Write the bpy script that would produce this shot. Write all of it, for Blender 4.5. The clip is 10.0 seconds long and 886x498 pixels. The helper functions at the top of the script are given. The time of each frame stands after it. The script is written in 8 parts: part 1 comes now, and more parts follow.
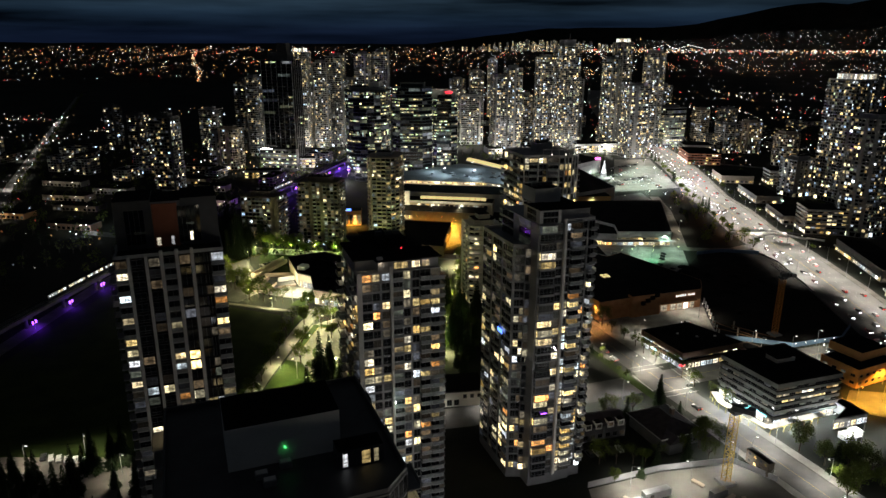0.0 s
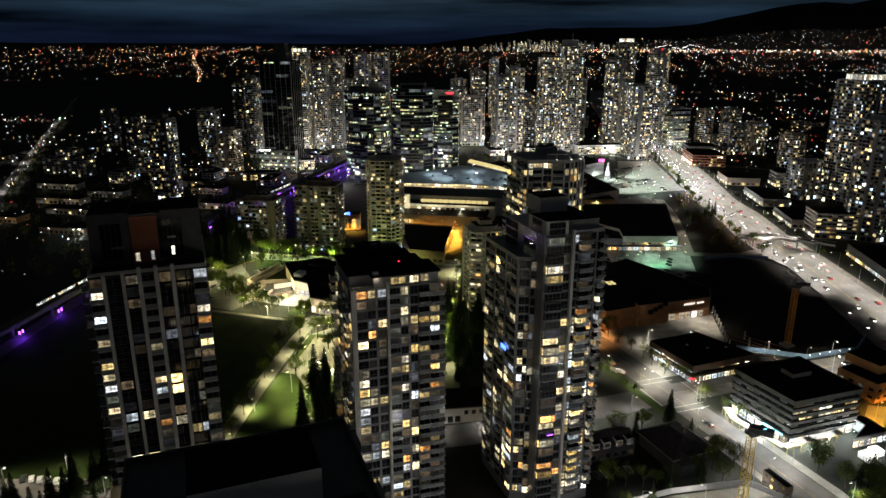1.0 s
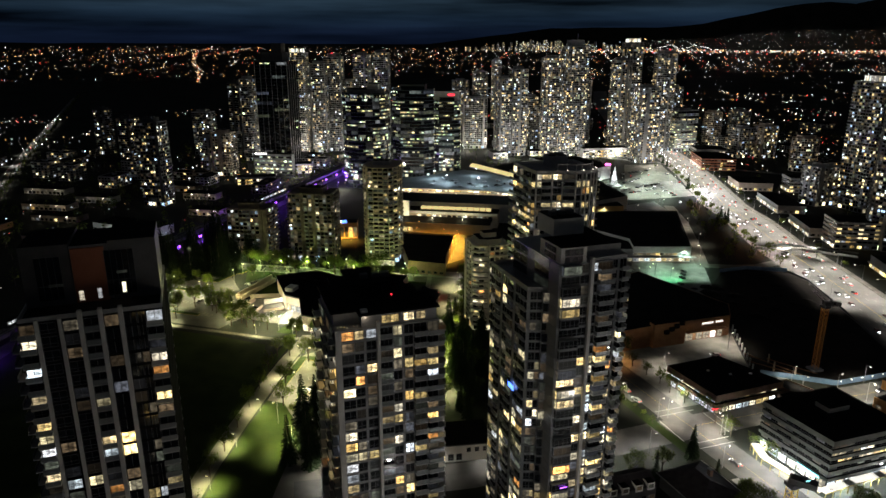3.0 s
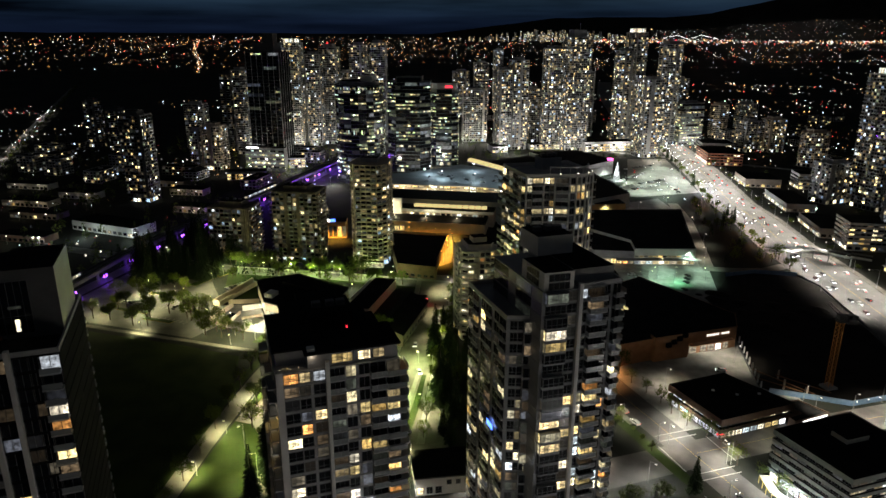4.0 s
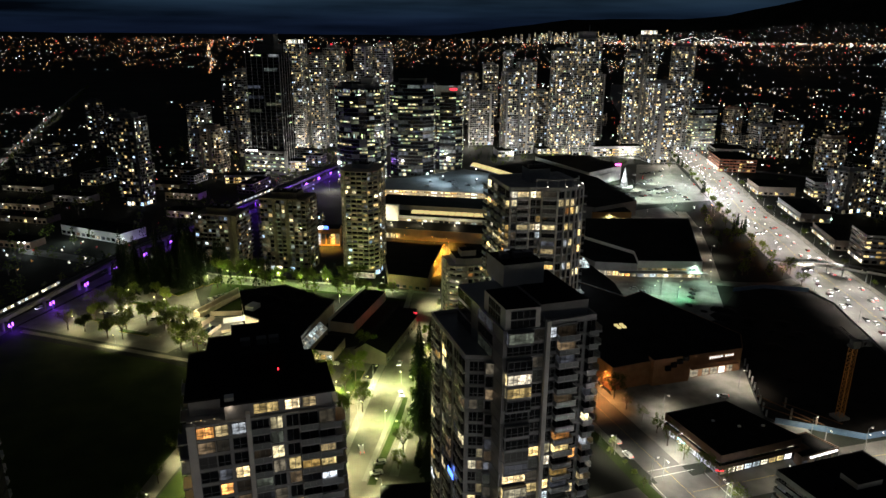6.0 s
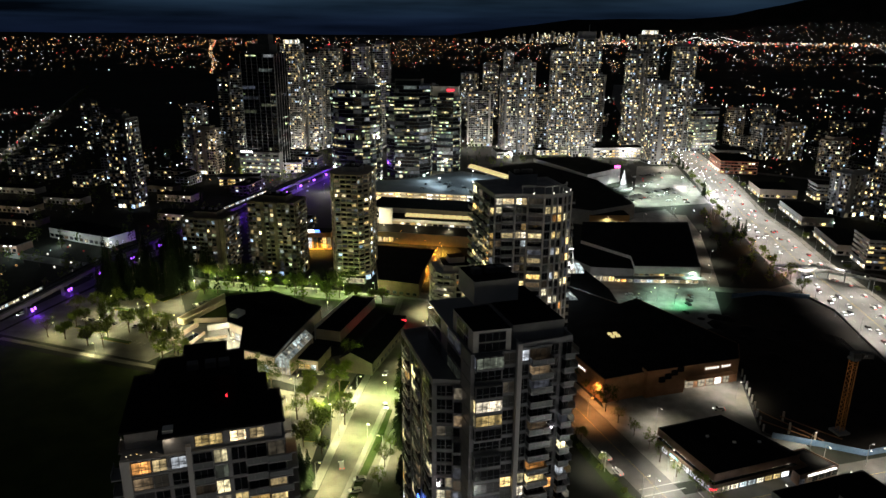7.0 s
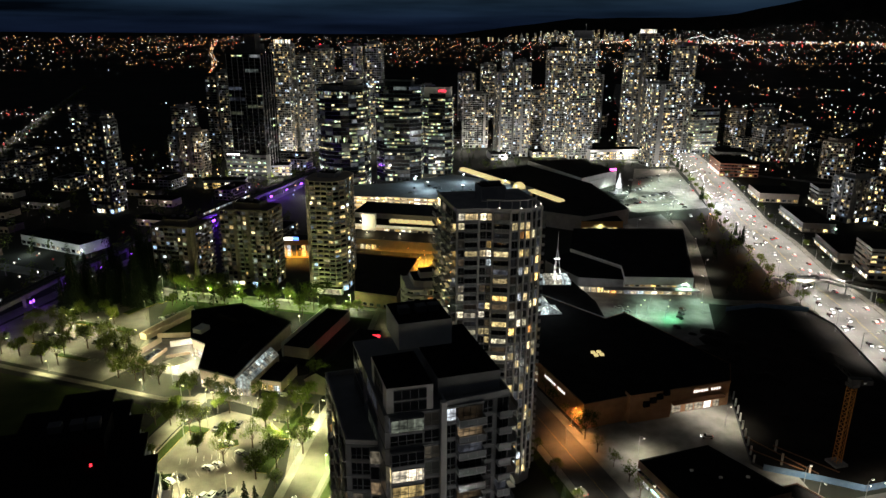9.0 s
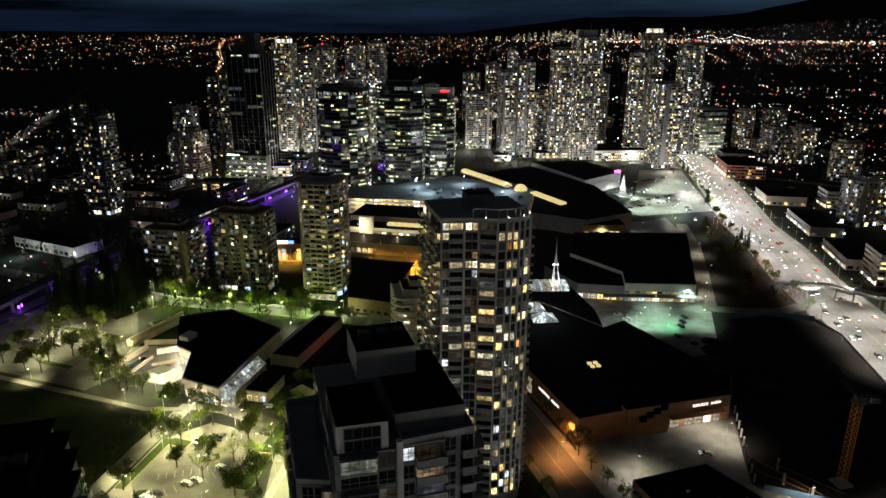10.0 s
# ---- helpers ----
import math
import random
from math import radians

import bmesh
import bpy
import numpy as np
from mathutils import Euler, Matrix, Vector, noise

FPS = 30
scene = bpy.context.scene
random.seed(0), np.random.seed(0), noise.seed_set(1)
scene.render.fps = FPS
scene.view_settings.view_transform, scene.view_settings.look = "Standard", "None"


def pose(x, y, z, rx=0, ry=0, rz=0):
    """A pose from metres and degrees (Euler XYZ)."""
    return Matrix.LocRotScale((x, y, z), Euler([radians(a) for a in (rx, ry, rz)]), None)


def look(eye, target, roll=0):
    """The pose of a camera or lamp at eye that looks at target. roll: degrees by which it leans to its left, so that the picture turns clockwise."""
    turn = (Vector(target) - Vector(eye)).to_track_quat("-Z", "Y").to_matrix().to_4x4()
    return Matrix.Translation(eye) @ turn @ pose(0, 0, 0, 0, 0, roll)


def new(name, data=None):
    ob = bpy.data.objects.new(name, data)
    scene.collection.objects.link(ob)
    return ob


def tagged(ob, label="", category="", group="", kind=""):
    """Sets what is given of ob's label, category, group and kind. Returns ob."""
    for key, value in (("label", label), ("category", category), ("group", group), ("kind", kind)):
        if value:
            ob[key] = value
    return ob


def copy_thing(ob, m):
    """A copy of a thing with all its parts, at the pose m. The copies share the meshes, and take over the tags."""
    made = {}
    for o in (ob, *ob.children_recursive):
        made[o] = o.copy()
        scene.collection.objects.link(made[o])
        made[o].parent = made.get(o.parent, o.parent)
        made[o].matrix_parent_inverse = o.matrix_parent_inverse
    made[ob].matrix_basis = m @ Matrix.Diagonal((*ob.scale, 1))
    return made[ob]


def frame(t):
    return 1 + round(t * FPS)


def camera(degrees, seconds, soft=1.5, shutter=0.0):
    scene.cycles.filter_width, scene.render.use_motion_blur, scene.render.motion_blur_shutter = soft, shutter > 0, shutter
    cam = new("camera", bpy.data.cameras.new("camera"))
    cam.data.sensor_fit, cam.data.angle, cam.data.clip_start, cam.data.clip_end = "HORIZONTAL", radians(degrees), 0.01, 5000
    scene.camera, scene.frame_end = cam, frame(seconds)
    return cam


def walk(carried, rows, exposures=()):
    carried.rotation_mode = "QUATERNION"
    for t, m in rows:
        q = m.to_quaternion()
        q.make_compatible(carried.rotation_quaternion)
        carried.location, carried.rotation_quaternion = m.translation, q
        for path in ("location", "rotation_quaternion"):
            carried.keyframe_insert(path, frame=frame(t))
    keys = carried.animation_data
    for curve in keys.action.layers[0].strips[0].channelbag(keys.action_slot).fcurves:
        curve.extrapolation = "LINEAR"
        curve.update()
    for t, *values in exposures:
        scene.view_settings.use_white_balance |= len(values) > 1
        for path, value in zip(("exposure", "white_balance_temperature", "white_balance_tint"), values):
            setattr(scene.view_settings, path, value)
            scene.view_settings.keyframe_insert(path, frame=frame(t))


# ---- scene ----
# the way of the camera: seconds, place in metres, yaw, pitch and roll in degrees
ROWS = [
    (0, -9.80, -44.28, 143.54, -4.80, -16.67, 0.18),
    (0.5, -9.07, -37.99, 143.59, -4.74, -16.66, 0.15),
    (1, -8.44, -31.74, 143.69, -4.69, -16.67, 0.15),
    (1.5, -7.79, -25.28, 143.84, -4.65, -16.70, 0.16),
    (2, -7.17, -18.93, 143.78, -4.62, -16.70, 0.18),
    (2.5, -6.46, -12.51, 143.77, -4.54, -16.66, 0.16),
    (3.0, -5.81, -6.14, 143.80, -4.54, -16.66, 0.16),
    (3.4, -5.29, -1.05, 143.80, -4.54, -16.66, 0.16),
    (3.5, -3.67, 1.95, 143.87, -4.48, -16.80, 0.17),
    (3.6, -2.04, 4.95, 143.94, -4.42, -16.93, 0.18),
    (3.7, -0.42, 7.96, 144.01, -4.36, -17.06, 0.19),
    (3.8, 1.20, 10.96, 144.08, -4.29, -17.19, 0.20),
    (3.9, 2.82, 13.96, 144.15, -4.23, -17.32, 0.21),
    (4.0, 4.44, 16.96, 144.22, -4.17, -17.45, 0.22),
    (4.5, 7.76, 21.31, 144.39, -4.11, -17.42, 0.29),
    (5, 11.16, 26.11, 144.44, -3.90, -17.40, 0.30),
    (5.5, 14.61, 30.51, 144.45, -3.37, -17.37, 0.36),
    (7, 25.70, 44.03, 144.61, -2.65, -17.36, 0.39),
    (7.5, 29.48, 48.90, 144.61, -2.65, -17.37, 0.37),
    (8, 33.12, 53.32, 144.81, -2.64, -17.39, 0.39),
    (8.5, 36.84, 58.15, 144.89, -2.51, -17.40, 0.40),
    (9, 40.66, 63.06, 144.98, -2.24, -17.43, 0.30),
    (9.5, 44.24, 67.63, 145.27, -1.98, -17.47, 0.32),
    (10, 47.93, 72.46, 145.54, -1.54, -17.51, 0.30),
]
cam = camera(66.42, 10.0)


def heading(x, y, z, yaw, pitch, roll):
    cy, sy, cp, sp = math.cos(radians(yaw)), math.sin(radians(yaw)), math.cos(radians(pitch)), math.sin(radians(pitch))
    return look((x, y, z), (x - sy * cp, y + cy * cp, z + sp), roll)


walk(cam, [(t, heading(*place)) for t, *place in ROWS])

# strengths of the light
SKY = 1.5            # the glowing clouds
LAMP = 27200.0        # one street lamp, watts
PANE = 1.38         # lit windows

# ---------------------------------------------------------------- world and light
world = bpy.data.worlds.new("night_sky")
scene.world = world
world.use_nodes = True
wn, wl = world.node_tree.nodes, world.node_tree.links
wn.clear()
w_out, w_bg = wn.new("ShaderNodeOutputWorld"), wn.new("ShaderNodeBackground")
w_co, w_sep = wn.new("ShaderNodeTexCoord"), wn.new("ShaderNodeSeparateXYZ")
w_map, w_noise, w_ramp = wn.new("ShaderNodeMapping"), wn.new("ShaderNodeTexNoise"), wn.new("ShaderNodeValToRGB")
w_cloud, w_mul = wn.new("ShaderNodeMapRange"), wn.new("ShaderNodeMixRGB")
w_map.inputs["Scale"].default_value = (2.2, 2.2, 30.0)
w_noise.inputs["Scale"].default_value, w_noise.inputs["Detail"].default_value = 1.6, 5.0
# a cloud deck that glows from the city below it, brighter overhead than at the dark horizon
w_keys = ((0.0, (0.0013, 0.0024, 0.0066)), (0.020, (0.0019, 0.0038, 0.0092)), (0.040, (0.0032, 0.0070, 0.0130)), (0.060, (0.0068, 0.0132, 0.0205)),
          (0.15, (0.0068, 0.0080, 0.0095)), (1.0, (0.0060, 0.0064, 0.0070)))
for _ in w_keys[2:]:
    w_ramp.color_ramp.elements.new(0.5)
for key, (place, colour) in zip(w_ramp.color_ramp.elements, w_keys):
    key.position, key.color = place, (*colour, 1)
w_cloud.inputs["From Min"].default_value, w_cloud.inputs["From Max"].default_value = 0.3, 0.75
w_cloud.inputs["To Min"].default_value, w_cloud.inputs["To Max"].default_value = 0.2, 2.8
w_mul.blend_type, w_mul.inputs[0].default_value = "MULTIPLY", 1.0
wl.new(w_co.outputs["Generated"], w_sep.inputs[0])
wl.new(w_sep.outputs["Z"], w_ramp.inputs[0])
wl.new(w_co.outputs["Generated"], w_map.inputs[0])
wl.new(w_map.outputs[0], w_noise.inputs["Vector"])
wl.new(w_noise.outputs["Fac"], w_cloud.inputs["Value"])
wl.new(w_ramp.outputs[0], w_mul.inputs[1])
wl.new(w_cloud.outputs[0], w_mul.inputs[2])
wl.new(w_mul.outputs[0], w_bg.inputs["Color"])
wl.new(w_bg.outputs[0], w_out.inputs["Surface"])
w_bg.inputs["Strength"].default_value = SKY

# ---------------------------------------------------------------- materials
def nodes_of(name):
    m = bpy.data.materials.new(name)
    m.use_nodes = True
    return m, m.node_tree.nodes, m.node_tree.links


def surface(name, dark, light, scale=0.6, rough=0.8, metal=0.0, bump=0.15, fine=9.0, vary=0.0, shine=0.5):
    """A weathered surface: two noises, broad stains and fine grain, mix two colours; the grain also lifts it. vary: change from piece to piece."""
    m, n, l = nodes_of(name)
    p = n["Principled BSDF"]
    co, broad, grain = n.new("ShaderNodeTexCoord"), n.new("ShaderNodeTexNoise"), n.new("ShaderNodeTexNoise")
    mix, add, lift = n.new("ShaderNodeMixRGB"), n.new("ShaderNodeMath"), n.new("ShaderNodeBump")
    broad.inputs["Scale"].default_value, broad.inputs["Detail"].default_value = scale, 4.0
    grain.inputs["Scale"].default_value, grain.inputs["Detail"].default_value = scale * fine, 3.0
    add.operation, add.use_clamp = "MULTIPLY_ADD", True
    add.inputs[1].default_value = 0.45
    mix.inputs[1].default_value, mix.inputs[2].default_value = (*dark, 1), (*light, 1)
    for tex in (broad, grain):
        l.new(co.outputs["Object"], tex.inputs["Vector"])
    l.new(grain.outputs["Fac"], add.inputs[0])
    stretch = n.new("ShaderNodeMapRange")
    stretch.inputs["From Min"].default_value, stretch.inputs["From Max"].default_value = 0.3, 0.7
    stretch.inputs["To Min"].default_value, stretch.inputs["To Max"].default_value = 0.0, 0.6
    l.new(broad.outputs["Fac"], stretch.inputs["Value"])
    l.new(stretch.outputs[0], add.inputs[2])
    l.new(add.outputs[0], mix.inputs[0])
    tint = mix.outputs[0]
    if vary:
        info, rng, hsv = n.new("ShaderNodeObjectInfo"), n.new("ShaderNodeMapRange"), n.new("ShaderNodeHueSaturation")
        rng.inputs["To Min"].default_value, rng.inputs["To Max"].default_value = 1 - vary, 1 + vary
        l.new(info.outputs["Random"], rng.inputs["Value"])
        l.new(rng.outputs[0], hsv.inputs["Value"])
        l.new(tint, hsv.inputs["Color"])
        tint = hsv.outputs[0]
    l.new(tint, p.inputs["Base Color"])
    p.inputs["Roughness"].default_value, p.inputs["Metallic"].default_value = rough, metal
    p.inputs["Specular IOR Level"].default_value = shine
    lift.inputs["Strength"].default_value = bump
    l.new(grain.outputs["Fac"], lift.inputs["Height"])
    l.new(lift.outputs[0], p.inputs["Normal"])
    return m


def glowing(name, colour, strength):
    """A lamp or lit sign."""
    m, n, l = nodes_of(name)
    p = n["Principled BSDF"]
    p.inputs["Base Color"].default_value = (*[0.5 * c for c in colour], 1)
    p.inputs["Emission Color"].default_value, p.inputs["Emission Strength"].default_value = (*colour, 1), strength
    m.cycles.emission_sampling = "NONE"
    return m


def room(name, colours, strength, joined, lowest=0.25, scale=1.3):
    """A pane with a lit room behind it: the tint and brightness differ from pane to pane, with curtains and furniture inside."""
    m, n, l = nodes_of(name)
    p = n["Principled BSDF"]
    co, blotch, ramp, power, mul = (n.new("ShaderNodeTexCoord"), n.new("ShaderNodeTexNoise"), n.new("ShaderNodeValToRGB"),
                                    n.new("ShaderNodeMapRange"), n.new("ShaderNodeMath"))
    if joined:
        rnd = n.new("ShaderNodeNewGeometry").outputs["Random Per Island"]
    else:
        rnd = n.new("ShaderNodeObjectInfo").outputs["Random"]
    ramp.color_ramp.interpolation = "CONSTANT"
    for i, colour in enumerate(colours):
        key = ramp.color_ramp.elements[0] if i == 0 else ramp.color_ramp.elements.new(i / len(colours))
        key.color = (*colour, 1)
    ramp.color_ramp.elements.remove(ramp.color_ramp.elements[len(colours)])
    white = n.new("ShaderNodeTexWhiteNoise")
    white.noise_dimensions = "1D"
    l.new(rnd, white.inputs["W"])
    l.new(rnd, ramp.inputs[0])
    blotch.inputs["Scale"].default_value, blotch.inputs["Detail"].default_value = scale, 3.0
    l.new(co.outputs["Object"], blotch.inputs["Vector"])
    power.inputs["From Min"].default_value, power.inputs["From Max"].default_value = 0.35, 0.65
    power.inputs["To Min"].default_value, power.inputs["To Max"].default_value = 0.22, 1.5
    l.new(blotch.outputs["Fac"], power.inputs["Value"])
    each = n.new("ShaderNodeMapRange")
    each.inputs["To Min"].default_value, each.inputs["To Max"].default_value = lowest * strength, 1.4 * strength
    skew = n.new("ShaderNodeMath")
    skew.operation, skew.inputs[1].default_value = "POWER", 2.2
    l.new(white.outputs["Value"], skew.inputs[0])
    l.new(skew.outputs[0], each.inputs["Value"])
    mul.operation = "MULTIPLY"
    l.new(power.outputs[0], mul.inputs[0])
    l.new(each.outputs[0], mul.inputs[1])
    # curtains: every casement has a brightness of its own
    split, snap, seat, mixed = n.new("ShaderNodeSeparateXYZ"), n.new("ShaderNodeMath"), n.new("ShaderNodeCombineXYZ"), n.new("ShaderNodeTexWhiteNoise")
    l.new(co.outputs["Object"], split.inputs[0])
    snap.operation, snap.inputs[1].default_value = "SNAP", 1.15 if not joined else 2.3
    l.new(split.outputs["X"], snap.inputs[0])
    l.new(snap.outputs[0], seat.inputs["X"])
    l.new(rnd, seat.inputs["Y"])
    l.new(seat.outputs[0], mixed.inputs["Vector"])
    drape, whole = n.new("ShaderNodeMapRange"), n.new("ShaderNodeMath")
    drape.inputs["To Min"].default_value, drape.inputs["To Max"].default_value = 0.25, 1.25
    l.new(mixed.outputs["Value"], drape.inputs["Value"])
    whole.operation = "MULTIPLY"
    l.new(drape.outputs[0], whole.inputs[0])
    l.new(mul.outputs[0], whole.inputs[1])
    p.inputs["Base Color"].default_value = (0.05, 0.05, 0.05, 1)
    p.inputs["Roughness"].default_value = 0.12
    l.new(ramp.outputs[0], p.inputs["Emission Color"])
    l.new(whole.outputs[0], p.inputs["Emission Strength"])
    m.cycles.emission_sampling = "NONE"
    return m


def glassy(name, colour, rough=0.06):
    m, n, l = nodes_of(name)
    p = n["Principled BSDF"]
    p.inputs["Base Color"].default_value = (*colour, 1)
    p.inputs["Roughness"].default_value = rough
    p.inputs["Specular IOR Level"].default_value = 0.7
    return m


WARM = [(1.0, 0.72, 0.28), (1.0, 0.80, 0.40), (1.0, 0.64, 0.20), (1.0, 0.86, 0.50), (1.0, 0.90, 0.60), (1.0, 0.76, 0.32),
        (0.85, 0.92, 1.0), (1.0, 0.76, 0.38), (1.0, 0.44, 0.12), (1.0, 0.88, 0.66)]
COOL = [(0.95, 0.97, 1.0), (1.0, 0.88, 0.62), (0.80, 0.93, 1.0), (1.0, 0.80, 0.46), (1.0, 0.90, 0.68)]

FARC = [(1.0, 0.72, 0.30), (1.0, 0.82, 0.44), (1.0, 0.74, 0.32), (0.82, 0.92, 1.0), (1.0, 0.66, 0.24), (1.0, 0.86, 0.54), (1.0, 0.78, 0.38), (0.84, 1.0, 0.62), (0.88, 0.95, 1.0), (0.50, 0.70, 1.0)]
M = {}
M["concrete"] = surface("grey_concrete", (0.22, 0.222, 0.23), (0.38, 0.38, 0.39), 0.25, 0.85)
M["pale"] = surface("pale_painted_concrete", (0.42, 0.41, 0.40), (0.62, 0.61, 0.59), 0.25, 0.8)
M["beige"] = surface("beige_concrete", (0.42, 0.34, 0.26), (0.60, 0.50, 0.40), 0.25, 0.85)
# viaduct concrete, coloured far darker than the grey so the deck looks unlit
M["viaduct"] = surface("unlit_viaduct_concrete", (0.05, 0.05, 0.052), (0.12, 0.12, 0.122), 0.2, 0.9)
M["curtain"] = glassy("dark_curtain_glass", (0.020, 0.027, 0.030), 0.14)
M["cladding"] = surface("dark_cladding", (0.035, 0.036, 0.040), (0.085, 0.087, 0.094), 0.3, 0.5)
M["spandrel"] = surface("grey_green_spandrel", (0.11, 0.115, 0.125), (0.20, 0.205, 0.22), 0.3, 0.3)
M["terracotta"] = surface("terracotta_panel", (0.34, 0.11, 0.055), (0.48, 0.17, 0.09), 0.3, 0.75)
M["roofing"] = surface("black_roof_and_unlit_wall", (0.006, 0.006, 0.0065), (0.016, 0.016, 0.0165), 0.12, 0.95, shine=0.05)
M["brick"] = surface("tan_brick", (0.34, 0.16, 0.075), (0.50, 0.27, 0.14), 0.35, 0.9, fine=14)
M["brown"] = surface("brown_concrete", (0.085, 0.07, 0.055), (0.15, 0.125, 0.10), 0.3, 0.85)
M["dark_brick"] = surface("dark_brown_brick", (0.09, 0.055, 0.038), (0.17, 0.105, 0.075), 0.35, 0.9, fine=14)
M["stucco"] = surface("ochre_stucco", (0.45, 0.22, 0.08), (0.60, 0.32, 0.13), 0.3, 0.9)
M["avenue"] = surface("old_worn_asphalt", (0.055, 0.054, 0.052), (0.165, 0.160, 0.150), 0.07, 0.75, fine=25)
M["walk"] = surface("worn_footpath", (0.06, 0.056, 0.048), (0.19, 0.178, 0.155), 0.14, 0.9, fine=16)
M["asphalt"] = surface("worn_asphalt", (0.022, 0.022, 0.022), (0.115, 0.112, 0.106), 0.14, 0.75, fine=25)
M["paving"] = surface("concrete_paving", (0.10, 0.097, 0.09), (0.32, 0.31, 0.29), 0.16, 0.85, fine=18)
M["grass"] = surface("mown_grass", (0.013, 0.024, 0.006), (0.042, 0.062, 0.016), 0.08, 0.95, fine=30, bump=0.5, shine=0.1)
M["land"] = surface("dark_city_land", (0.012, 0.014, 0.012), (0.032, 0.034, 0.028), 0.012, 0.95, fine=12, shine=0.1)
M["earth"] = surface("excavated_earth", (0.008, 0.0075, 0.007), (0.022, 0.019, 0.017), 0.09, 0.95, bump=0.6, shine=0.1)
M["paint"] = surface("white_road_paint", (0.20, 0.20, 0.19), (0.52, 0.52, 0.50), 1.2, 0.6)
M["yellow_paint"] = surface("yellow_road_paint", (0.26, 0.19, 0.04), (0.48, 0.34, 0.08), 1.2, 0.6)
M["bark"] = surface("tree_bark", (0.045, 0.033, 0.024), (0.10, 0.078, 0.058), 2.5, 0.95, bump=0.8)
M["needles"] = surface("conifer_needles", (0.010, 0.018, 0.009), (0.028, 0.042, 0.018), 1.5, 0.9, vary=0.3, shine=0.1)
M["leaves"] = surface("broad_leaves", (0.05, 0.075, 0.014), (0.12, 0.15, 0.03), 1.2, 0.8, vary=0.35, shine=0.1)
M["glass"] = glassy("dark_window_glass", (0.012, 0.014, 0.018))
M["railing_glass"] = glassy("grey_balcony_glass", (0.20, 0.215, 0.225), 0.15)
M["frame"] = surface("grey_window_frame", (0.055, 0.056, 0.06), (0.105, 0.106, 0.11), 1.0, 0.5)
M["steel"] = surface("galvanised_steel", (0.25, 0.25, 0.26), (0.42, 0.42, 0.43), 1.0, 0.45, metal=0.6)
M["black_metal"] = surface("black_painted_metal", (0.015, 0.015, 0.016), (0.04, 0.04, 0.042), 1.0, 0.5)
M["crane_orange"] = surface("orange_crane_paint", (0.52, 0.19, 0.035), (0.70, 0.30, 0.06), 0.8, 0.55)
M["crane_yellow"] = surface("yellow_crane_paint", (0.60, 0.38, 0.04), (0.80, 0.54, 0.08), 0.8, 0.55)
M["hoarding"] = surface("blue_hoarding", (0.08, 0.15, 0.26), (0.17, 0.27, 0.42), 0.5, 0.7)
M["rust"] = surface("rusty_steel", (0.16, 0.07, 0.03), (0.30, 0.15, 0.07), 0.8, 0.8)
M["white_wall"] = surface("white_render", (0.62, 0.61, 0.58), (0.80, 0.79, 0.76), 0.3, 0.85)
M["rubber"] = surface("black_rubber", (0.012, 0.012, 0.012), (0.03, 0.03, 0.03), 3.0, 0.9)
M["deck"] = surface("parking_deck", (0.17, 0.19, 0.20), (0.29, 0.31, 0.32), 0.1, 0.7, fine=20)
M["kerb_yellow"] = surface("yellow_painted_kerb", (0.34, 0.26, 0.06), (0.52, 0.40, 0.10), 1.2, 0.8)
M["pool_water"] = glassy("dark_pool_water", (0.02, 0.03, 0.035), 0.08)
M["room"] = room("lit_room", WARM, 1.8 * PANE, False, 0.16)
M["room_cool"] = room("bright_lit_room", COOL, 1.9 * PANE, False, 0.25)
M["room_dim"] = room("dim_room", [(1.0, 0.7, 0.4), (0.7, 0.75, 0.9), (1.0, 0.85, 0.6), (0.8, 0.9, 0.7)], 0.10 * PANE, False, 0.05)
M["rooms"] = room("lit_rooms", WARM, 1.8 * PANE, True, 0.16)
M["rooms_far"] = room("far_lit_rooms", FARC, 2.3 * PANE, True, 0.08)
M["rooms_dim"] = room("dim_rooms", [(1.0, 0.7, 0.4), (0.7, 0.75, 0.9), (1.0, 0.85, 0.6), (0.8, 0.9, 0.7)], 0.10 * PANE, True, 0.05)
M["office"] = room("lit_office", [(1.0, 0.84, 0.42), (0.82, 1.0, 0.66), (1.0, 0.92, 0.60), (0.70, 0.95, 0.84), (1.0, 0.82, 0.36), (0.76, 1.0, 0.46)], 1.5 * PANE, True, 0.12, 0.3)
M["office_dim"] = room("dim_office", [(0.70, 0.85, 0.80), (0.8, 0.85, 0.9), (0.85, 0.95, 0.6), (0.6, 0.7, 0.95)], 0.16 * PANE, True, 0.05, 0.3)
M["gallery_glass"] = room("lit_gallery_glass", [(0.85, 0.95, 0.85), (1.0, 0.95, 0.75), (0.8, 0.95, 0.95)], 0.62 * PANE, False, 0.35, 0.8)
M["pyramid_glass"] = room("glowing_pyramid_glass", [(1.0, 1.0, 0.97), (0.95, 1.0, 1.0)], 1.6 * PANE, True, 0.3, 1.2)
M["shop"] = room("lit_shop_window", [(1.0, 0.95, 0.85), (1.0, 0.85, 0.6), (0.9, 1.0, 0.95)], 2.4 * PANE, True, 0.25, 0.8)
M["lamp_white"] = glowing("white_lamp", (1.0, 0.93, 0.80), 5)
M["lamp_green"] = glowing("greenish_white_lamp", (1.0, 0.97, 0.55), 5)
M["lamp_orange"] = glowing("orange_lamp", (1.0, 0.42, 0.08), 6)
M["lamp_purple"] = glowing("purple_lamp", (0.42, 0.10, 1.0), 6)
M["red_glow"] = glowing("red_light", (1.0, 0.03, 0.05), 3)
M["pink_glow"] = glowing("pink_sign", (1.0, 0.08, 0.5), 6)
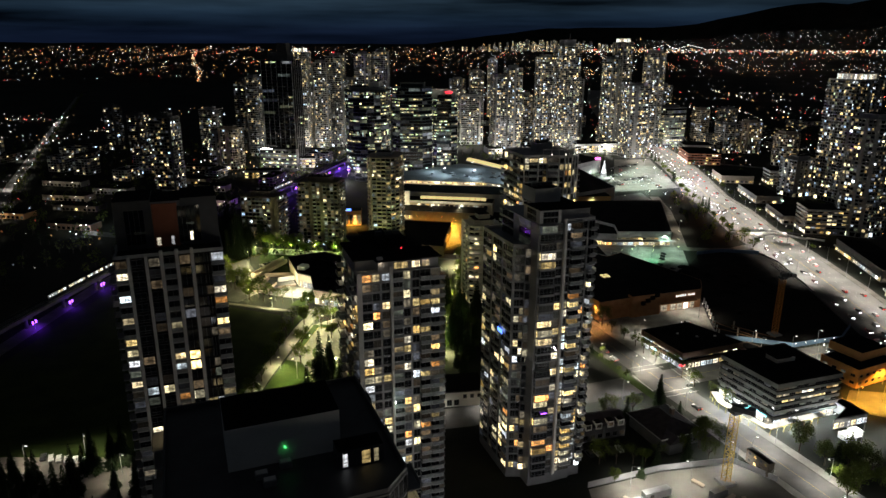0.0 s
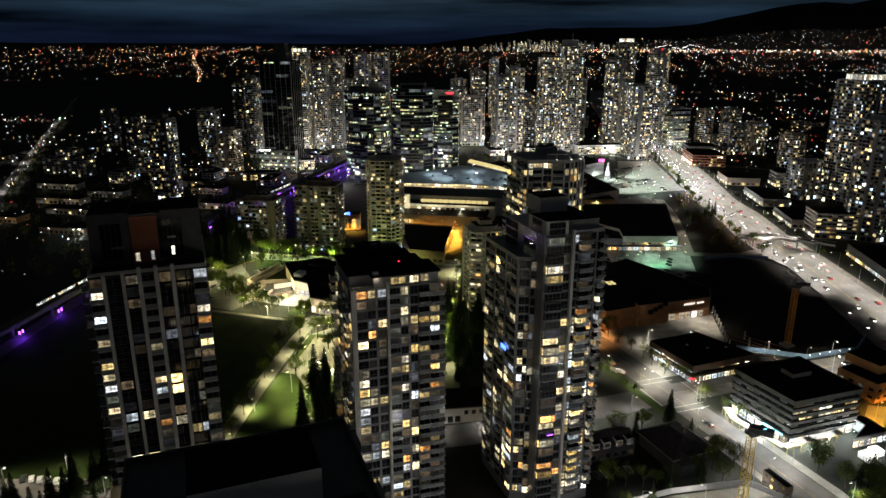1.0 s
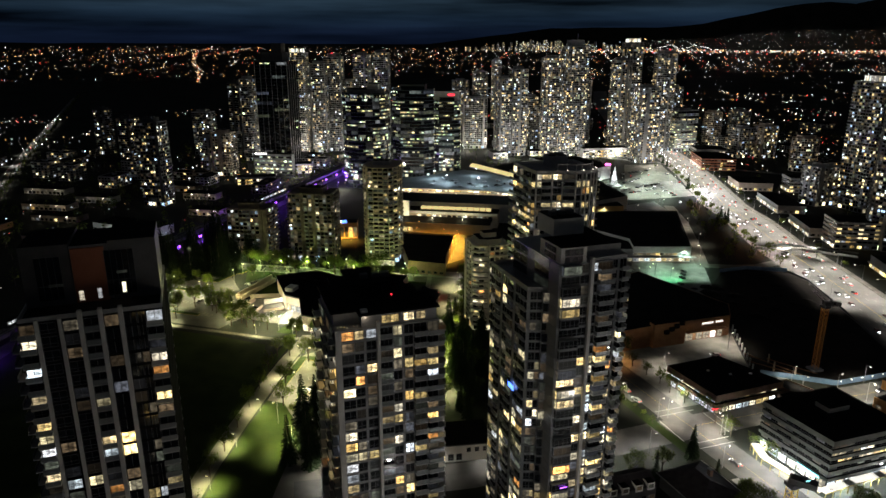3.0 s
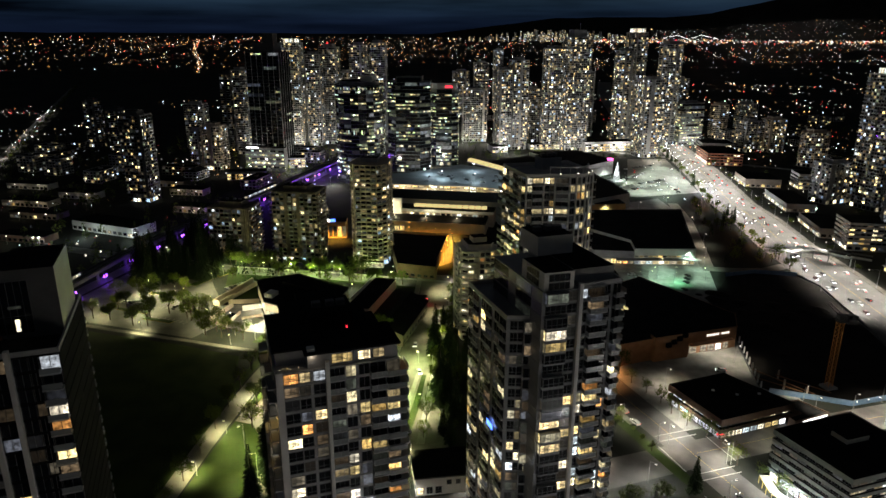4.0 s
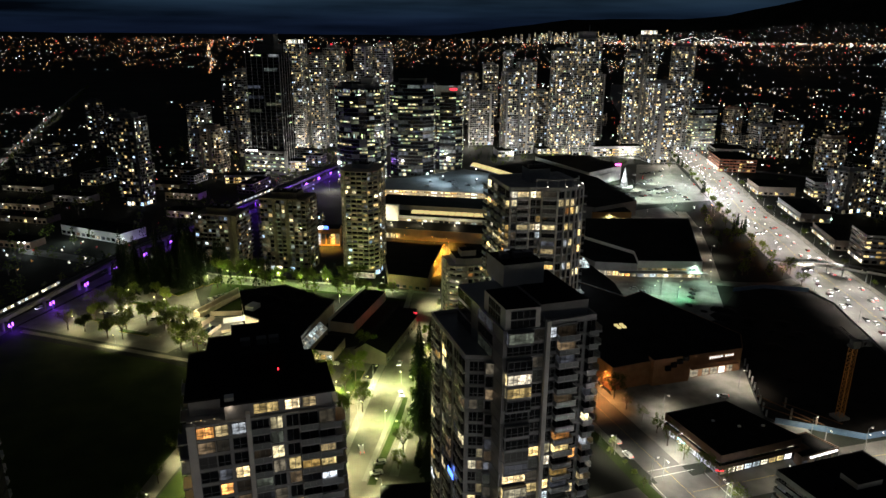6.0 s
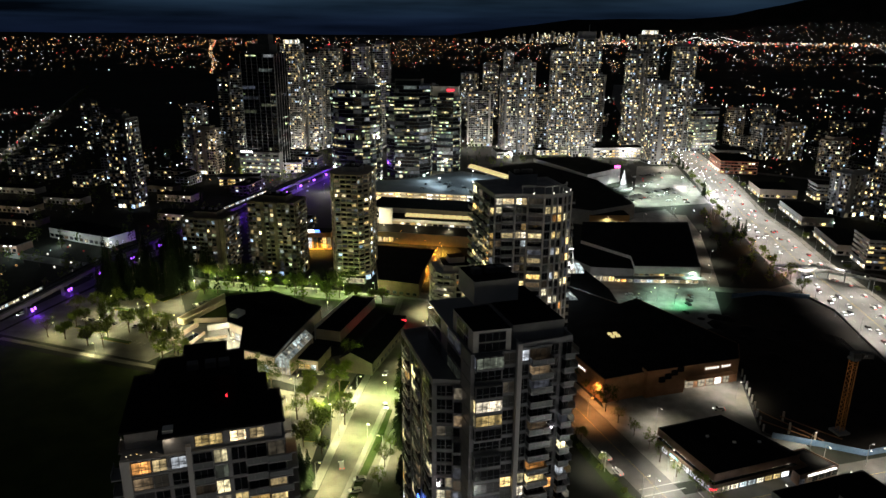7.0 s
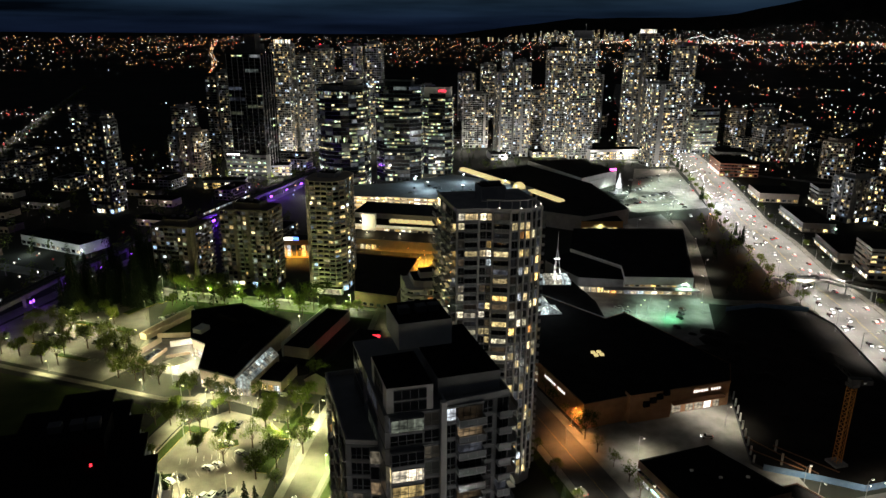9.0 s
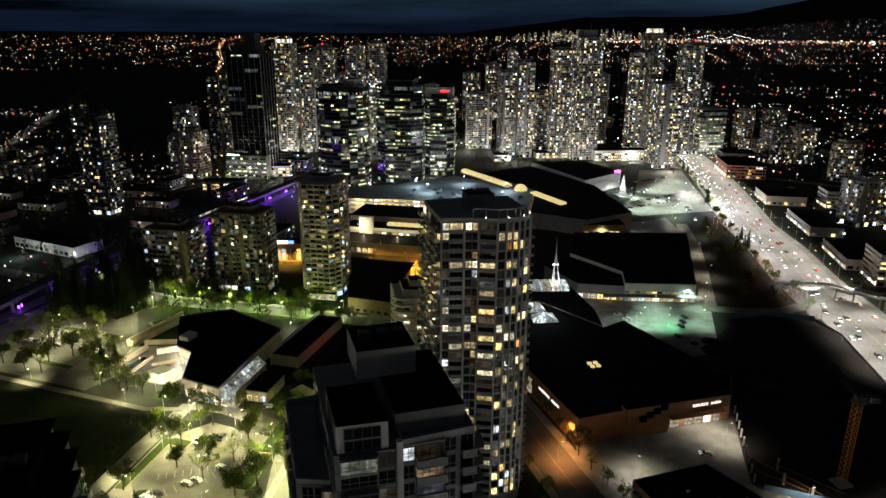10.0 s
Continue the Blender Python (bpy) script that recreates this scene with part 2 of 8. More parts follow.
M["white_glow"] = glowing("white_sign", (1.0, 0.98, 0.95), 4)
M["sign_white"] = glowing("white_sign_letters", (1.0, 0.97, 0.93), 1.5)
M["blue_glow"] = glowing("blue_light", (0.08, 0.2, 1.0), 4)
M["cyan_glow"] = glowing("cyan_sign", (0.3, 0.9, 1.0), 3)
M["head_glow"] = glowing("headlight", (0.95, 0.97, 1.0), 12)
M["tail_glow"] = glowing("tail_light", (1.0, 0.03, 0.02), 2.2)
M["pilot_green"] = glowing("green_pilot_light", (0.1, 1.0, 0.25), 3)
M["canopy_glow"] = glowing("glowing_footway_roof", (1.0, 0.97, 0.88), 1.0)
M["tent_cloth"] = glowing("lit_tent_cloth", (0.98, 1.0, 0.94), 0.7)
M["office_panel"] = surface("weathered_office_panel", (0.032, 0.034, 0.030), (0.075, 0.077, 0.070), 0.3, 0.8, fine=14)
M["shingle"] = surface("dark_roof_shingles", (0.020, 0.018, 0.021), (0.060, 0.054, 0.060), 0.5, 0.9, fine=22, bump=0.4, shine=0.15)
M["skylight"] = glowing("lit_skylight", (1.0, 0.80, 0.34), 0.75)


# ---------------------------------------------------------------- mesh tools
class Geo:
    """Collects boxes, prisms and panes for one mesh."""

    def __init__(self):
        self.v, self.f, self.m, self.mats = [], [], [], []

    def slot(self, mat):
        if mat not in self.mats:
            self.mats.append(mat)
        return self.mats.index(mat)

    def faces(self, verts, faces, mat):
        o, k = len(self.v), self.slot(mat)
        self.v += [tuple(p) for p in verts]
        self.f += [tuple(i + o for i in f) for f in faces]
        self.m += [k] * len(faces)

    def box(self, x0, y0, z0, x1, y1, z1, mat, top=None):
        x0, x1, y0, y1, z0, z1 = min(x0, x1), max(x0, x1), min(y0, y1), max(y0, y1), min(z0, z1), max(z0, z1)
        v = [(x, y, z) for z in (z0, z1) for x, y in ((x0, y0), (x1, y0), (x1, y1), (x0, y1))]
        self.faces(v, [(3, 2, 1, 0), (0, 1, 5, 4), (1, 2, 6, 5), (2, 3, 7, 6), (3, 0, 4, 7)], mat)
        self.faces(v, [(4, 5, 6, 7)], top or mat)
        return self

    def prism(self, poly, z0, z1, mat, top=None):
        k = len(poly)
        v = [(x, y, z) for z in (z0, z1) for x, y in poly]
        self.faces(v, [tuple(range(k))[::-1]] + [(i, (i + 1) % k, (i + 1) % k + k, i + k) for i in range(k)], mat)
        self.faces(v, [tuple(range(k, 2 * k))], top or mat)
        return self

    def bar(self, a, b, r, mat, sides=4, r2=None):
        a, b = Vector(a), Vector(b)
        d = (b - a).normalized()
        u = d.orthogonal().normalized()
        w = d.cross(u)
        v = []
        for p, q in ((a, r), (b, r if r2 is None else r2)):
            v += [p + u * q * math.cos(2 * math.pi * (i + 0.5) / sides) + w * q * math.sin(2 * math.pi * (i + 0.5) / sides) for i in range(sides)]
        self.faces(v, [(i, (i + 1) % sides, (i + 1) % sides + sides, i + sides) for i in range(sides)]
                   + [tuple(range(sides))[::-1], tuple(range(sides, 2 * sides))], mat)
        return self

    def slab_on(self, a, n, s0, s1, z0, z1, d0, d1, mat):
        """A box on a wall: the wall starts at a and runs along t, its outward normal is n; s along, z up, d out of the wall."""
        t = (-n[1], n[0])
        v = []
        for z in (z0, z1):
            for s, d in ((s0, d1), (s1, d1), (s1, d0), (s0, d0)):
                v.append((a[0] + t[0] * s + n[0] * d, a[1] + t[1] * s + n[1] * d, z))
        self.faces(v, [(3, 2, 1, 0), (4, 5, 6, 7), (0, 1, 5, 4), (1, 2, 6, 5), (2, 3, 7, 6), (3, 0, 4, 7)], mat)
        return self

    def pane_on(self, a, n, s0, s1, z0, z1, d, mat):
        t = (-n[1], n[0])
        v = [(a[0] + t[0] * s + n[0] * d, a[1] + t[1] * s + n[1] * d, z) for s, z in ((s0, z0), (s1, z0), (s1, z1), (s0, z1))]
        self.faces(v, [(0, 1, 2, 3)], mat)
        return self

    def mesh(self, name):
        me = bpy.data.meshes.new(name)
        me.from_pydata(self.v, [], self.f)
        for mat in self.mats:
            me.materials.append(M[mat] if isinstance(mat, str) else mat)
        me.polygons.foreach_set("material_index", self.m)
        me.update()
        return me


def thing(name, x, y, z=0.0, yaw=0.0, label="", category="", group="", kind="", data=None):
    ob = new(name, data)
    ob.matrix_basis = pose(x, y, z, 0, 0, yaw)
    return tagged(ob, label, category, group, kind)


def part(name, geo, parent, label="", kind="", m=None):
    ob = new(name, geo.mesh(name) if isinstance(geo, Geo) else geo)
    ob.parent = parent
    if m is not None:
        ob.matrix_basis = m
    return tagged(ob, label, "", "", kind)


def rect(w, d):
    return [(-w / 2, -d / 2), (w / 2, -d / 2), (w / 2, d / 2), (-w / 2, d / 2)]


def oval(w, d, k=16):
    return [(w / 2 * math.cos(2 * math.pi * (i + 0.5) / k), d / 2 * math.sin(2 * math.pi * (i + 0.5) / k)) for i in range(k)]


def edges_of(poly):
    for i, a in enumerate(poly):
        b = poly[(i + 1) % len(poly)]
        dx, dy = b[0] - a[0], b[1] - a[1]
        ln = math.hypot(dx, dy)
        yield i, a, (dy / ln, -dx / ln), ln


def inside_out(poly, d):
    """The outline, moved outwards by d."""
    k, out = len(poly), []
    es = list(edges_of(poly))
    for i in range(k):
        n0, n1 = es[i - 1][2], es[i][2]
        q = 1 + n0[0] * n1[0] + n0[1] * n1[1]
        out.append((poly[i][0] + d * (n0[0] + n1[0]) / q, poly[i][1] + d * (n0[1] + n1[1]) / q))
    return out


# ---------------------------------------------------------------- buildings
def fitted(bays, ln):
    """Bays of (kind, width), stretched to the wall's length: kind, start, end."""
    total, s = sum(w for _, w in bays), 0.0
    for kind, w in bays:
        yield kind, s * ln / total, (s + w) * ln / total
        s += w


def lattice(xs, zs, y0, y1, holes, mat):
    """One flat frame with openings: cells of the grid xs by zs that are not holes, from y0 (front) to y1."""
    g, ids = Geo(), {}

    def at(i, k, y):
        if (i, k, y) not in ids:
            ids[(i, k, y)] = len(g.v)
            g.v.append((xs[i], y, zs[k]))
        return ids[(i, k, y)]

    def solid(i, k):
        return 0 <= i < len(xs) - 1 and 0 <= k < len(zs) - 1 and (i, k) not in holes

    slot = g.slot(mat)
    for i in range(len(xs) - 1):
        for k in range(len(zs) - 1):
            if not solid(i, k):
                continue
            g.f.append((at(i, k, y0), at(i + 1, k, y0), at(i + 1, k + 1, y0), at(i, k + 1, y0)))
            for di, dk, p, q in ((-1, 0, (i, k + 1), (i, k)), (1, 0, (i + 1, k), (i + 1, k + 1)), (0, -1, (i, k), (i + 1, k)), (0, 1, (i + 1, k + 1), (i, k + 1))):
                if not solid(i + di, k + dk):
                    g.f.append((at(*p, y0), at(*p, y1), at(*q, y1), at(*q, y0)))
    g.m = [slot] * len(g.f)
    return g


def frame_mesh(w, h, cache={}):
    key = (round(w, 1), round(h, 1))
    if key not in cache:
        k = max(1, round(w / 1.15))
        xs = [0, 0.09]
        for i in range(1, k):
            xs += [w * i / k - 0.04, w * i / k + 0.04]
        xs += [w - 0.09, w]
        zs = [0, 0.10, h * 0.34 - 0.035, h * 0.34 + 0.035, h - 0.10, h] if h > 1.9 else [0, 0.10, h - 0.10, h]
        holes = {(i, j) for i in range(1, len(xs) - 1, 2) for j in range(1, len(zs) - 1, 2)}
        cache[key] = lattice(xs, zs, -0.10, 0.01, holes, "frame").mesh("window_frame")
    return cache[key]


def pane_mesh(w, h, mat, cache={}):
    key = (round(w, 1), round(h, 1), mat)
    if key not in cache:
        g = Geo()
        g.box(0.05, -0.045, 0.05, w - 0.05, 0.0, h - 0.05, mat)
        cache[key] = g.mesh("pane")
    return cache[key]


def balcony_mesh(w, d, cache={}):
    key = (round(w, 1), round(d, 1))
    if key not in cache:
        g = Geo()
        g.box(0, -d, -0.22, w, 0.05, 0.0, "concrete")
        r = Geo()
        r.box(0.05, -d + 0.04, 0.06, w - 0.05, -d + 0.07, 1.02, "railing_glass")
        r.box(0.05, -d + 0.07, 0.06, 0.08, 0, 1.02, "railing_glass").box(w - 0.08, -d + 0.07, 0.06, w - 0.05, 0, 1.02, "railing_glass")
        r.box(0.0, -d + 0.02, 1.02, w, -d + 0.10, 1.09, "steel")
        r.box(0.0, -d + 0.10, 1.02, 0.08, 0, 1.09, "steel").box(w - 0.08, -d + 0.10, 1.02, w, 0, 1.09, "steel")
        k = max(1, round(w / 1.3))
        for i in range(k + 1):
            s = 0.03 + (w - 0.06) * i / k
            r.box(s - 0.025, -d + 0.02, 0.0, s + 0.025, -d + 0.04, 1.02, "steel")
        cache[key] = (g.mesh("balcony"), r.mesh("railing"))
    return cache[key]


def near_tower(root, poly, floors, fh, spec, base=0.0, lit=0.3, seed=1, quiet=0, sides=1.0, wall="concrete", limit=135, slab_out=0.10, rails=55):
    """Storeys of a tower that stands near the way, piece by piece: wall, floor slabs, piers, windows with panes, balconies with railings."""
    rng = random.Random(seed)
    top = base + floors * fh
    part("wall", Geo().prism(poly, 0.0, top, wall, "roofing"), root)
    ring = Geo().prism(inside_out(poly, slab_out), 0, 0.32, wall).mesh("floor_slab")
    for k in range(1, floors + 1):
        part("floor_slab", ring, root, m=pose(0, 0, base + k * fh - 0.16))
    made, rest, railed = 0, Geo(), 0
    for i, a, n, ln in edges_of(poly):
        t = (-n[1], n[0])
        turn = math.degrees(math.atan2(t[1], t[0]))

        def on(s, z, d=0.0):
            return pose(a[0] + t[0] * s + n[0] * d, a[1] + t[1] * s + n[1] * d, z, 0, 0, turn)

        homes, bay_no = {}, 0
        for kind, s0, s1 in fitted(spec[i], ln):
            w = s1 - s0
            if kind == "s":
                continue
            if kind in "pP":
                out = 0.55 if kind == "p" else 0.9
                part("pier", Geo().box(0, -out, 0, w, 0.05, top - base + (1.6 if kind == "P" else 0.5), "pale"), root, m=on(s0, base))
                continue
            bay_no += 1
            if kind == "v":
                for k in range(0, floors, 5):
                    part("bay", Geo().box(0, -1.1, 0, w, 0.05, (min(4, floors - k)) * fh - 0.1, wall), root, m=on(s0, base + k * fh))
            for k in range(floors):
                z = base + k * fh
                out = 1.1 if kind == "v" and k % 5 != 4 else 0.0
                if kind in "bBr":                        # doors behind a balcony
                    h, sill, pad = fh - 0.42, 0.16, 0.08
                else:                                    # a window over a low sill
                    h, sill, pad = fh - 0.62, 0.40, 0.06
                key = (bay_no // 2, k)                   # neighbouring rooms belong to one home
                if key not in homes:
                    homes[key] = rng.random() < lit * (0.05 if quiet > 8 and k >= floors - 3 else 0.30 if k >= floors - quiet else 1.15) * (sides if i else 1.0)
                q = rng.random()
                share = 0.82 if kind != "r" else 0.5
                if kind == "v":
                    share = 0.95 if q < 0.75 else share
                if homes[key] and q < share:
                    mat = "room" if rng.random() < 0.76 else "room_cool"
                else:
                    mat = "room_dim" if rng.random() < 0.36 else "glass"
                ww = w - 2 * pad
                if made < limit:
                    frame_ob = part("window", frame_mesh(ww, h), root, m=on(s0 + pad, z + sill, out))
                    part("pane", pane_mesh(ww, h, mat), frame_ob)
                    made += 1
                    if kind == "v" and out:
                        part("side_pane", Geo().box(-0.02, -0.95, 0, 0.0, -0.12, h, mat), root, m=on(s0, z + sill))
                        part("side_pane", Geo().box(0.0, -0.95, 0, 0.02, -0.12, h, mat), root, m=on(s1, z + sill))
                else:
                    rest.pane_on(a, n, s0 + pad + 0.05, s1 - pad - 0.05, z + sill, z + sill + h, out + 0.045,
                                 {"room": "rooms", "room_cool": "rooms", "room_dim": "rooms_dim"}.get(mat, mat))
                    for q0, q1 in ((s0 + pad, s0 + pad + 0.1), (s1 - pad - 0.1, s1 - pad), ((s0 + s1) / 2 - 0.05, (s0 + s1) / 2 + 0.05)):
                        rest.slab_on(a, n, q0, q1, z + sill, z + sill + h, out, out + 0.09, "frame")
                if kind in "bBr" and k > 0:
                    wide, deep = w + (0.9 if kind == "B" else 0.0), 1.9 if kind == "B" else (1.6 if kind == "b" else 0.6)
                    slab, rail = balcony_mesh(wide, deep)
                    if railed < rails:
                        b = part("balcony", slab, root, m=on(s0, z, 0.0))
                        part("railing", rail, b)
                        railed += 1
                    else:
                        rest.slab_on(a, n, s0, s0 + wide, z - 0.22, z, 0.0, deep, "concrete")
                        rest.slab_on(a, n, s0 + 0.05, s0 + wide - 0.05, z + 0.06, z + 1.05, deep - 0.08, deep - 0.04, "railing_glass")
    if rest.f:
        part("rear_glazing", rest, root, kind="stuff")
    return top


def far_tower(root, poly, floors, fh, base=4.0, lit=0.4, seed=1, wall="concrete", style="flat", glow="rooms_far", bay=3.4, dim="glass", lobby=True):
    """Storeys of a tower that stays far off: wall, joined slabs and joined panes."""
    rng = random.Random(seed)
    top = base + floors * fh
    part("wall", Geo().prism(poly, 0.0, top, wall, "roofing"), root)
    slabs, panes = Geo(), Geo()
    if style == "flat":
        for k in range(1, floors + 1):
            slabs.prism(inside_out(poly, 0.18), base + k * fh - 0.18, base + k * fh + 0.12, wall)
    else:
        for k in range(1, floors + 1):
            slabs.prism(inside_out(poly, 0.12), base + k * fh - 0.12, base + k * fh + 0.10, "cladding")
    for i, a, n, ln in edges_of(poly):
        count = max(1, round(ln / bay))
        w = ln / count
        kinds = [rng.random() for _ in range(count)]
        busy = [rng.random() for _ in range(floors)]
        for c in range(count):
            s = c * w
            if style == "flat" and kinds[c] < 0.14:      # a blank pier
                slabs.slab_on(a, n, s + 0.2, s + w - 0.2, base, top + 0.8, 0.0, 0.5, wall)
                continue
            if style == "flat" and 0.14 <= kinds[c] < 0.55:
                slabs.slab_on(a, n, s - 0.2, s + 0.2, base, top, 0.0, 0.55, wall)
            for k in range(floors):
                z = base + k * fh
                if style == "flat":
                    q = rng.random() < lit * (0.25 + 0.75 * kinds[c]) * (0.7 + 0.6 * busy[k])
                    mat = glow if q else (dim if rng.random() < 0.6 else "rooms_dim")
                    left, right = (0.08, 0.92) if not q else rng.choice(((0.08, 0.92), (0.06, 0.94), (0.08, 0.66), (0.34, 0.92), (0.08, 0.45)))
                    panes.pane_on(a, n, s + w * left, s + w * right, z + rng.choice((0.35, 0.7, 0.9)), z + fh - 0.5, 0.05, mat)
                elif c == 0:                             # ribbons of glass, runs of rooms lit, each pane by itself
                    run, at = busy[k] < 0.5, 0
                    while at < count:
                        step = min(count - at, rng.randint(1, 6))
                        q = rng.random() < (min(0.9, lit * 2.1) if run else lit * 0.25)
                        other = "office_dim" if rng.random() < 1.1 * lit else dim
                        if q:
                            for one in range(at, at + step):
                                panes.pane_on(a, n, one * w + 0.06, (one + 1) * w - 0.06, z + 1.3, z + fh - 1.0, 0.06, glow if rng.random() < 0.92 else dim)
                        else:
                            panes.pane_on(a, n, at * w + 0.06, (at + step) * w - 0.06, z + 0.35, z + fh - 0.4, 0.06, other)
                        at += step
            if style == "flat" and kinds[c] > 0.6:
                for k in range(1, floors):
                    slabs.slab_on(a, n, s, s + w, base + k * fh - 0.2, base + k * fh + 0.15, 0.1, 1.5, wall)
                    slabs.slab_on(a, n, s, s + w, base + k * fh + 0.15, base + k * fh + 0.9, 1.42, 1.5, "railing_glass")
    if lobby:
        shops = Geo()
        for i, a, n, ln in edges_of(poly):
            for s in np.arange(0.6, ln - 3, 4.2):
                shops.pane_on(a, n, s, s + 3.2, 0.5, base - 0.9, 0.06, glow if rng.random() < 0.4 else "glass")
        part("lobby_glazing", shops, root, kind="stuff")
    part("facade_relief", slabs, root, kind="stuff")
    part("glazing", panes, root, kind="stuff")
    return top


def plant_room(root, w, d, z, h, x=0.0, y=0.0, wall="concrete"):
    g = Geo().box(x - w / 2, y - d / 2, z - 0.05, x + w / 2, y + d / 2, z + h, wall, "roofing")
    for s in (-0.28, 0.05, 0.3):
        g.box(x + s * w - 0.9, y - 0.8, z + h, x + s * w + 0.9, y + 0.9, z + h + 1.1, "cladding")
    return part("plant_room", g, root)


def parapet(root, poly, z, h=1.0, wall="concrete"):
    """A low wall round the roof, one closed ring."""
    g, k, inner = Geo(), len(poly), inside_out(poly, -0.3)
    v = [(x, y, zz) for line, zz in ((poly, z), (poly, z + h), (inner, z + h), (inner, z)) for x, y in line]
    f = []
    for i in range(k):
        j = (i + 1) % k
        for r in range(3):
            f.append((r * k + i, r * k + j, (r + 1) * k + j, (r + 1) * k + i))
    g.faces(v, f, wall)
    return part("parapet", g, root)


# the concrete tower with the terracotta crown, beside the field
tower_l = thing("apartment_tower", -66.8, 131.6, 0, 16, "grey concrete apartment tower with tall piers and terracotta crown, walls blackened as if unlit", "tower")
L_POLY = rect(25.0, 26.0)
L_SIDE = [("B", 3.2), ("w", 2.8), ("w", 2.0), ("s", 1.0), ("b", 3.4), ("s", 1.0), ("w", 2.4), ("w", 2.8), ("b", 3.2)]
L_PLAIN = [("s", 1.0)]
# walls and slabs take the roof's black: the shade is put into their colour
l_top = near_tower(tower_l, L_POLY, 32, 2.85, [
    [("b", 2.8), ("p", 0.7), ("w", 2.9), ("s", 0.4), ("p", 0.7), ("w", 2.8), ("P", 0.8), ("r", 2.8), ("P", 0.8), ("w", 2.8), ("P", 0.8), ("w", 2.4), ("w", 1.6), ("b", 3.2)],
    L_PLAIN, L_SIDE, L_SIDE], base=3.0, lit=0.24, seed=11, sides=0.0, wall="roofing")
parapet(tower_l, L_POLY, l_top, 1.0)
crown = Geo()
crown.box(-12.2, -5.0, l_top - 0.05, -3.6, 9, l_top + 12.5, "cladding", "roofing")
crown.box(3.4, -5.0, l_top - 0.05, 12.2, 9, l_top + 12.5, "cladding", "roofing")
crown.box(-3.6, -4.2, l_top - 0.05, 3.4, 9, l_top + 11.8, "concrete", "roofing")
part("crown", crown, tower_l)
part("crown_panel", Geo().box(-3.4, -4.9, l_top, 2.6, -4.2, l_top + 11.3, "terracotta"), tower_l, "terracotta red panel")
for cx, cz, cw, ch, mat in ((-7.6, 1.2, 4.6, 9.0, "glass"), (5.2, 1.0, 5.4, 9.6, "glass"), (-2.4, 0.6, 1.1, 2.2, "room_cool"), (0.9, 0.6, 0.9, 2.4, "room_cool"),
                            (5.5, 1.4, 0.9, 2.4, "room_cool"), (5.4, 5.6, 2.0, 0.6, "room_dim"), (-6.6, 4.0, 2.6, 0.6, "room_dim")):
    y = -4.9 if -3.4 < cx < 2.6 else -5.0
    y -= 0.05 if mat != "glass" else 0.0
    f = part("window", frame_mesh(cw, ch), tower_l, m=pose(cx - cw / 2, y, l_top + cz))
    part("pane", pane_mesh(cw, ch, mat), f)

# the tower in the middle, with a flat dark roof
tower_m = thing("apartment_tower", -10.05, 149.7, 0, 14.5, "grey concrete apartment tower with flat black roof and corner balconies", "tower")
M_POLY = [(-12.4, -13), (12.0, -13), (12.0, -2.5), (10.0, -2.5), (10.0, 4), (8.6, 4), (8.6, 10), (6.4, 10), (6.4, 15.5), (3.2, 15.5), (3.2, 20),
          (-4.5, 20), (-4.5, 15), (-9, 15), (-9, 9), (-12.4, 9)]
M_SIDE = [("B", 3), ("w", 2.6), ("w", 2.0), ("s", 1.4), ("b", 3.4), ("s", 1.0), ("w", 2.4), ("b", 3)]
M_STEP, M_BLANK = [("b", 3.0), ("w", 2.2)], [("s", 1.0)]
m_top = near_tower(tower_m, M_POLY, 28, 2.85, [
    [("p", 1.3), ("w", 2.9), ("w", 2.2), ("s", 0.4), ("w", 2.4), ("P", 0.7), ("r", 3.0), ("w", 2.2), ("s", 0.4), ("w", 2.2), ("b", 3.2), ("B", 2.8)],
    [("B", 3), ("w", 2.6), ("b", 3)], M_BLANK, M_STEP, M_BLANK, M_STEP, M_BLANK, M_STEP, M_BLANK, M_STEP, [("w", 2.4), ("w", 2.4)], M_STEP, M_BLANK, M_STEP, M_BLANK, M_SIDE],
    base=3.0, lit=0.29, seed=23)
M_TOP = inside_out(M_POLY, -0.4)
M_TOP = [(-6.2, -12.6), *M_TOP[1:-1], (-12.0, 8.6), (-12.0, -9.6), (-6.2, -9.6)]
part("penthouse", Geo().prism(M_TOP, m_top, m_top + 3.1, "concrete", "roofing"), tower_m)
for cx, cw, mat in ((-1.6, 4.2, "room"), (3.6, 2.5, "room_cool"), (6.6, 2.3, "room")):
    f = part("window", frame_mesh(cw, 2.0), tower_m, m=pose(cx, -12.6, m_top + 0.6))
    part("pane", pane_mesh(cw, 2.0, mat), f)
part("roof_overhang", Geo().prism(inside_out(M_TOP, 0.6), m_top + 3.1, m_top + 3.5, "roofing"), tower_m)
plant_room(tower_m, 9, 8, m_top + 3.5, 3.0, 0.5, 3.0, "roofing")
part("chimney", Geo().box(-6.1, -12.3, m_top, -4.6, -10.8, m_top + 4.1, "white_wall"), tower_m, "pale lit chimney")
part("terrace_lamp", Geo().box(-5.6, -12.5, m_top + 2.2, -5.2, -12.32, m_top + 2.6, "lamp_white"), tower_m)
for k, (dx, dz) in enumerate(((0.0, 0.1), (0.7, 0.3), (1.5, 0.25), (2.1, 0.0), (3.6, 0.2), (4.3, 0.05))):
    part("festoon_lamp", Geo().box(-11.6 + dx, -12.5, m_top + 0.5 + dz, -11.48 + dx, -12.4, m_top + 0.62 + dz, "room"), tower_m)
terrace = bpy.data.lights.new("terrace_light", "POINT")
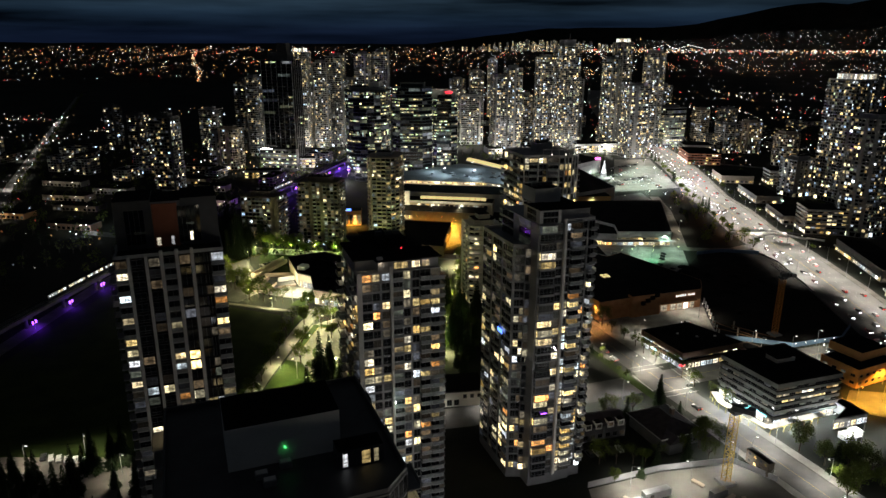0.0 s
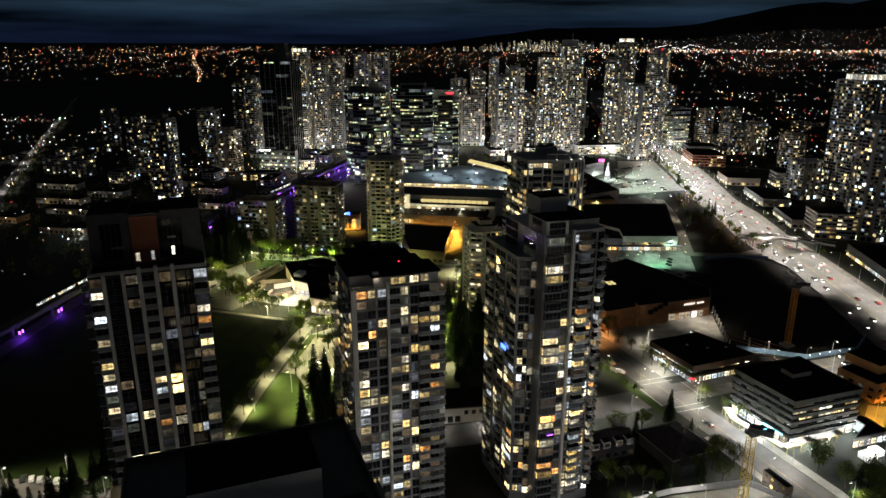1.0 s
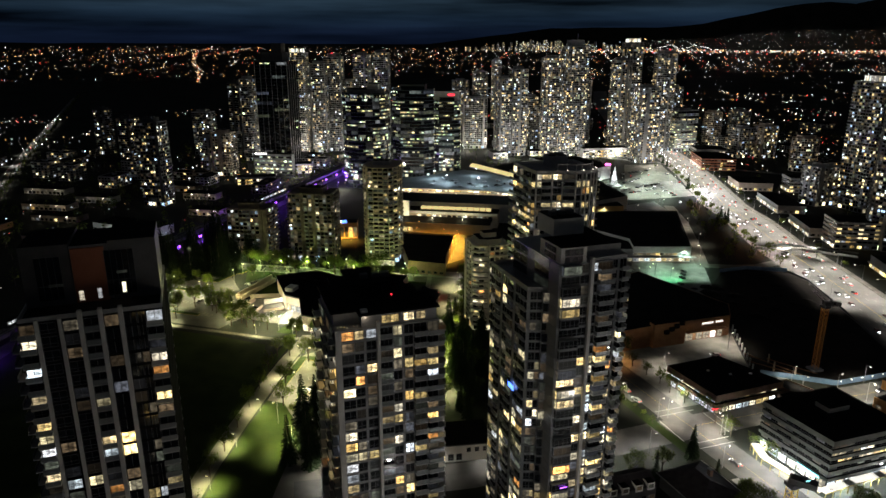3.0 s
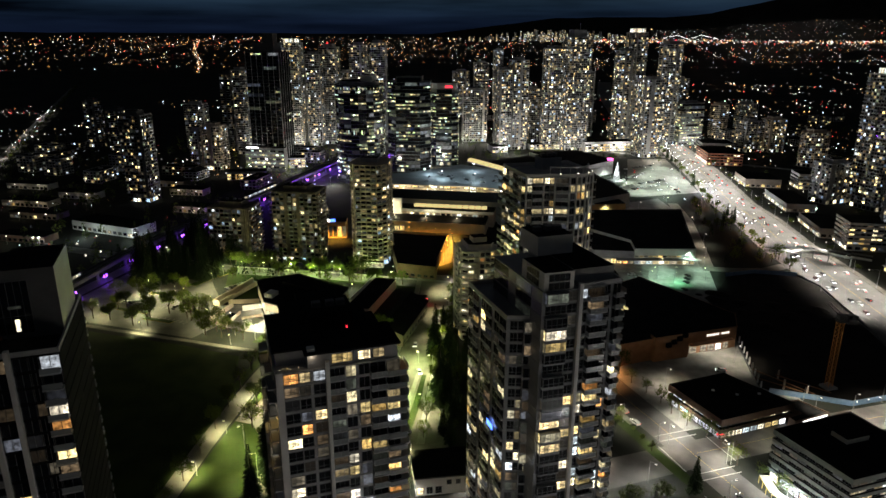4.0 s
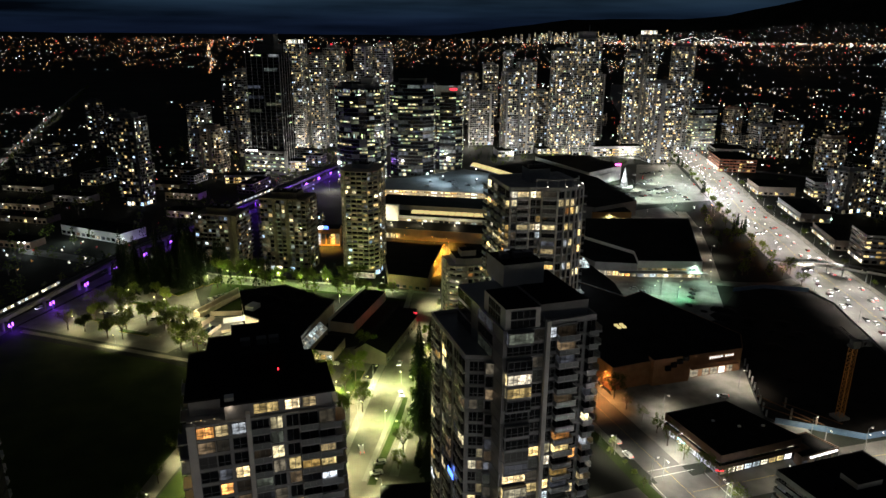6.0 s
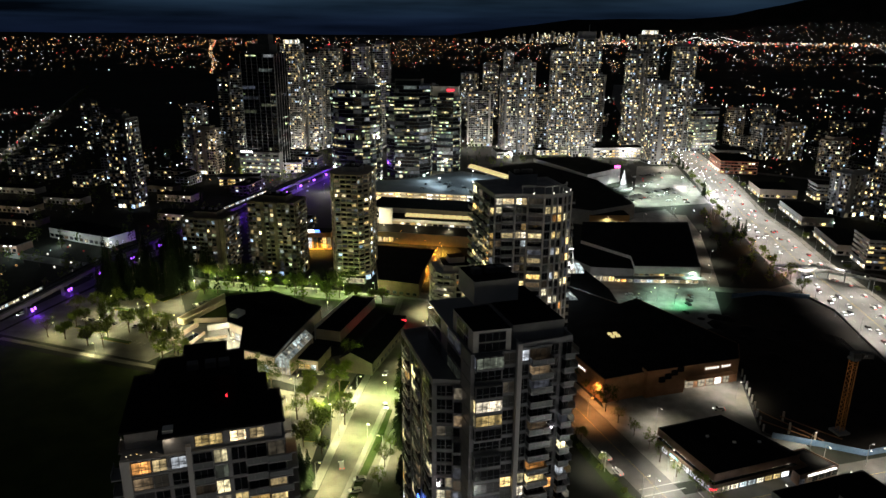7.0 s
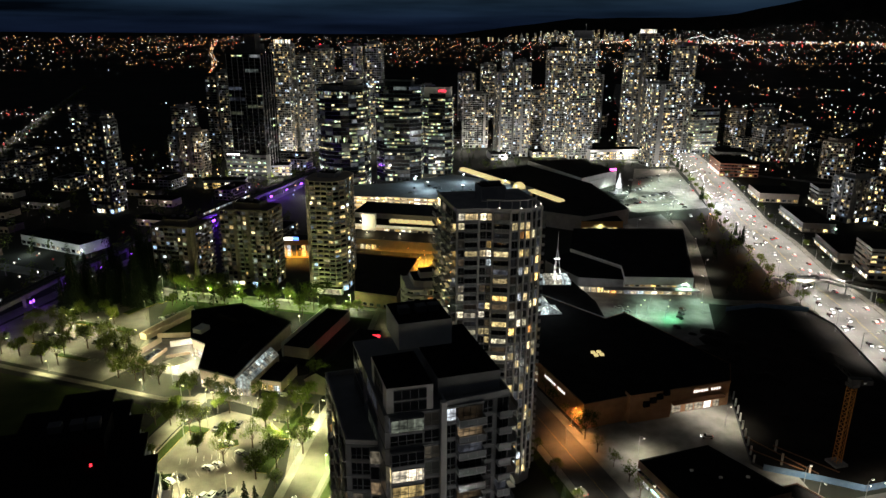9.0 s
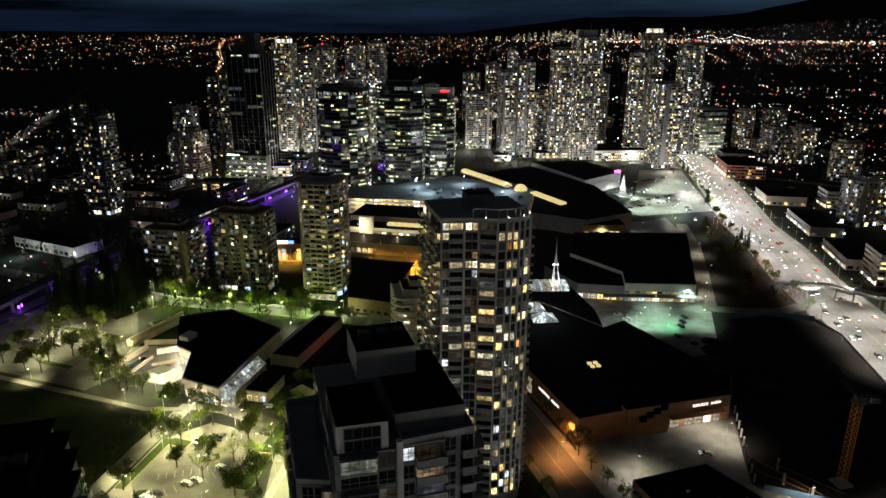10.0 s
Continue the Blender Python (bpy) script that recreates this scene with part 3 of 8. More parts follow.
terrace.energy, terrace.color, terrace.shadow_soft_size = LAMP * 0.0012, (1.0, 0.80, 0.55), 0.15
ob = new("light", terrace)
ob.parent, ob.location = tower_m, (-5.4, -13.1, m_top + 2.6)
part("beacon", Geo().box(3.2, -3.2, m_top + 3.5, 3.45, -2.95, m_top + 3.9, "red_glow"), tower_m, "red warning beacon")

# the tall stepped tower beside it
tower_n = thing("apartment_tower", 44.2, 166.5, 0, 15, "grey stepped concrete apartment tower with bay windows and balconies", "tower")
N_POLY = [(-12.4, -13.2), (-3.2, -13.8), (-3.2, -13.4), (3.0, -13.4), (3.0, -12.6), (7.6, -12.6), (7.6, 13), (-12.4, 13)]
N_SIDE = [("b", 3), ("w", 2.6), ("s", 1.2), ("w", 2.4), ("s", 1.5), ("w", 2.4), ("b", 3.4), ("w", 2.6)]
n_top = near_tower(tower_n, N_POLY, 31, 2.85, [
    [("s", 0.6), ("v", 4.8), ("w", 2.4), ("P", 0.8)], [("s", 1)], [("w", 1.8), ("b", 4.2)], [("s", 1)],
    [("w", 2.0), ("s", 0.5), ("b", 2.2)], [("b", 3.4), ("w", 2.4), ("w", 1.8), ("b", 3.2), ("s", 1.2), ("w", 2.4), ("b", 3.4), ("w", 2.6)], N_SIDE,
    [("w", 2.6), ("s", 1.2), ("w", 2.4), ("s", 1.5)]], base=3.5, lit=0.50, seed=37, quiet=9, wall="spandrel", limit=165)
part("penthouse", Geo().prism([(-12.0, -13.0), (-5.0, -13.4), (-5.0, -2), (-12.0, -2)], n_top, n_top + 4.3, "pale", "roofing"), tower_n)
part("penthouse", Geo().box(-3.4, -10.5, n_top, 6.8, 8, n_top + 3.4, "concrete", "roofing"), tower_n)
for cz, ch, mat in ((0.3, 1.7, "glass"), (2.2, 1.7, "glass")):
    f = part("window", frame_mesh(5.0, ch), tower_n, m=pose(-11.0, -13.1, n_top + cz, 0, 0, -3.3))
    part("pane", pane_mesh(5.0, ch, mat), f)
    f = part("window", frame_mesh(6.0, ch), tower_n, m=pose(-12.0, -4.5, n_top + cz, 0, 0, -90))
    part("pane", pane_mesh(6.0, ch, "glass" if mat == "glass" else "room_dim"), f)
plant_room(tower_n, 9.2, 9.4, n_top + 3.4, 4.6, -2.2, 5.5, "pale")
parapet(tower_n, [(-3.2, -13.4), (7.6, -12.6), (7.6, 13), (-3.2, 13)], n_top, 1.0)
wing = thing("apartment_wing", 29.3, 167.1, 0, 15, "lower wing of a grey concrete apartment tower, windows lit", "building")
W_POLY = [(-3.0, -10.4), (4.16, -13.0), (4.16, 13), (-3.0, 13)]
w_top = near_tower(wing, W_POLY, 28, 2.85, [
    [("s", 0.8), ("w", 2.0), ("w", 1.6), ("v", 3.4), ("s", 0.8)], [("s", 1)], [("w", 2.4), ("s", 1)],
    [("w", 2.6), ("r", 3.2), ("s", 1), ("w", 2.4), ("r", 3.2), ("s", 1), ("w", 2.4), ("r", 3.2)]], base=3.5, lit=0.36, seed=41, quiet=6, wall="spandrel", limit=62, rails=34)
parapet(wing, W_POLY, w_top, 1.0)

part("sign", Geo().box(-3.75, -5.5, 52.0, -3.62, -2.0, 53.4, "blue_glow"), wing, "blue lit strip sign")
part("fairy_lights", Geo().box(-9.6, -15.1, 27.9, -7.4, -15.0, 28.1, "lamp_purple"), tower_n, "purple string of lights")

# the round-fronted grey tower across the street
tower_k = thing("apartment_tower", 64.5, 271.0, 0, 12, "light grey curved concrete apartment tower with crown lights", "tower")
K_POLY = [(-15.0, -11.0), (-6.0, -12.5), (1.0, -15.3), (7.0, -15.0), (11.0, -12.9), (12.9, -9.0), (12.9, 12), (-15.0, 12)]
K_SIDE = [("B", 3.6), ("w", 2.4), ("b", 3.4), ("w", 1.8), ("B", 3.4), ("w", 1.8), ("s", 0.6), ("B", 3.2)]
K_EAST = [("w", 2.2), ("r", 2.8), ("s", 0.6), ("w", 2.2), ("s", 0.8), ("r", 2.8), ("w", 2.2), ("s", 0.8)]
k_top = near_tower(tower_k, K_POLY, 32, 2.85, [
    [("p", 0.5), ("w", 1.8), ("b", 3.6), ("p", 0.5), ("w", 1.8)], [("w", 1.6), ("p", 0.5), ("b", 4.6), ("p", 0.5)], [("w", 2.2), ("p", 0.5), ("w", 1.6), ("p", 0.4), ("w", 1.6)],
    [("p", 0.5), ("w", 1.7), ("p", 0.4), ("w", 2.0)], [("p", 0.4), ("b", 3.0), ("p", 0.4), ("w", 1.6)], K_EAST, [("w", 2.6), ("s", 1.4)] * 6, K_SIDE], base=4.0, lit=0.36, seed=53, wall="concrete", limit=130, rails=62)
parapet(tower_k, K_POLY, k_top, 1.2, "pale")
plant_room(tower_k, 8, 7, k_top, 5.0, 0.0, 3.0)
for i, a, n, ln in list(edges_of(inside_out(K_POLY, -1.5)))[1:5]:
    for s in (0.0, 0.5):
        part("pergola_post", Geo().slab_on(a, n, ln * s, ln * s + 0.3, k_top, k_top + 3.2, -0.3, 0.0, "pale"), tower_k)
    part("pergola_beam", Geo().slab_on(a, n, 0, ln, k_top + 3.2, k_top + 3.6, -0.4, 0.1, "pale"), tower_k)
for i, a, n, ln in list(edges_of(K_POLY))[1:5]:
    for s in (0.5,):
        part("crown_lamp", Geo().slab_on(a, n, ln * s - 0.12, ln * s + 0.12, k_top + 1.2, k_top + 1.45, -0.35, -0.05, "lamp_white"), tower_k)

# the black-roofed tower right under the start of the way
tower_r = thing("apartment_tower", -25.5, 38.5, 0, 16.5, "dark apartment tower with flat black roof and white plant room", "tower")
R_POLY = [(-14.5, -16), (11.0, -16), (14.5, -12.5), (14.5, 14), (-14.5, 14)]
r_top = near_tower(tower_r, R_POLY, 31, 2.85, [
    [("b", 3), ("w", 2.6), ("s", 1), ("w", 2.6), ("r", 3), ("w", 2.6), ("s", 1), ("w", 2.6), ("b", 3)], [("w", 2.4), ("w", 2.4)], L_SIDE, L_SIDE, L_SIDE],
    base=3.0, lit=0.18, seed=67, wall="cladding", limit=30, rails=12)
parapet(tower_r, R_POLY, r_top, 0.9, "cladding")
part("plant_room", Geo().box(-6.8, -4.8, r_top - 0.05, 7.7, 4.2, r_top + 6.2, "white_wall", "roofing"), tower_r, "plain white plant room")


part("stair_house", Geo().box(6.4, -9.2, r_top - 0.05, 12.4, -6.2, r_top + 2.7, "cladding", "roofing"), tower_r)
for cx, cw, mat in ((6.9, 0.8, "room_cool"), (9.4, 1.3, "room"), (11.0, 0.8, "room")):
    f = part("window", frame_mesh(cw, 2.1), tower_r, m=pose(cx, -9.2, r_top + 0.3))
    part("pane", pane_mesh(cw, 2.1, mat), f)
for cx, cy in ((-3.0, -7.4), (-2.2, -9.2), (0.2, -6.0)):
    part("air_handler", Geo().box(cx - 0.8, cy - 0.5, r_top, cx + 0.8, cy + 0.5, r_top + 1.0, "steel").box(cx - 0.7, cy - 0.4, r_top + 1.0, cx + 0.7, cy + 0.4, r_top + 1.12, "white_wall"), tower_r)
part("pilot_lamp", Geo().box(0.3, -5.05, r_top + 2.2, 0.5, -4.82, r_top + 2.4, "pilot_green"), tower_r, "small green pilot lamp")

# ---------------------------------------------------------------- towers further off
def far_thing(x, y, w, d, top, yaw, label, lit, seed, wall="concrete", style="flat", shape="rect", glow="rooms_far", fh=2.9, crown="", bay=2.8, name="apartment_tower"):
    """x, y: the middle of the front."""
    a = radians(yaw)
    root = thing(name, x - math.sin(a) * d / 2, y + math.cos(a) * d / 2, 0, yaw, label, "tower")
    if shape == "oval":
        poly = oval(w, d, 20)
    elif shape == "cut":
        c = 0.22 * w
        poly = [(-w / 2 + c, -d / 2), (w / 2 - c, -d / 2), (w / 2, -d / 2 + c), (w / 2, d / 2 - c), (w / 2 - c, d / 2), (-w / 2 + c, d / 2), (-w / 2, d / 2 - c), (-w / 2, -d / 2 + c)]
    else:
        poly = rect(w, d)
    floors = int((top - 4.5) / fh)
    z = far_tower(root, poly, floors, fh, 4.5, lit, seed, wall, style, glow, bay)
    parapet(root, poly, z, 0.9, wall)
    if crown == "lit":
        part("crown", Geo().prism([(x0 * 0.72, y0 * 0.72) for x0, y0 in poly], z, z + 6, "pale", "roofing"), root)
        g = Geo()
        for i, a0, n, ln in edges_of([(x0 * 0.72, y0 * 0.72) for x0, y0 in poly]):
            for s in np.arange(0.4, ln - 1.6, 2.4):
                g.pane_on(a0, n, s, s + 1.6, z + 1, z + 5.2, 0.06, "shop")
        part("crown_glazing", g, root, kind="stuff")
    elif crown == "tall":
        part("crown", Geo().box(-w * 0.3, -d * 0.3, z, w * 0.3, d * 0.3, z + 9, wall, "roofing"), root)
        part("mast", Geo().bar((w * 0.1, 0, z + 9), (w * 0.1, 0, z + 17), 0.5, "steel"), root)
    elif crown == "red":
        plant_room(root, w * 0.6, d * 0.6, z, 5, wall=wall)
        part("beacon", Geo().box(-0.9, -d * 0.3 - 0.5, z + 5, 0.9, -d * 0.3 + 0.5, z + 6.2, "red_glow"), root, "red warning light")
    else:
        plant_room(root, w * 0.55, d * 0.55, z, 4, wall=wall)
    return root, z


FAR = [
    # x, y of the front, width, depth, height, yaw, lit, wall, crown
    (-131, 948, 22, 24, 136, -14, 0.42, "pale", "lit"), (-104, 955, 20, 22, 122, -14, 0.42, "concrete", ""), (-84, 972, 22, 24, 131, -14, 0.28, "concrete", "red"),
    (-44, 965, 20, 22, 134, -14, 0.36, "concrete", ""), (-18, 985, 22, 22, 136, -14, 0.40, "concrete", ""), (-62, 1010, 26, 22, 96, -14, 0.35, "pale", ""),
    (-206, 905, 13, 22, 100, -14, 0.10, "cladding", ""), (-188, 890, 16, 22, 104, -14, 0.25, "concrete", ""),
    (150, 905, 17, 20, 104, 12, 0.62, "concrete", ""), (171, 912, 20, 20, 116, 12, 0.62, "concrete", ""), (217, 912, 25, 22, 131, 12, 0.68, "concrete", ""),
    (244, 898, 30, 24, 146, 12, 0.66, "concrete", "tall"), (203, 975, 15, 18, 76, 12, 0.40, "concrete", ""),
    (318, 930, 22, 22, 128, 12, 0.60, "concrete", ""), (338, 945, 20, 22, 152, 12, 0.55, "concrete", "lit"), (325, 842, 26, 24, 96, 12, 0.66, "concrete", ""),
    (386, 940, 29, 24, 136, 12, 0.56, "concrete", "red"), (296, 1030, 16, 18, 96, 12, 0.3, "concrete", ""),
    (428, 1010, 24, 22, 86, 12, 0.42, "concrete", ""),
    (493, 1002, 26, 20, 48, 14, 0.32, "beige", ""), (474, 875, 24, 20, 42, 14, 0.36, "concrete", ""), (505, 872, 24, 20, 44, 14, 0.36, "beige", ""),
    (498, 766, 34, 22, 42, 14, 0.40, "beige", ""), (405, 590, 26, 20, 38, 14, 0.32, "concrete", ""), (436, 562, 36, 30, 116, 14, 0.36, "concrete", "lit"),
    (372, 441, 34, 30, 92, 14, 0.38, "concrete", ""),
    (-226, 632, 21, 18, 79, -14, 0.46, "cladding", ""), (-199, 785, 22, 20, 50, -14, 0.34, "beige", ""), (-218, 795, 18, 20, 44, -14, 0.28, "concrete", ""),
    (-262, 950, 24, 20, 58, -14, 0.3, "concrete", ""), (-345, 900, 20, 20, 54, -14, 0.18, "cladding", ""), (-400, 960, 22, 20, 60, -14, 0.2, "cladding", ""),
    (130, 1290, 30, 24, 84, 0, 0.4, "concrete", ""), (170, 1310, 26, 24, 100, 0, 0.4, "concrete", ""), (215, 1400, 18, 18, 118, 0, 0.6, "pale", ""),
    (60, 1240, 24, 22, 66, 0, 0.3, "concrete", ""), (560, 1050, 26, 20, 46, 14, 0.3, "concrete", ""), (-40, 1300, 26, 22, 88, -10, 0.35, "concrete", ""),
]
for i, (x, y, w, d, top, yaw, lit, wall, crown) in enumerate(FAR):
    tone = {"concrete": "grey", "pale": "pale grey", "beige": "beige", "cladding": "dark"}[wall]
    extra = {"lit": "and a lit crown", "red": "and a red roof light", "tall": "and a tall mast", "": "and many lit windows" if lit > 0.45 else "and few lit windows" if lit < 0.3 else "and some lit windows"}[crown]
    far_thing(x, y, w, d, top, yaw, f"{tone} concrete apartment tower with flat roof {extra}", lit, 100 + i, wall, "flat", "cut" if i % 3 == 1 else "rect", crown=crown)

# the dark glass tower with grid lines, and a crane-like mast above it
dark_t, z = far_thing(-136, 786, 38, 30, 128, -14, "tall dark glass office tower, mostly unlit, bright lobby floors", 0.05, 301, "curtain", "band", glow="office", fh=3.6, bay=3.0, name="office_tower")
g = Geo()
for i, a, n, ln in list(edges_of(rect(38, 30)))[:2] + list(edges_of(rect(38, 30)))[3:]:
    for s in np.arange(0, ln + 0.1, 6.3):
        g.slab_on(a, n, s - 0.2, s + 0.2, 4, z, 0.0, 0.4, "steel")
part("facade_grid", g, dark_t, kind="stuff")
part("crown", Geo().box(-12, -10, z, 12, 10, z + 10, "cladding", "roofing").box(-3, -4, z + 10, 9, 8, z + 20, "cladding", "roofing"), dark_t)
podium = Geo().box(-24, -24, 0, 22, -15, 26, "cladding", "roofing")
lit_floor = Geo()
for k in range(5):
    for s in range(14):
        lit_floor.pane_on((-24, -24), (0, -1), 1 + s * 3.2, 3.9 + s * 3.2, 3.6 + k * 4.4, 5.2 + k * 4.4, 0.05, "office" if (k in (1, 3) or (s * 7 + k) % 3 == 0) else "glass")
part("podium", podium, dark_t)
part("light_strip", Geo().box(-22, -24.5, 25.0, -8, -24.1, 26.4, "white_glow"), dark_t, "bright white light strip")
part("podium_glazing", lit_floor, dark_t, kind="stuff")

# three glass office towers of the centre
round_t, z = far_thing(-34, 700, 50, 50, 98, -10, "round glass office tower with lit floor bands", 0.24, 311, "curtain", "band", "oval", "office", 3.7, bay=2.6, name="office_tower")
part("crown", Geo().prism(oval(40, 40, 20), z, z + 4.5, "spandrel", "roofing").box(4, -12, z + 4.5, 16, 8, z + 10, "pale", "roofing"), round_t)
g = Geo()
for i, a, n, ln in edges_of(oval(50, 50, 20)):
    for zz, hh in ((z - 3.4, 2.0), (z - 47, 4.2)):
        for s in np.arange(0.2, ln - 1.5, 2.2):
            if (i * 5 + int(s * 3) + int(zz)) % 5:
                g.pane_on(a, n, s, s + 1.1, zz, zz + hh, 0.30, "office")
part("lit_glazing", g, round_t, kind="stuff")
east_t, z = far_thing(20, 762, 47, 40, 98, -8, "dark glass office tower with rounded corners, some floors lit", 0.22, 313, "curtain", "band", "cut", "office", 3.7, bay=2.6, name="office_tower")
part("crown", Geo().box(-14, -8, z, 14, 12, z + 6, "spandrel", "roofing"), east_t)
sign_t, z = far_thing(62, 800, 32, 34, 84, -8, "dark glass office tower with red lit sign box", 0.30, 317, "curtain", "band", "cut", "office", 3.7, bay=2.6, name="office_tower")
box_g = Geo().box(-15, -8, z, 14, 10, z + 11, "white_wall", "roofing")
part("sign_box", box_g, sign_t)
part("sign", Geo().box(1, -8.4, z + 6, 9, -8.02, z + 8, "red_glow"), sign_t, "red lit sign")
hotel, z = far_thing(120, 985, 33, 22, 72, 0, "pale beige slab hotel with small windows", 0.20, 319, "pale", "flat", "rect", "rooms_far", 2.9, bay=3.0, name="hotel")
office_s, z = far_thing(418, 940, 36, 28, 60, 12, "office block with bright green-white lit floors", 0.42, 323, "spandrel", "band", "rect", "office", 3.5, bay=3.0, name="office_tower")

# balconied mid-rises beside the park
T20_POLY = [(-9, -15), (5, -15), (10, -9), (10, 8), (5, 14), (-9, 14), (-14, 8), (-14, -8)]
mid = thing("apartment_tower", -9, 455, 0, -12, "pale brown octagonal apartment tower with continuous balconies", "tower")
z = far_tower(mid, T20_POLY, 22, 2.85, 4.0, 0.22, 331, "beige", "flat", "rooms_far", 3.2)
plant_room(mid, 11, 10, z, 3.0, -2, 0, "concrete")
front = Geo().box(-8.0, -16.4, -0.15, 4.0, -15, 0.85, "beige").mesh("balcony")
flank = Geo().prism([(5.3, -15.4), (6.4, -15.6), (11.2, -9.4), (10.3, -8.8)], -0.15, 0.85, "beige").mesh("balcony")
for k in range(1, 22):
    part("balcony", front, mid, m=pose(0, 0, 4 + k * 2.85))
    part("balcony", flank, mid, m=pose(0, 0, 4 + k * 2.85))
part("entrance", Geo().box(-7, -18, 0, 9, -15, 3.6, "white_wall", "roofing"), mid, "bright white entrance canopy")
g = Geo()
g.pane_on((-7, -18), (0, -1), 0.5, 15.5, 0.3, 3.2, 0.05, "shop")
part("entrance_glazing", g, mid)
for x, y, top, w, seed in ((-61, 450, 48, 30, 341), (-105, 456, 37, 28, 347)):
    far_thing(x, y, w, 20, top, -12, "brown balconied apartment slab beside the park trees", 0.20, seed, "brown", "flat", "rect", "rooms_far", 2.85)
white_t = thing("apartment_tower", 44, 331, 0, 10, "white apartment tower with stacked curved balconies", "tower")
W24 = [(-9, -6), (-4, -9), (4, -9), (9, -6), (9, 9), (-9, 9)]
z = far_tower(white_t, W24, 15, 2.85, 3.5, 0.34, 351, "pale", "flat", "rooms", 3.0)
curve_w = Geo().prism([(-10.6, -7), (-8, -10.2), (-3, -10.8), (-1.5, -9.0), (-9, -5.9)], -0.2, 0.8, "pale").mesh("balcony")
curve_e = Geo().prism([(1.5, -9.0), (3, -10.8), (8, -10.2), (10.6, -7), (9, -5.9)], -0.2, 0.8, "pale").mesh("balcony")
for k in range(1, 16):
    part("balcony", curve_w, white_t, m=pose(0, 0, 3.5 + k * 2.85))
    part("balcony", curve_e, white_t, m=pose(0, 0, 3.5 + k * 2.85))
part("penthouse", Geo().prism([(-6, -5), (-2, -7), (5, -7), (7, -4), (7, 6), (-6, 6)], z, z + 3, "pale", "roofing").box(-3, -3, z + 3, 4, 3, z + 5.5, "pale", "roofing"), white_t)

# ---------------------------------------------------------------- ground
def height(x, y):
    """Flat in the city, rising to hills at the rim and to mountains in the north-east."""
    r, a = math.hypot(x, y), math.atan2(x, y)
    h = 0.0
    if r > 2400:
        k = (r - 2400) / 2300
        h = 150 * k ** 1.25
    if r > 4420:
        k = min(1.0, (r - 4420) / 270)
        ridge = float(np.interp(a, (0.06, 0.14, 0.22, 0.36, 0.44, 0.475, 0.50, 0.54, 0.575, 0.60, 0.64, 0.68, 0.8), (8, 60, 108, 116, 140, 186, 214, 236, 246, 234, 262, 285, 290)))
        ridge *= 1.0 + 0.10 * noise.noise(Vector((a * 14, 1.7, 0))) + 0.06 * noise.noise(Vector((a * 40, 5.1, 0)))
        h += k * ridge + 4 * k * noise.noise(Vector((a * 30, 8.3, 0)))
    return h


rings = [0, 60, 140, 260, 420, 700, 1100, 1600, 2100, 2400, 2650, 2900, 3150, 3400, 3650, 3900, 4000, 4100, 4200, 4300, 4400, 4450, 4500, 4550, 4600, 4650, 4700]
SPOKES = 220
v, f = [(0, 0, 0)], []
for r in rings[1:]:
    for s in range(SPOKES):
        a = 2 * math.pi * s / SPOKES
        x, y = r * math.sin(a), r * math.cos(a)
        v.append((x, y, height(x, y)))
for s in range(SPOKES):
    f.append((0, 1 + (s + 1) % SPOKES, 1 + s))
for k in range(len(rings) - 2):
    for s in range(SPOKES):
        a, b = 1 + k * SPOKES + s, 1 + k * SPOKES + (s + 1) % SPOKES
        f.append((a, b, b + SPOKES, a + SPOKES))
me = bpy.data.meshes.new("ground")
me.from_pydata(v, [], f)
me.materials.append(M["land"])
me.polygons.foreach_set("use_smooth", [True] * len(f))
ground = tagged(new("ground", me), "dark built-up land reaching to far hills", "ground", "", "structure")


def ribbon(points, width, z, mat, name, label, category="road", kind="structure", geo=None, off=0.0):
    """A strip along a line, off metres to its right, z high."""
    g = geo or Geo()
    pts = [Vector(p) for p in points]
    left, right = [], []
    for i, p in enumerate(pts):
        d = (pts[min(i + 1, len(pts) - 1)] - pts[max(i - 1, 0)]).normalized()
        s = Vector((d.y, -d.x))
        left.append(p + s * (off - width / 2))
        right.append(p + s * (off + width / 2))
    for i in range(len(pts) - 1):
        g.faces([(*left[i], z), (*right[i], z), (*right[i + 1], z), (*left[i + 1], z)], [(0, 1, 2, 3)], mat)
        if z > 0.1:
            for p, q in ((right[i], right[i + 1]), (left[i + 1], left[i])):
                g.faces([(*p, 0), (*q, 0), (*q, z), (*p, z)], [(0, 1, 2, 3)], mat)
    if geo is None:
        return tagged(new(name, g.mesh(name)), label, category, "", kind)


def along(points, step, off=0.0, start=0.0):
    """Places every step metres along a line: x, y, heading in degrees (0 along +y, to the left)."""
    left = start
    for a, b in zip(points, points[1:]):
        a, b = Vector(a), Vector(b)
        ln, d = (b - a).length, (b - a).normalized()
        while left < ln:
            p = a + d * left + Vector((d.y, -d.x)) * off
            yield p.x, p.y, math.degrees(math.atan2(-d.x, d.y))
            left += step
        left -= ln


KINGSWAY = [(222, 130), (246, 235), (254, 272), (267, 333), (279, 403), (288, 470), (303, 540), (311, 600), (336, 695), (352, 760), (376, 880), (405, 1050), (440, 1300), (560, 1800), (800, 2600)]
STREET_A = [(168, 20), (142, 110), (120, 190), (104, 245), (88, 300), (64, 380), (56, 440)]          # between the towers and the store
STREET_B = [(-40, 190), (20, 197), (60, 208), (112, 222), (170, 236), (238, 250)]                       # crosses it by the low corner block
STREET_C = [(-6, 196), (2, 236), (12, 300), (22, 350), (30, 420)]                                       # up past the civic centre
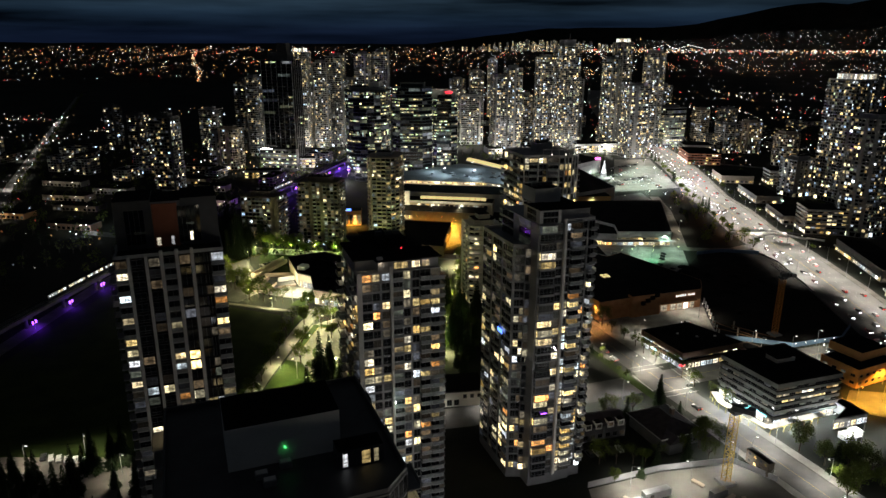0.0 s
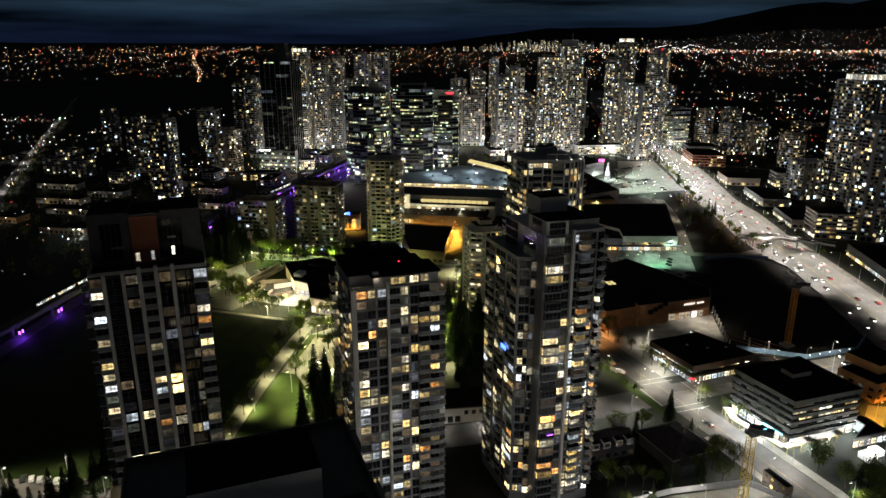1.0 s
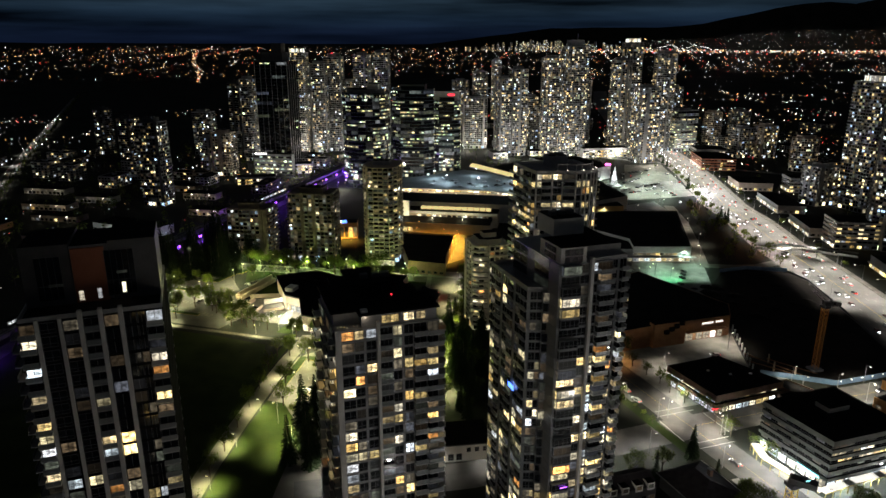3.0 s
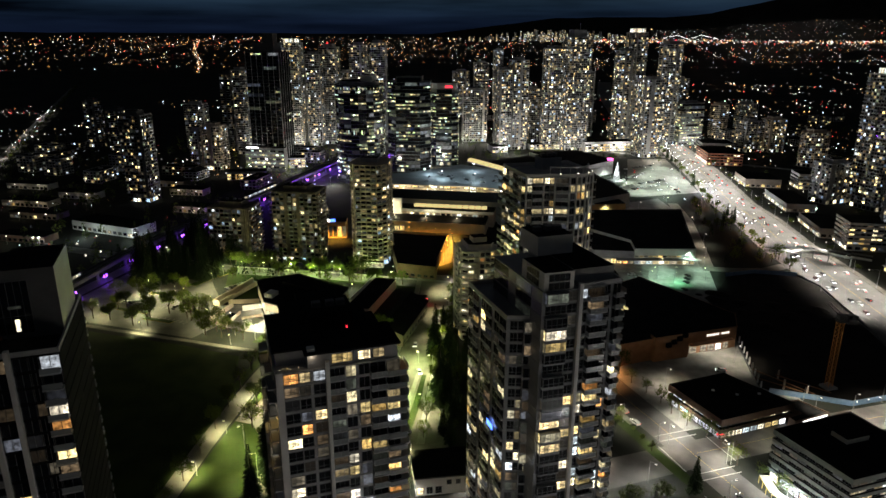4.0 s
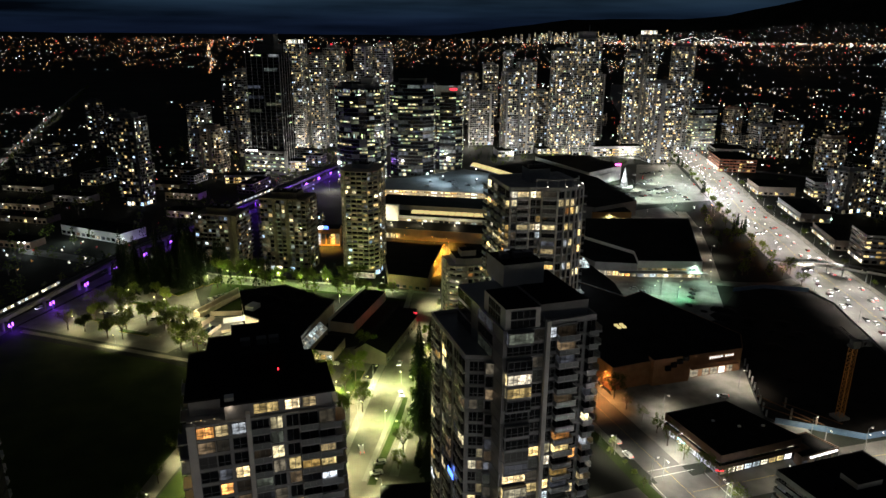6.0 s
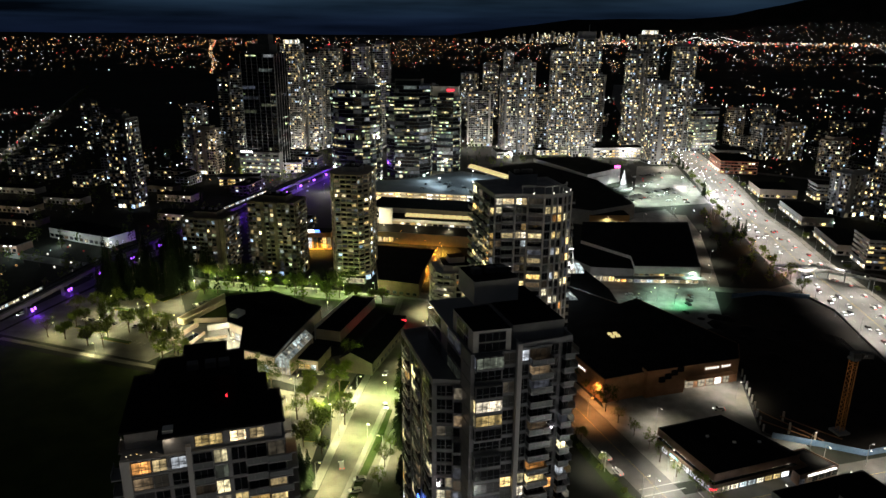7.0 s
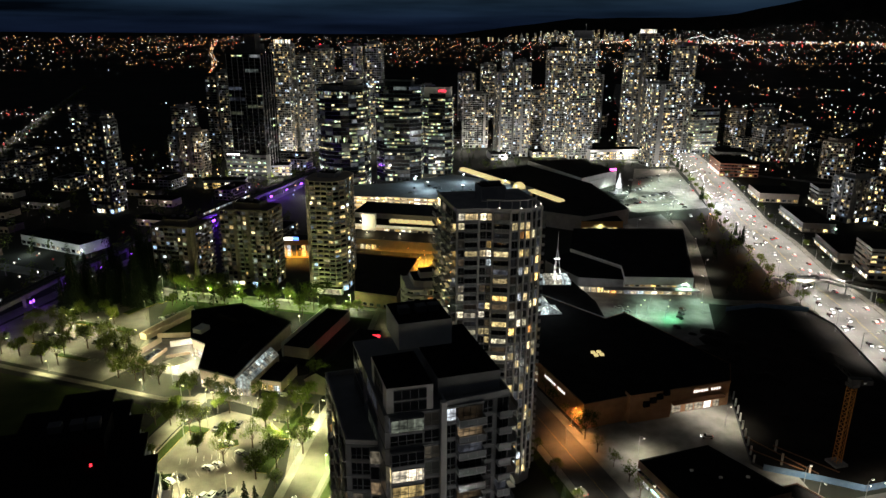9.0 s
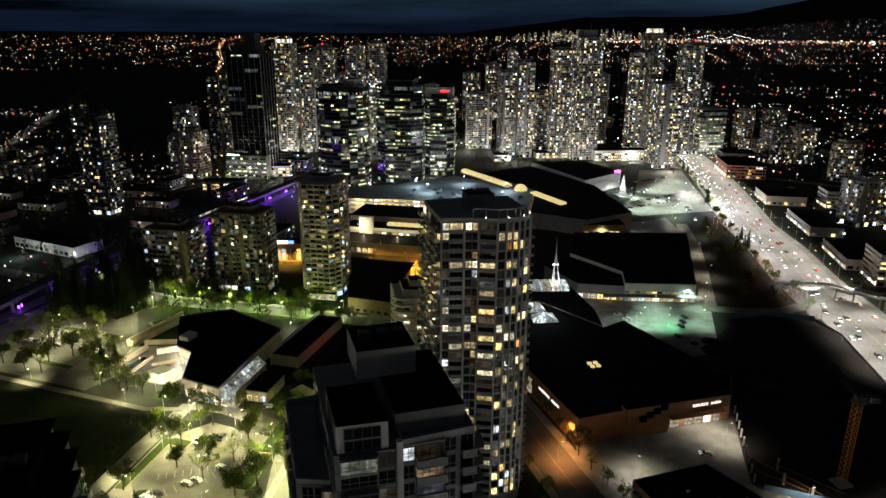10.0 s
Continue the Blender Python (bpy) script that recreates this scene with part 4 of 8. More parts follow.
STREET_D = [(-250, 500), (-160, 462), (-100, 436), (-40, 422), (40, 398), (62, 384)]                      # behind the civic centre
STREET_E = [(-205, 240), (-190, 372), (-160, 480), (-128, 575), (-92, 690), (-60, 800), (-20, 960)]     # along the railway
LANE = [(-78, 150), (-72.5, 205), (-67.5, 238), (-62, 267), (-57, 292), (-50, 320), (-34, 318), (-12, 306), (2, 300)]
WALK_PARK = [(-180, 362), (-140, 346), (-100, 331), (-66, 318), (-50, 318)]
FAR_ROAD = [(-318, 470), (-360, 580), (-407, 698), (-488, 917), (-582, 1175), (-669, 1416), (-900, 2050)]
UNSEEN_STREET_S = [(-300, 112), (-160, 96), (-90, 84), (20, 80), (110, 74), (155, 66)]                          # south of the towers, out of view, added with the next for fill lamps
UNSEEN_STREET_T = [(-260, -60), (-60, -72), (140, -84), (300, -90)]
CROSS_2 = [(270, 900), (360, 830), (500, 720)]
NORTH = [(250, 1100), (275, 1500), (300, 2100)]

for name, line, width, label in (
        ("road", KINGSWAY, 34, "wide worn asphalt avenue under bright lamps"), ("road", STREET_A, 14, "asphalt street between towers and a store"),
        ("road", STREET_B, 15, "asphalt cross street with painted crossings"), ("road", STREET_C, 17, "wide pale concrete street beside the civic centre"),
        ("road", STREET_D, 11, "asphalt street under dark park trees"), ("road", STREET_E, 9, "dark asphalt street along the railway"),
        ("road", LANE, 7, "curved pale lane along the field"), ("road", FAR_ROAD, 12, "far asphalt street with sparse lamps"),
        ("road", UNSEEN_STREET_S, 13, "unseen asphalt street added south of the towers"), ("road", UNSEEN_STREET_T, 13, "unseen asphalt street added to carry fill lamps"),
        ("road", CROSS_2, 12, "far asphalt side street"), ("road", NORTH, 20, "far lit avenue")):
    z = {34: 0.050, 15: 0.046, 14: 0.042, 17: 0.038, 11: 0.034, 9: 0.030, 13: 0.028, 7: 0.026, 12: 0.022, 20: 0.018}[width]
    ribbon(line, width, z, "avenue" if line is KINGSWAY else "walk" if line in (STREET_C, LANE) else "asphalt", name, label)
for name, line, width, off, label in (
        ("pavement", KINGSWAY, 4.0, 19.2, "concrete pavement beside the avenue"), ("pavement", KINGSWAY[4:], 4.0, -19.2, "concrete pavement beside the avenue"),
        ("pavement", STREET_A[3:6], 3.5, 8.8, "concrete pavement in front of the store"), ("pavement", STREET_A[3:6], 3.0, -8.8, "concrete pavement beside the tower"),
        ("pavement", STREET_A[0:3], 4.0, 9.2, "brightly lit concrete pavement before the office"), ("pavement", STREET_A[0:3], 3.0, -8.8, "concrete pavement beside the building site"),
        ("pavement", STREET_C[1:], 3.0, 10.2, "concrete pavement under street trees"), ("pavement", STREET_C[1:], 3.0, -10.2, "concrete pavement beside the car park"),
        ("pavement", WALK_PARK, 2.8, 0.0, "pale paved walk between field and car park"), ("pavement", STREET_D[1:], 3.0, -7.2, "concrete pavement under trees")):
    ribbon(line, width, 0.15, "walk" if line is WALK_PARK or off in (19.2, -19.2) else "paving", name, label, "pavement", off=off)


def patch(poly, z, mat, name, label, category, kind="structure"):
    g = Geo()
    g.faces([(x, y, z) for x, y in poly], [tuple(range(len(poly)))], mat)
    return tagged(new(name, g.mesh(name)), label, category, "", kind)


patch([(-72, 150), (-68, 232), (-66, 280), (-70, 312), (-100, 326), (-180, 356), (-195, 240), (-190, 100), (-80, 95)], 0.012, "grass", "lawn", "dark mown grass field", "grass")
patch([(-69, 160), (-63, 236), (-52, 296), (-36, 308), (-8, 296), (-12, 240), (-22, 170)], 0.016, "walk", "car_park", "worn pale car park under yellow-green light", "car park")
patch([(-26, 300), (-4, 300), (6, 345), (-14, 336)], 0.014, "asphalt", "car_park", "small asphalt car park with planted strips", "car park")
patch([(-185, 368), (-98, 334), (-84, 356), (-110, 420), (-160, 452)], 0.014, "asphalt", "car_park", "asphalt car park among trees", "car park")
patch([(-98, 404), (-40, 414), (30, 392), (28, 402), (-40, 428), (-104, 446)], 0.010, "grass", "lawn", "green grass strip lit by street lamps", "grass")
patch([(100, 262), (112, 236), (172, 250), (173, 314), (104, 292)], 0.014, "paving", "forecourt", "pale forecourt before the brick store", "forecourt")
patch([(126, 437), (136, 394), (146, 380), (176, 362), (190, 366), (214, 440)], 0.016, "paving", "car_park", "pale concrete car park behind the store", "car park")
patch([(74, 300), (84, 266), (90, 268), (80, 302)], 0.012, "grass", "lawn", "narrow grass verge beside the street", "grass")
patch([(30, 188), (54, 194), (58, 206), (20, 200)], 0.010, "grass", "lawn", "lit grass verge at the foot of the tower", "grass")
patch([(-82, 150), (-77, 205), (-72, 238), (-66.5, 267), (-61.5, 292), (-56, 316), (-59, 318), (-65, 293), (-70.5, 268), (-76, 239), (-82, 206), (-87, 150)], 0.02, "grass", "lawn", "grass verge between lane and field", "grass")
patch([(-73, 160), (-68, 206), (-63.5, 236), (-59.5, 255), (-52, 252), (-46, 238), (-44, 215), (-48, 180)], 0.022, "grass", "lawn", "grass bank between lane and car park", "grass")
patch([(-4, 240), (-8, 300), (14, 300), (15, 290), (9, 262), (3, 232)], 0.052, "walk", "car_park", "pale empty car park beside the street", "car park")
patch([(3, 230), (10, 262), (15, 288), (17, 288), (13, 262), (6, 230)], 0.056, "grass", "lawn", "grass strip between two car parks", "grass")
patch([(7, 230), (14, 262), (20, 262), (24, 244), (22, 226)], 0.054, "walk", "car_park", "pale car park beside the low hall", "car park")
patch([(-152, 182), (-100, 178), (-96, 152), (-110, 150), (-146, 160)], 0.024, "walk", "car_park", "pale car park behind dark conifers", "car park")
ribbon([(14, 292), (8, 262), (2, 232)], 1.8, 0.16, "paving", "pavement", "narrow pale footpath between two car parks", "pavement")
ribbon([(208, 424), (226, 480), (244, 540), (256, 600)], 9, 0.033, "walk", "driveway", "driveway beside the retail block")
ribbon([(204, 422), (225, 417), (245, 416), (262, 424)], 9, 0.031, "walk", "driveway", "pale driveway between pit and car park")

ribbon([(103, 205), (96.5, 226), (89.5, 252), (82, 278)], 4.6, 0.06, "grass", "lawn", "lit grass verge along the street", "grass")

# ---------------------------------------------------------------- blocks east of the towers
def bars(root, name, x0, x1, y, z, h, mat, label, yaw=0.0, count=8, seed=1):
    """A sign whose writing is drawn as plain bars."""
    rng, s, g = random.Random(seed), 0.0, Geo()
    total = x1 - x0
    w = total / count
    for i in range(count):
        if i == count * 5 // 8:
            continue
        g.box(i * w + 0.18 * w, -0.12, rng.uniform(0, 0.12) * h, i * w + 0.74 * w, 0, h * rng.uniform(0.9, 1.0), mat)
    return part(name, g, root, label, m=pose(x0, y, z, 0, 0, yaw))


def windows_row(root, a, n, ln, z0, z1, step, gap, mats, seed=1, name="window", d=0.05, far=False):
    """Panes along a wall: each a part, or, far off, joined."""
    rng = random.Random(seed)
    t = (-n[1], n[0])
    turn = math.degrees(math.atan2(t[1], t[0]))
    k = max(1, int(ln / step))
    w = ln / k
    g = Geo()
    for i in range(k):
        mat = rng.choice(mats)
        s = i * w + gap / 2
        if far:
            g.slab_on(a, n, s, s + w - gap, z0, z1, 0.0, d, "frame")
            g.pane_on(a, n, s + 0.1, s + w - gap - 0.1, z0 + 0.1, z1 - 0.1, d + 0.02, {"room": "rooms", "room_cool": "shop", "room_dim": "rooms_dim"}.get(mat, mat))
            continue
        f = part(name, frame_mesh(w - gap, z1 - z0), root, m=pose(a[0] + t[0] * s + n[0] * d, a[1] + t[1] * s + n[1] * d, z0, 0, 0, turn))
        part("pane", pane_mesh(w - gap, z1 - z0, mat), f)
    if far:
        part(name.replace("window", "glazing"), g, root, kind="stuff")


# tan brick department store with a black roof
store = thing("department_store", 0, 0, 0, 0, "tan brick department store with vast flat black roof", "store")
S_POLY = [(104, 290), (121.5, 295.5), (168.5, 307), (175, 322), (146, 380), (134, 372), (108, 405), (70, 394)]
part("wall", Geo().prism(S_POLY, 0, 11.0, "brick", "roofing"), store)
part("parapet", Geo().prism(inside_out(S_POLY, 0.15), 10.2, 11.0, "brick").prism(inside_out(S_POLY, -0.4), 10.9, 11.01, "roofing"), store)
S_EDGES = list(edges_of(S_POLY))
_, a, n, ln = S_EDGES[1]
bump = Geo().slab_on(a, n, 1.0, 19.5, 0, 12.4, -2.0, 2.2, "brick")
part("projecting_bay", bump, store)
for i in range(4):
    part("roof_louvre", Geo().slab_on(a, n, 6.6 + 2.9 * i, 9.0 + 2.9 * i, 7.0 + 1.25 * i, 9.0 + 1.25 * i, 2.2, 3.6, "roofing"), store, "black sloping roof louvre")
part("roof_cap", Geo().slab_on(a, n, 1.0, 19.5, 12.4, 12.6, -2.0, 2.2, "roofing"), store)
g = Geo()
turn = math.degrees(math.atan2(n[0], -n[1]))
t = (-n[1], n[0])
for s0, s1, z0, z1, mat in ((21.5, 25.8, 0.2, 5.4, "shop"), (28.0, 31.6, 0.2, 4.4, "shop"), (32.2, 36.0, 0.2, 4.4, "shop"), (36.6, 40.0, 0.2, 4.6, "sign_white"), (41.0, 44.0, 0.2, 4.6, "shop")):
    q = part("entrance_window", lattice([0, 0.12, (s1 - s0) / 2 - 0.07, (s1 - s0) / 2 + 0.07, s1 - s0 - 0.12, s1 - s0], [0, 0.1, 1.7, 1.8, 3.2, 3.3, z1 - z0 - 0.1, z1 - z0], -0.14, 0.0,
                                         {(1, 1), (3, 1), (1, 3), (3, 3), (1, 5), (3, 5)}, "frame"), store, m=pose(a[0] + t[0] * s0 + n[0] * 0.06, a[1] + t[1] * s0 + n[1] * 0.06, z0, 0, 0, turn))
    part("pane", Geo().box(0.05, -0.08, 0.05, s1 - s0 - 0.05, -0.02, z1 - z0 - 0.05, mat), q)
part("canopy", Geo().slab_on(a, n, 20.5, 45.0, 5.2, 5.6, 0, 3.0, "brick"), store)
porch = bpy.data.lights.new("entrance_light", "POINT")
porch.energy, porch.color, porch.shadow_soft_size = LAMP * 0.035, (1.0, 0.97, 0.82), 0.3
for s0 in (30.0, 38.5):
    part("entrance_lamp", Geo().slab_on(a, n, s0 - 0.6, s0 + 0.6, 5.0, 5.18, 1.0, 2.2, "lamp_white"), store)
    ob = new("light", porch)
    ob.parent, ob.location = store, (a[0] + t[0] * s0 + n[0] * 2.6, a[1] + t[1] * s0 + n[1] * 2.6, 4.6)
sx, sy = a[0] + t[0] * 31 + n[0] * 0.1, a[1] + t[1] * 31 + n[1] * 0.1
bars(store, "sign", sx, sx + 13, sy, 7.9, 1.15, "sign_white", "white lit sign letters as bars", turn, 11, 3)
_, a, n, ln = S_EDGES[7]
t = (-n[1], n[0])
turn = math.degrees(math.atan2(n[0], -n[1]))
s = ln - 31
bars(store, "sign", a[0] + t[0] * s + n[0] * 0.1, a[0] + t[0] * s + n[0] * 0.1 + 17, a[1] + t[1] * s + n[1] * 0.1, 7.3, 1.2, "sign_white", "white lit sign letters as bars", turn, 11, 4)
s = ln - 42
q = part("tall_window", lattice([0, 0.12, 2.4, 2.5, 4.9, 5.0], [0, 0.1, 2.2, 2.3, 4.6, 4.7, 6.9, 7.0], -0.14, 0, {(1, 1), (3, 1), (1, 3), (3, 3), (1, 5), (3, 5)}, "frame"), store,
         m=pose(a[0] + t[0] * s + n[0] * 0.05, a[1] + t[1] * s + n[1] * 0.05, 1.5, 0, 0, turn))
part("pane", Geo().box(0.05, -0.08, 0.05, 4.95, -0.02, 6.95, "shop"), q)
part("roof_skylight", Geo().box(118, 330, 11.0, 119.8, 331.8, 11.7, "skylight"), store, "lit yellow roof light")
for dx, dy in ((2.7, 0.6), (-0.6, 2.7), (2.1, 3.3)):
    part("roof_skylight", Geo().box(118 + dx, 330 + dy, 11.0, 119.8 + dx, 331.8 + dy, 11.7, "skylight"), store)

# glazed roofs and mast behind the store
arcade = thing("shopping_arcade", 0, 0, 0, 0, "dark-roofed shopping arcade with lit glass roofs", "mall")
part("wall", Geo().prism([(70, 395), (108, 406), (134, 373), (135, 394), (129.5, 426), (124, 437), (96, 440), (60, 430)], 0, 11.2, "concrete", "roofing"), arcade)
for i in range(5):                       # a row of lit glass bays, then two flat glass pyramids
    x = 103 + i * 4.9
    q = part("glass_roof", Geo().prism([(x, 420), (x + 4.4, 420), (x + 4.9, 433), (x + 0.4, 433)], 11.2, 13.4, "gallery_glass"), arcade, "softly lit glass roof bay")
    part("glazing_bar", Geo().box(x + 4.4, 420, 11.2, x + 4.7, 433, 13.6, "steel"), q)
for cx, cy, r in ((103, 395, 6.4), (107, 382, 6.4)):
    base_p = [(cx - r, cy - r, 11.2), (cx + r, cy - r * 0.8, 11.2), (cx + r * 0.8, cy + r, 11.2), (cx - r * 1.0, cy + r * 0.8, 11.2)]
    tip = (cx, cy, 14.6)
    pyramid = part("glass_pyramid", Geo().prism([p[:2] for p in base_p], 11.2, 11.6, "concrete"), arcade, "pale glass pyramid roof")
    for p, q in zip(base_p, base_p[1:] + base_p[:1]):
        mid_b = ((p[0] + q[0]) / 2, (p[1] + q[1]) / 2, 11.65)
        for u, w in ((p, mid_b), (mid_b, q)):
            gg = Geo()
            gg.faces([(u[0], u[1], 11.65), (w[0], w[1], 11.65), tip], [(0, 1, 2)], "gallery_glass")
            part("pane", gg, pyramid)
        part("glazing_bar", Geo().bar((p[0], p[1], 11.65), tip, 0.16, "steel"), pyramid)
        part("glazing_bar", Geo().bar(mid_b, tip, 0.12, "steel"), pyramid)
    # fill light added in the air above the tip, with no lamp body
    lamp = bpy.data.lights.new("pyramid_fill_light", "POINT")
    lamp.energy, lamp.color, lamp.shadow_soft_size = LAMP * 0.06, (0.85, 0.95, 1.0), 0.4
    ob = new("light", lamp)
    ob.parent, ob.location = arcade, (cx, cy, 17.5)
_, a, n, ln = list(edges_of([(135, 394), (129.5, 426), (96, 440)]))[0]
g = Geo().slab_on(a, n, 2, ln - 2, 6.2, 9.4, 0.02, 0.8, "white_glow")
part("light_band", g, arcade, "white lit canopy front")
windows_row(arcade, a, n, ln - 3, 0.6, 4.6, 3.4, 0.5, ["room_cool", "room_cool", "room_dim"], 5)
mast = thing("mast", 121, 431, 11.2, 0, "white lit steel mast with cross arms on the mall roof", "mast")
for k in range(3):
    x, y = 2.6 * math.cos(2.1 * k), 2.6 * math.sin(2.1 * k)
    part("leg", Geo().bar((x, y, 0), (x * 0.1, y * 0.1, 17), 0.28, "white_wall", 6, 0.18), mast)
part("spike", Geo().bar((0, 0, 16.5), (0, 0, 28), 0.26, "white_wall", 6, 0.08), mast)
part("cross_arm", Geo().box(-1.8, -0.15, 11.6, 1.8, 0.15, 12.1, "white_glow"), mast, "bright cross arm")
ml = bpy.data.lights.new("mast_light", "POINT")
ml.energy, ml.color, ml.shadow_soft_size = LAMP * 0.12, (0.95, 0.97, 1.0), 0.3
ob = new("light", ml)
ob.parent, ob.location = mast, (0.6, -3.4, 3.0)

# long black-roofed retail box with a pale lit front
retail = thing("retail_block", 0, 0, 0, 0, "long retail block with black roof and pale lit front", "store")
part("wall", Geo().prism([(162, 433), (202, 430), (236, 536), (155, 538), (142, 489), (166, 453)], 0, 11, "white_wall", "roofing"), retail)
for i, a, n, ln in list(edges_of([(162, 433), (202, 430), (236, 536)]))[:1]:
    part("fascia", Geo().slab_on(a, n, 0, ln, 6.4, 11.0, 0.02, 0.4, "white_wall"), retail)
    part("canopy", Geo().slab_on(a, n, -12, ln + 3, 3.8, 4.3, 0.0, 4.5, "concrete"), retail)
    windows_row(retail, a, n, ln, 0.4, 3.6, 4.0, 0.6, ["room", "room_cool", "room"], 6)
    windows_row(retail, a, n, ln - 3, 5.0, 6.2, 3.0, 0.5, ["room", "room_dim"], 7)
low_wing = thing("retail_wing", 0, 0, 0, 0, "low dark retail wing with lit shopfront strip", "store")
part("wall", Geo().prism([(136, 438), (161.8, 433.4), (165.6, 452.6), (141.8, 488), (122, 470)], 0, 9, "concrete", "roofing"), low_wing)
_, a, n, ln = list(edges_of([(136, 438), (161.8, 433.4), (165.6, 452.6)]))[0]
windows_row(low_wing, a, n, ln, 0.4, 3.4, 3.6, 0.6, ["room", "room_cool"], 8)

# low corner block with brown bands
corner = thing("corner_building", 0, 0, 0, 0, "low brown banded corner building with lit shops", "building")
C_POLY = [(123.5, 228.5), (157.5, 238.5), (141.5, 264.5), (114.5, 256.5)]
part("wall", Geo().prism(inside_out(C_POLY, -1.4), 0, 9.0, "glass", "roofing"), corner)
for z0, z1, out in ((3.4, 5.0, 0.0), (6.4, 9.3, 0.0)):
    part("brown_band", Geo().prism(inside_out(C_POLY, out), z0, z1, "dark_brick", "roofing"), corner)
IN_C = inside_out(C_POLY, -1.4)
for i, a, n, ln in list(edges_of(IN_C)):
    windows_row(corner, a, n, ln, 5.05, 6.35, 2.8, 0.3, ["room", "room_dim", "glass", "room_dim"] if i != 3 else ["room", "room_cool", "room"], 9 + i)
    windows_row(corner, a, n, ln, 0.3, 3.1, 3.4, 0.4, ["room_cool", "room", "room_cool"] if i in (0, 3) else ["glass", "room_dim"], 19 + i, "shop_window")
part("red_sign", Geo().box(122.6, 229.0, 2.6, 125.4, 229.4, 3.3, "red_glow"), corner, "red lit shop sign")
_, a, n, ln = list(edges_of(C_POLY))[3]
part("cyan_sign", Geo().slab_on(a, n, 8, 12, 3.0, 3.4, 0.02, 0.3, "cyan_glow"), corner, "cyan lit shop sign")
for x, y in ((130, 250), (138, 246), (147, 246)):
    part("roof_vent", Geo().box(x - 0.5, y - 0.4, 9.3, x + 0.5, y + 0.4, 9.8, "white_wall"), corner)

corner_low = thing("corner_annex", 0, 0, 0, 0, "low dark shop annex with a white lit strip", "building")
L_POLY = [(155.5, 233.6), (172.5, 239.2), (166.0, 249.6), (158.6, 247.4), (161.2, 239.4), (154.9, 237.2)]
part("wall", Geo().prism(L_POLY, 0, 3.8, "dark_brick", "roofing"), corner_low)
parapet(corner_low, L_POLY, 3.8, 0.5, "dark_brick")
_, a, n, ln = list(edges_of(L_POLY))[0]
part("light_strip", Geo().slab_on(a, n, 4, ln - 1, 3.0, 3.5, 0.02, 0.25, "white_glow"), corner_low)
windows_row(corner_low, a, n, ln, 0.4, 2.6, 2.8, 0.5, ["room_dim", "glass", "room"], 67, "shop_window")

# grey office block with window bands
office = thing("office_block", 0, 0, 0, 0, "grey office block with ribbon windows and black roof", "building")
O_POLY = [(138.5, 178.5), (170, 186), (162.5, 215.5), (129.5, 206.5)]
part("core", Geo().prism(inside_out(O_POLY, -0.7), 0, 18.6, "glass", "roofing"), office)
for k in range(6):
    z = 3.6 + 2.75 * k
    part("spandrel_band", Geo().prism(O_POLY, z, z + (1.35 if k < 5 else 1.9), "office_panel", "roofing"), office)
IN_O = inside_out(O_POLY, -0.7)
rng = random.Random(77)
for i, a, n, ln in list(edges_of(IN_O)):
    for k in range(5):
        z = 3.6 + 2.75 * k + 1.35
        mats = ["glass"] * 6 + ["room_dim"] * 3
        if i in (0,) and k in (2, 3):
            mats = ["room", "room_cool", "glass"]
        if i == 3 and k == 4:
            mats = ["room", "glass", "room_dim", "glass"]
        windows_row(office, a, n, ln, z + 0.02, z + 1.36, 3.0, 0.16, mats, 40 + 7 * i + k, d=0.02)
    windows_row(office, a, n, ln, 0.3, 3.4, 3.6, 0.4, ["room_cool"] if i in (0, 3) else ["glass"], 60 + i, "shop_window", d=0.02)
part("plant_room", Geo().prism([(148, 196), (157, 198.2), (155.5, 204.5), (146.5, 202)], 18.6, 21.0, "concrete", "roofing"), office)
_, a, n, ln = list(edges_of(O_POLY))[3]
part("blue_sign", Geo().slab_on(a, n, ln - 12, ln - 3, 3.62, 4.1, 0.1, 0.5, "cyan_glow"), office, "cyan lit shop sign")

# covered footway round the office; its roof panels glow to make the overexposed strip
footway = thing("covered_footway", 0, 0, 0, 0, "white lit covered footway on posts beside the office", "canopy")
under = bpy.data.lights.new("footway_light", "POINT")
under.energy, under.color, under.shadow_soft_size = LAMP * 0.05, (1.0, 0.97, 0.90), 0.5
WAY = [(127.2, 204.0), (126.0, 195.0), (134.6, 175.0), (148.5, 179.6), (162.0, 183.0)]
for (x0, y0), (x1, y1) in zip(WAY, WAY[1:]):
    ln, turn = math.hypot(x1 - x0, y1 - y0), math.degrees(math.atan2(y1 - y0, x1 - x0))
    count = max(2, round(ln / 3.6))
    for k in range(count):
        s0, s1 = ln * k / count, ln * (k + 1) / count
        part("roof_panel", Geo().box(s0 + 0.08, -1.5, 2.9, s1 - 0.08, 1.5, 3.05, "canopy_glow" if k % 4 != 3 else "white_wall"), footway, m=pose(x0, y0, 0, 0, 0, turn))
        part("post", Geo().box(s0 - 0.08, -1.5, 0, s0 + 0.08, -1.34, 2.9, "kerb_yellow"), footway, m=pose(x0, y0, 0, 0, 0, turn))
    part("gutter", Geo().box(0.1, -1.62, 2.8, ln - 0.1, -1.5, 3.1, "kerb_yellow"), footway, m=pose(x0, y0, 0, 0, 0, turn))
    ob = new("light", under)
    ob.parent, ob.location = footway, ((x0 + x1) / 2 + math.sin(radians(turn)) * 2.4, (y0 + y1) / 2 - math.cos(radians(turn)) * 2.4, 2.6)
annex = thing("office_annex", 0, 0, 0, 0, "low black-roofed annex beside the grey office", "building")
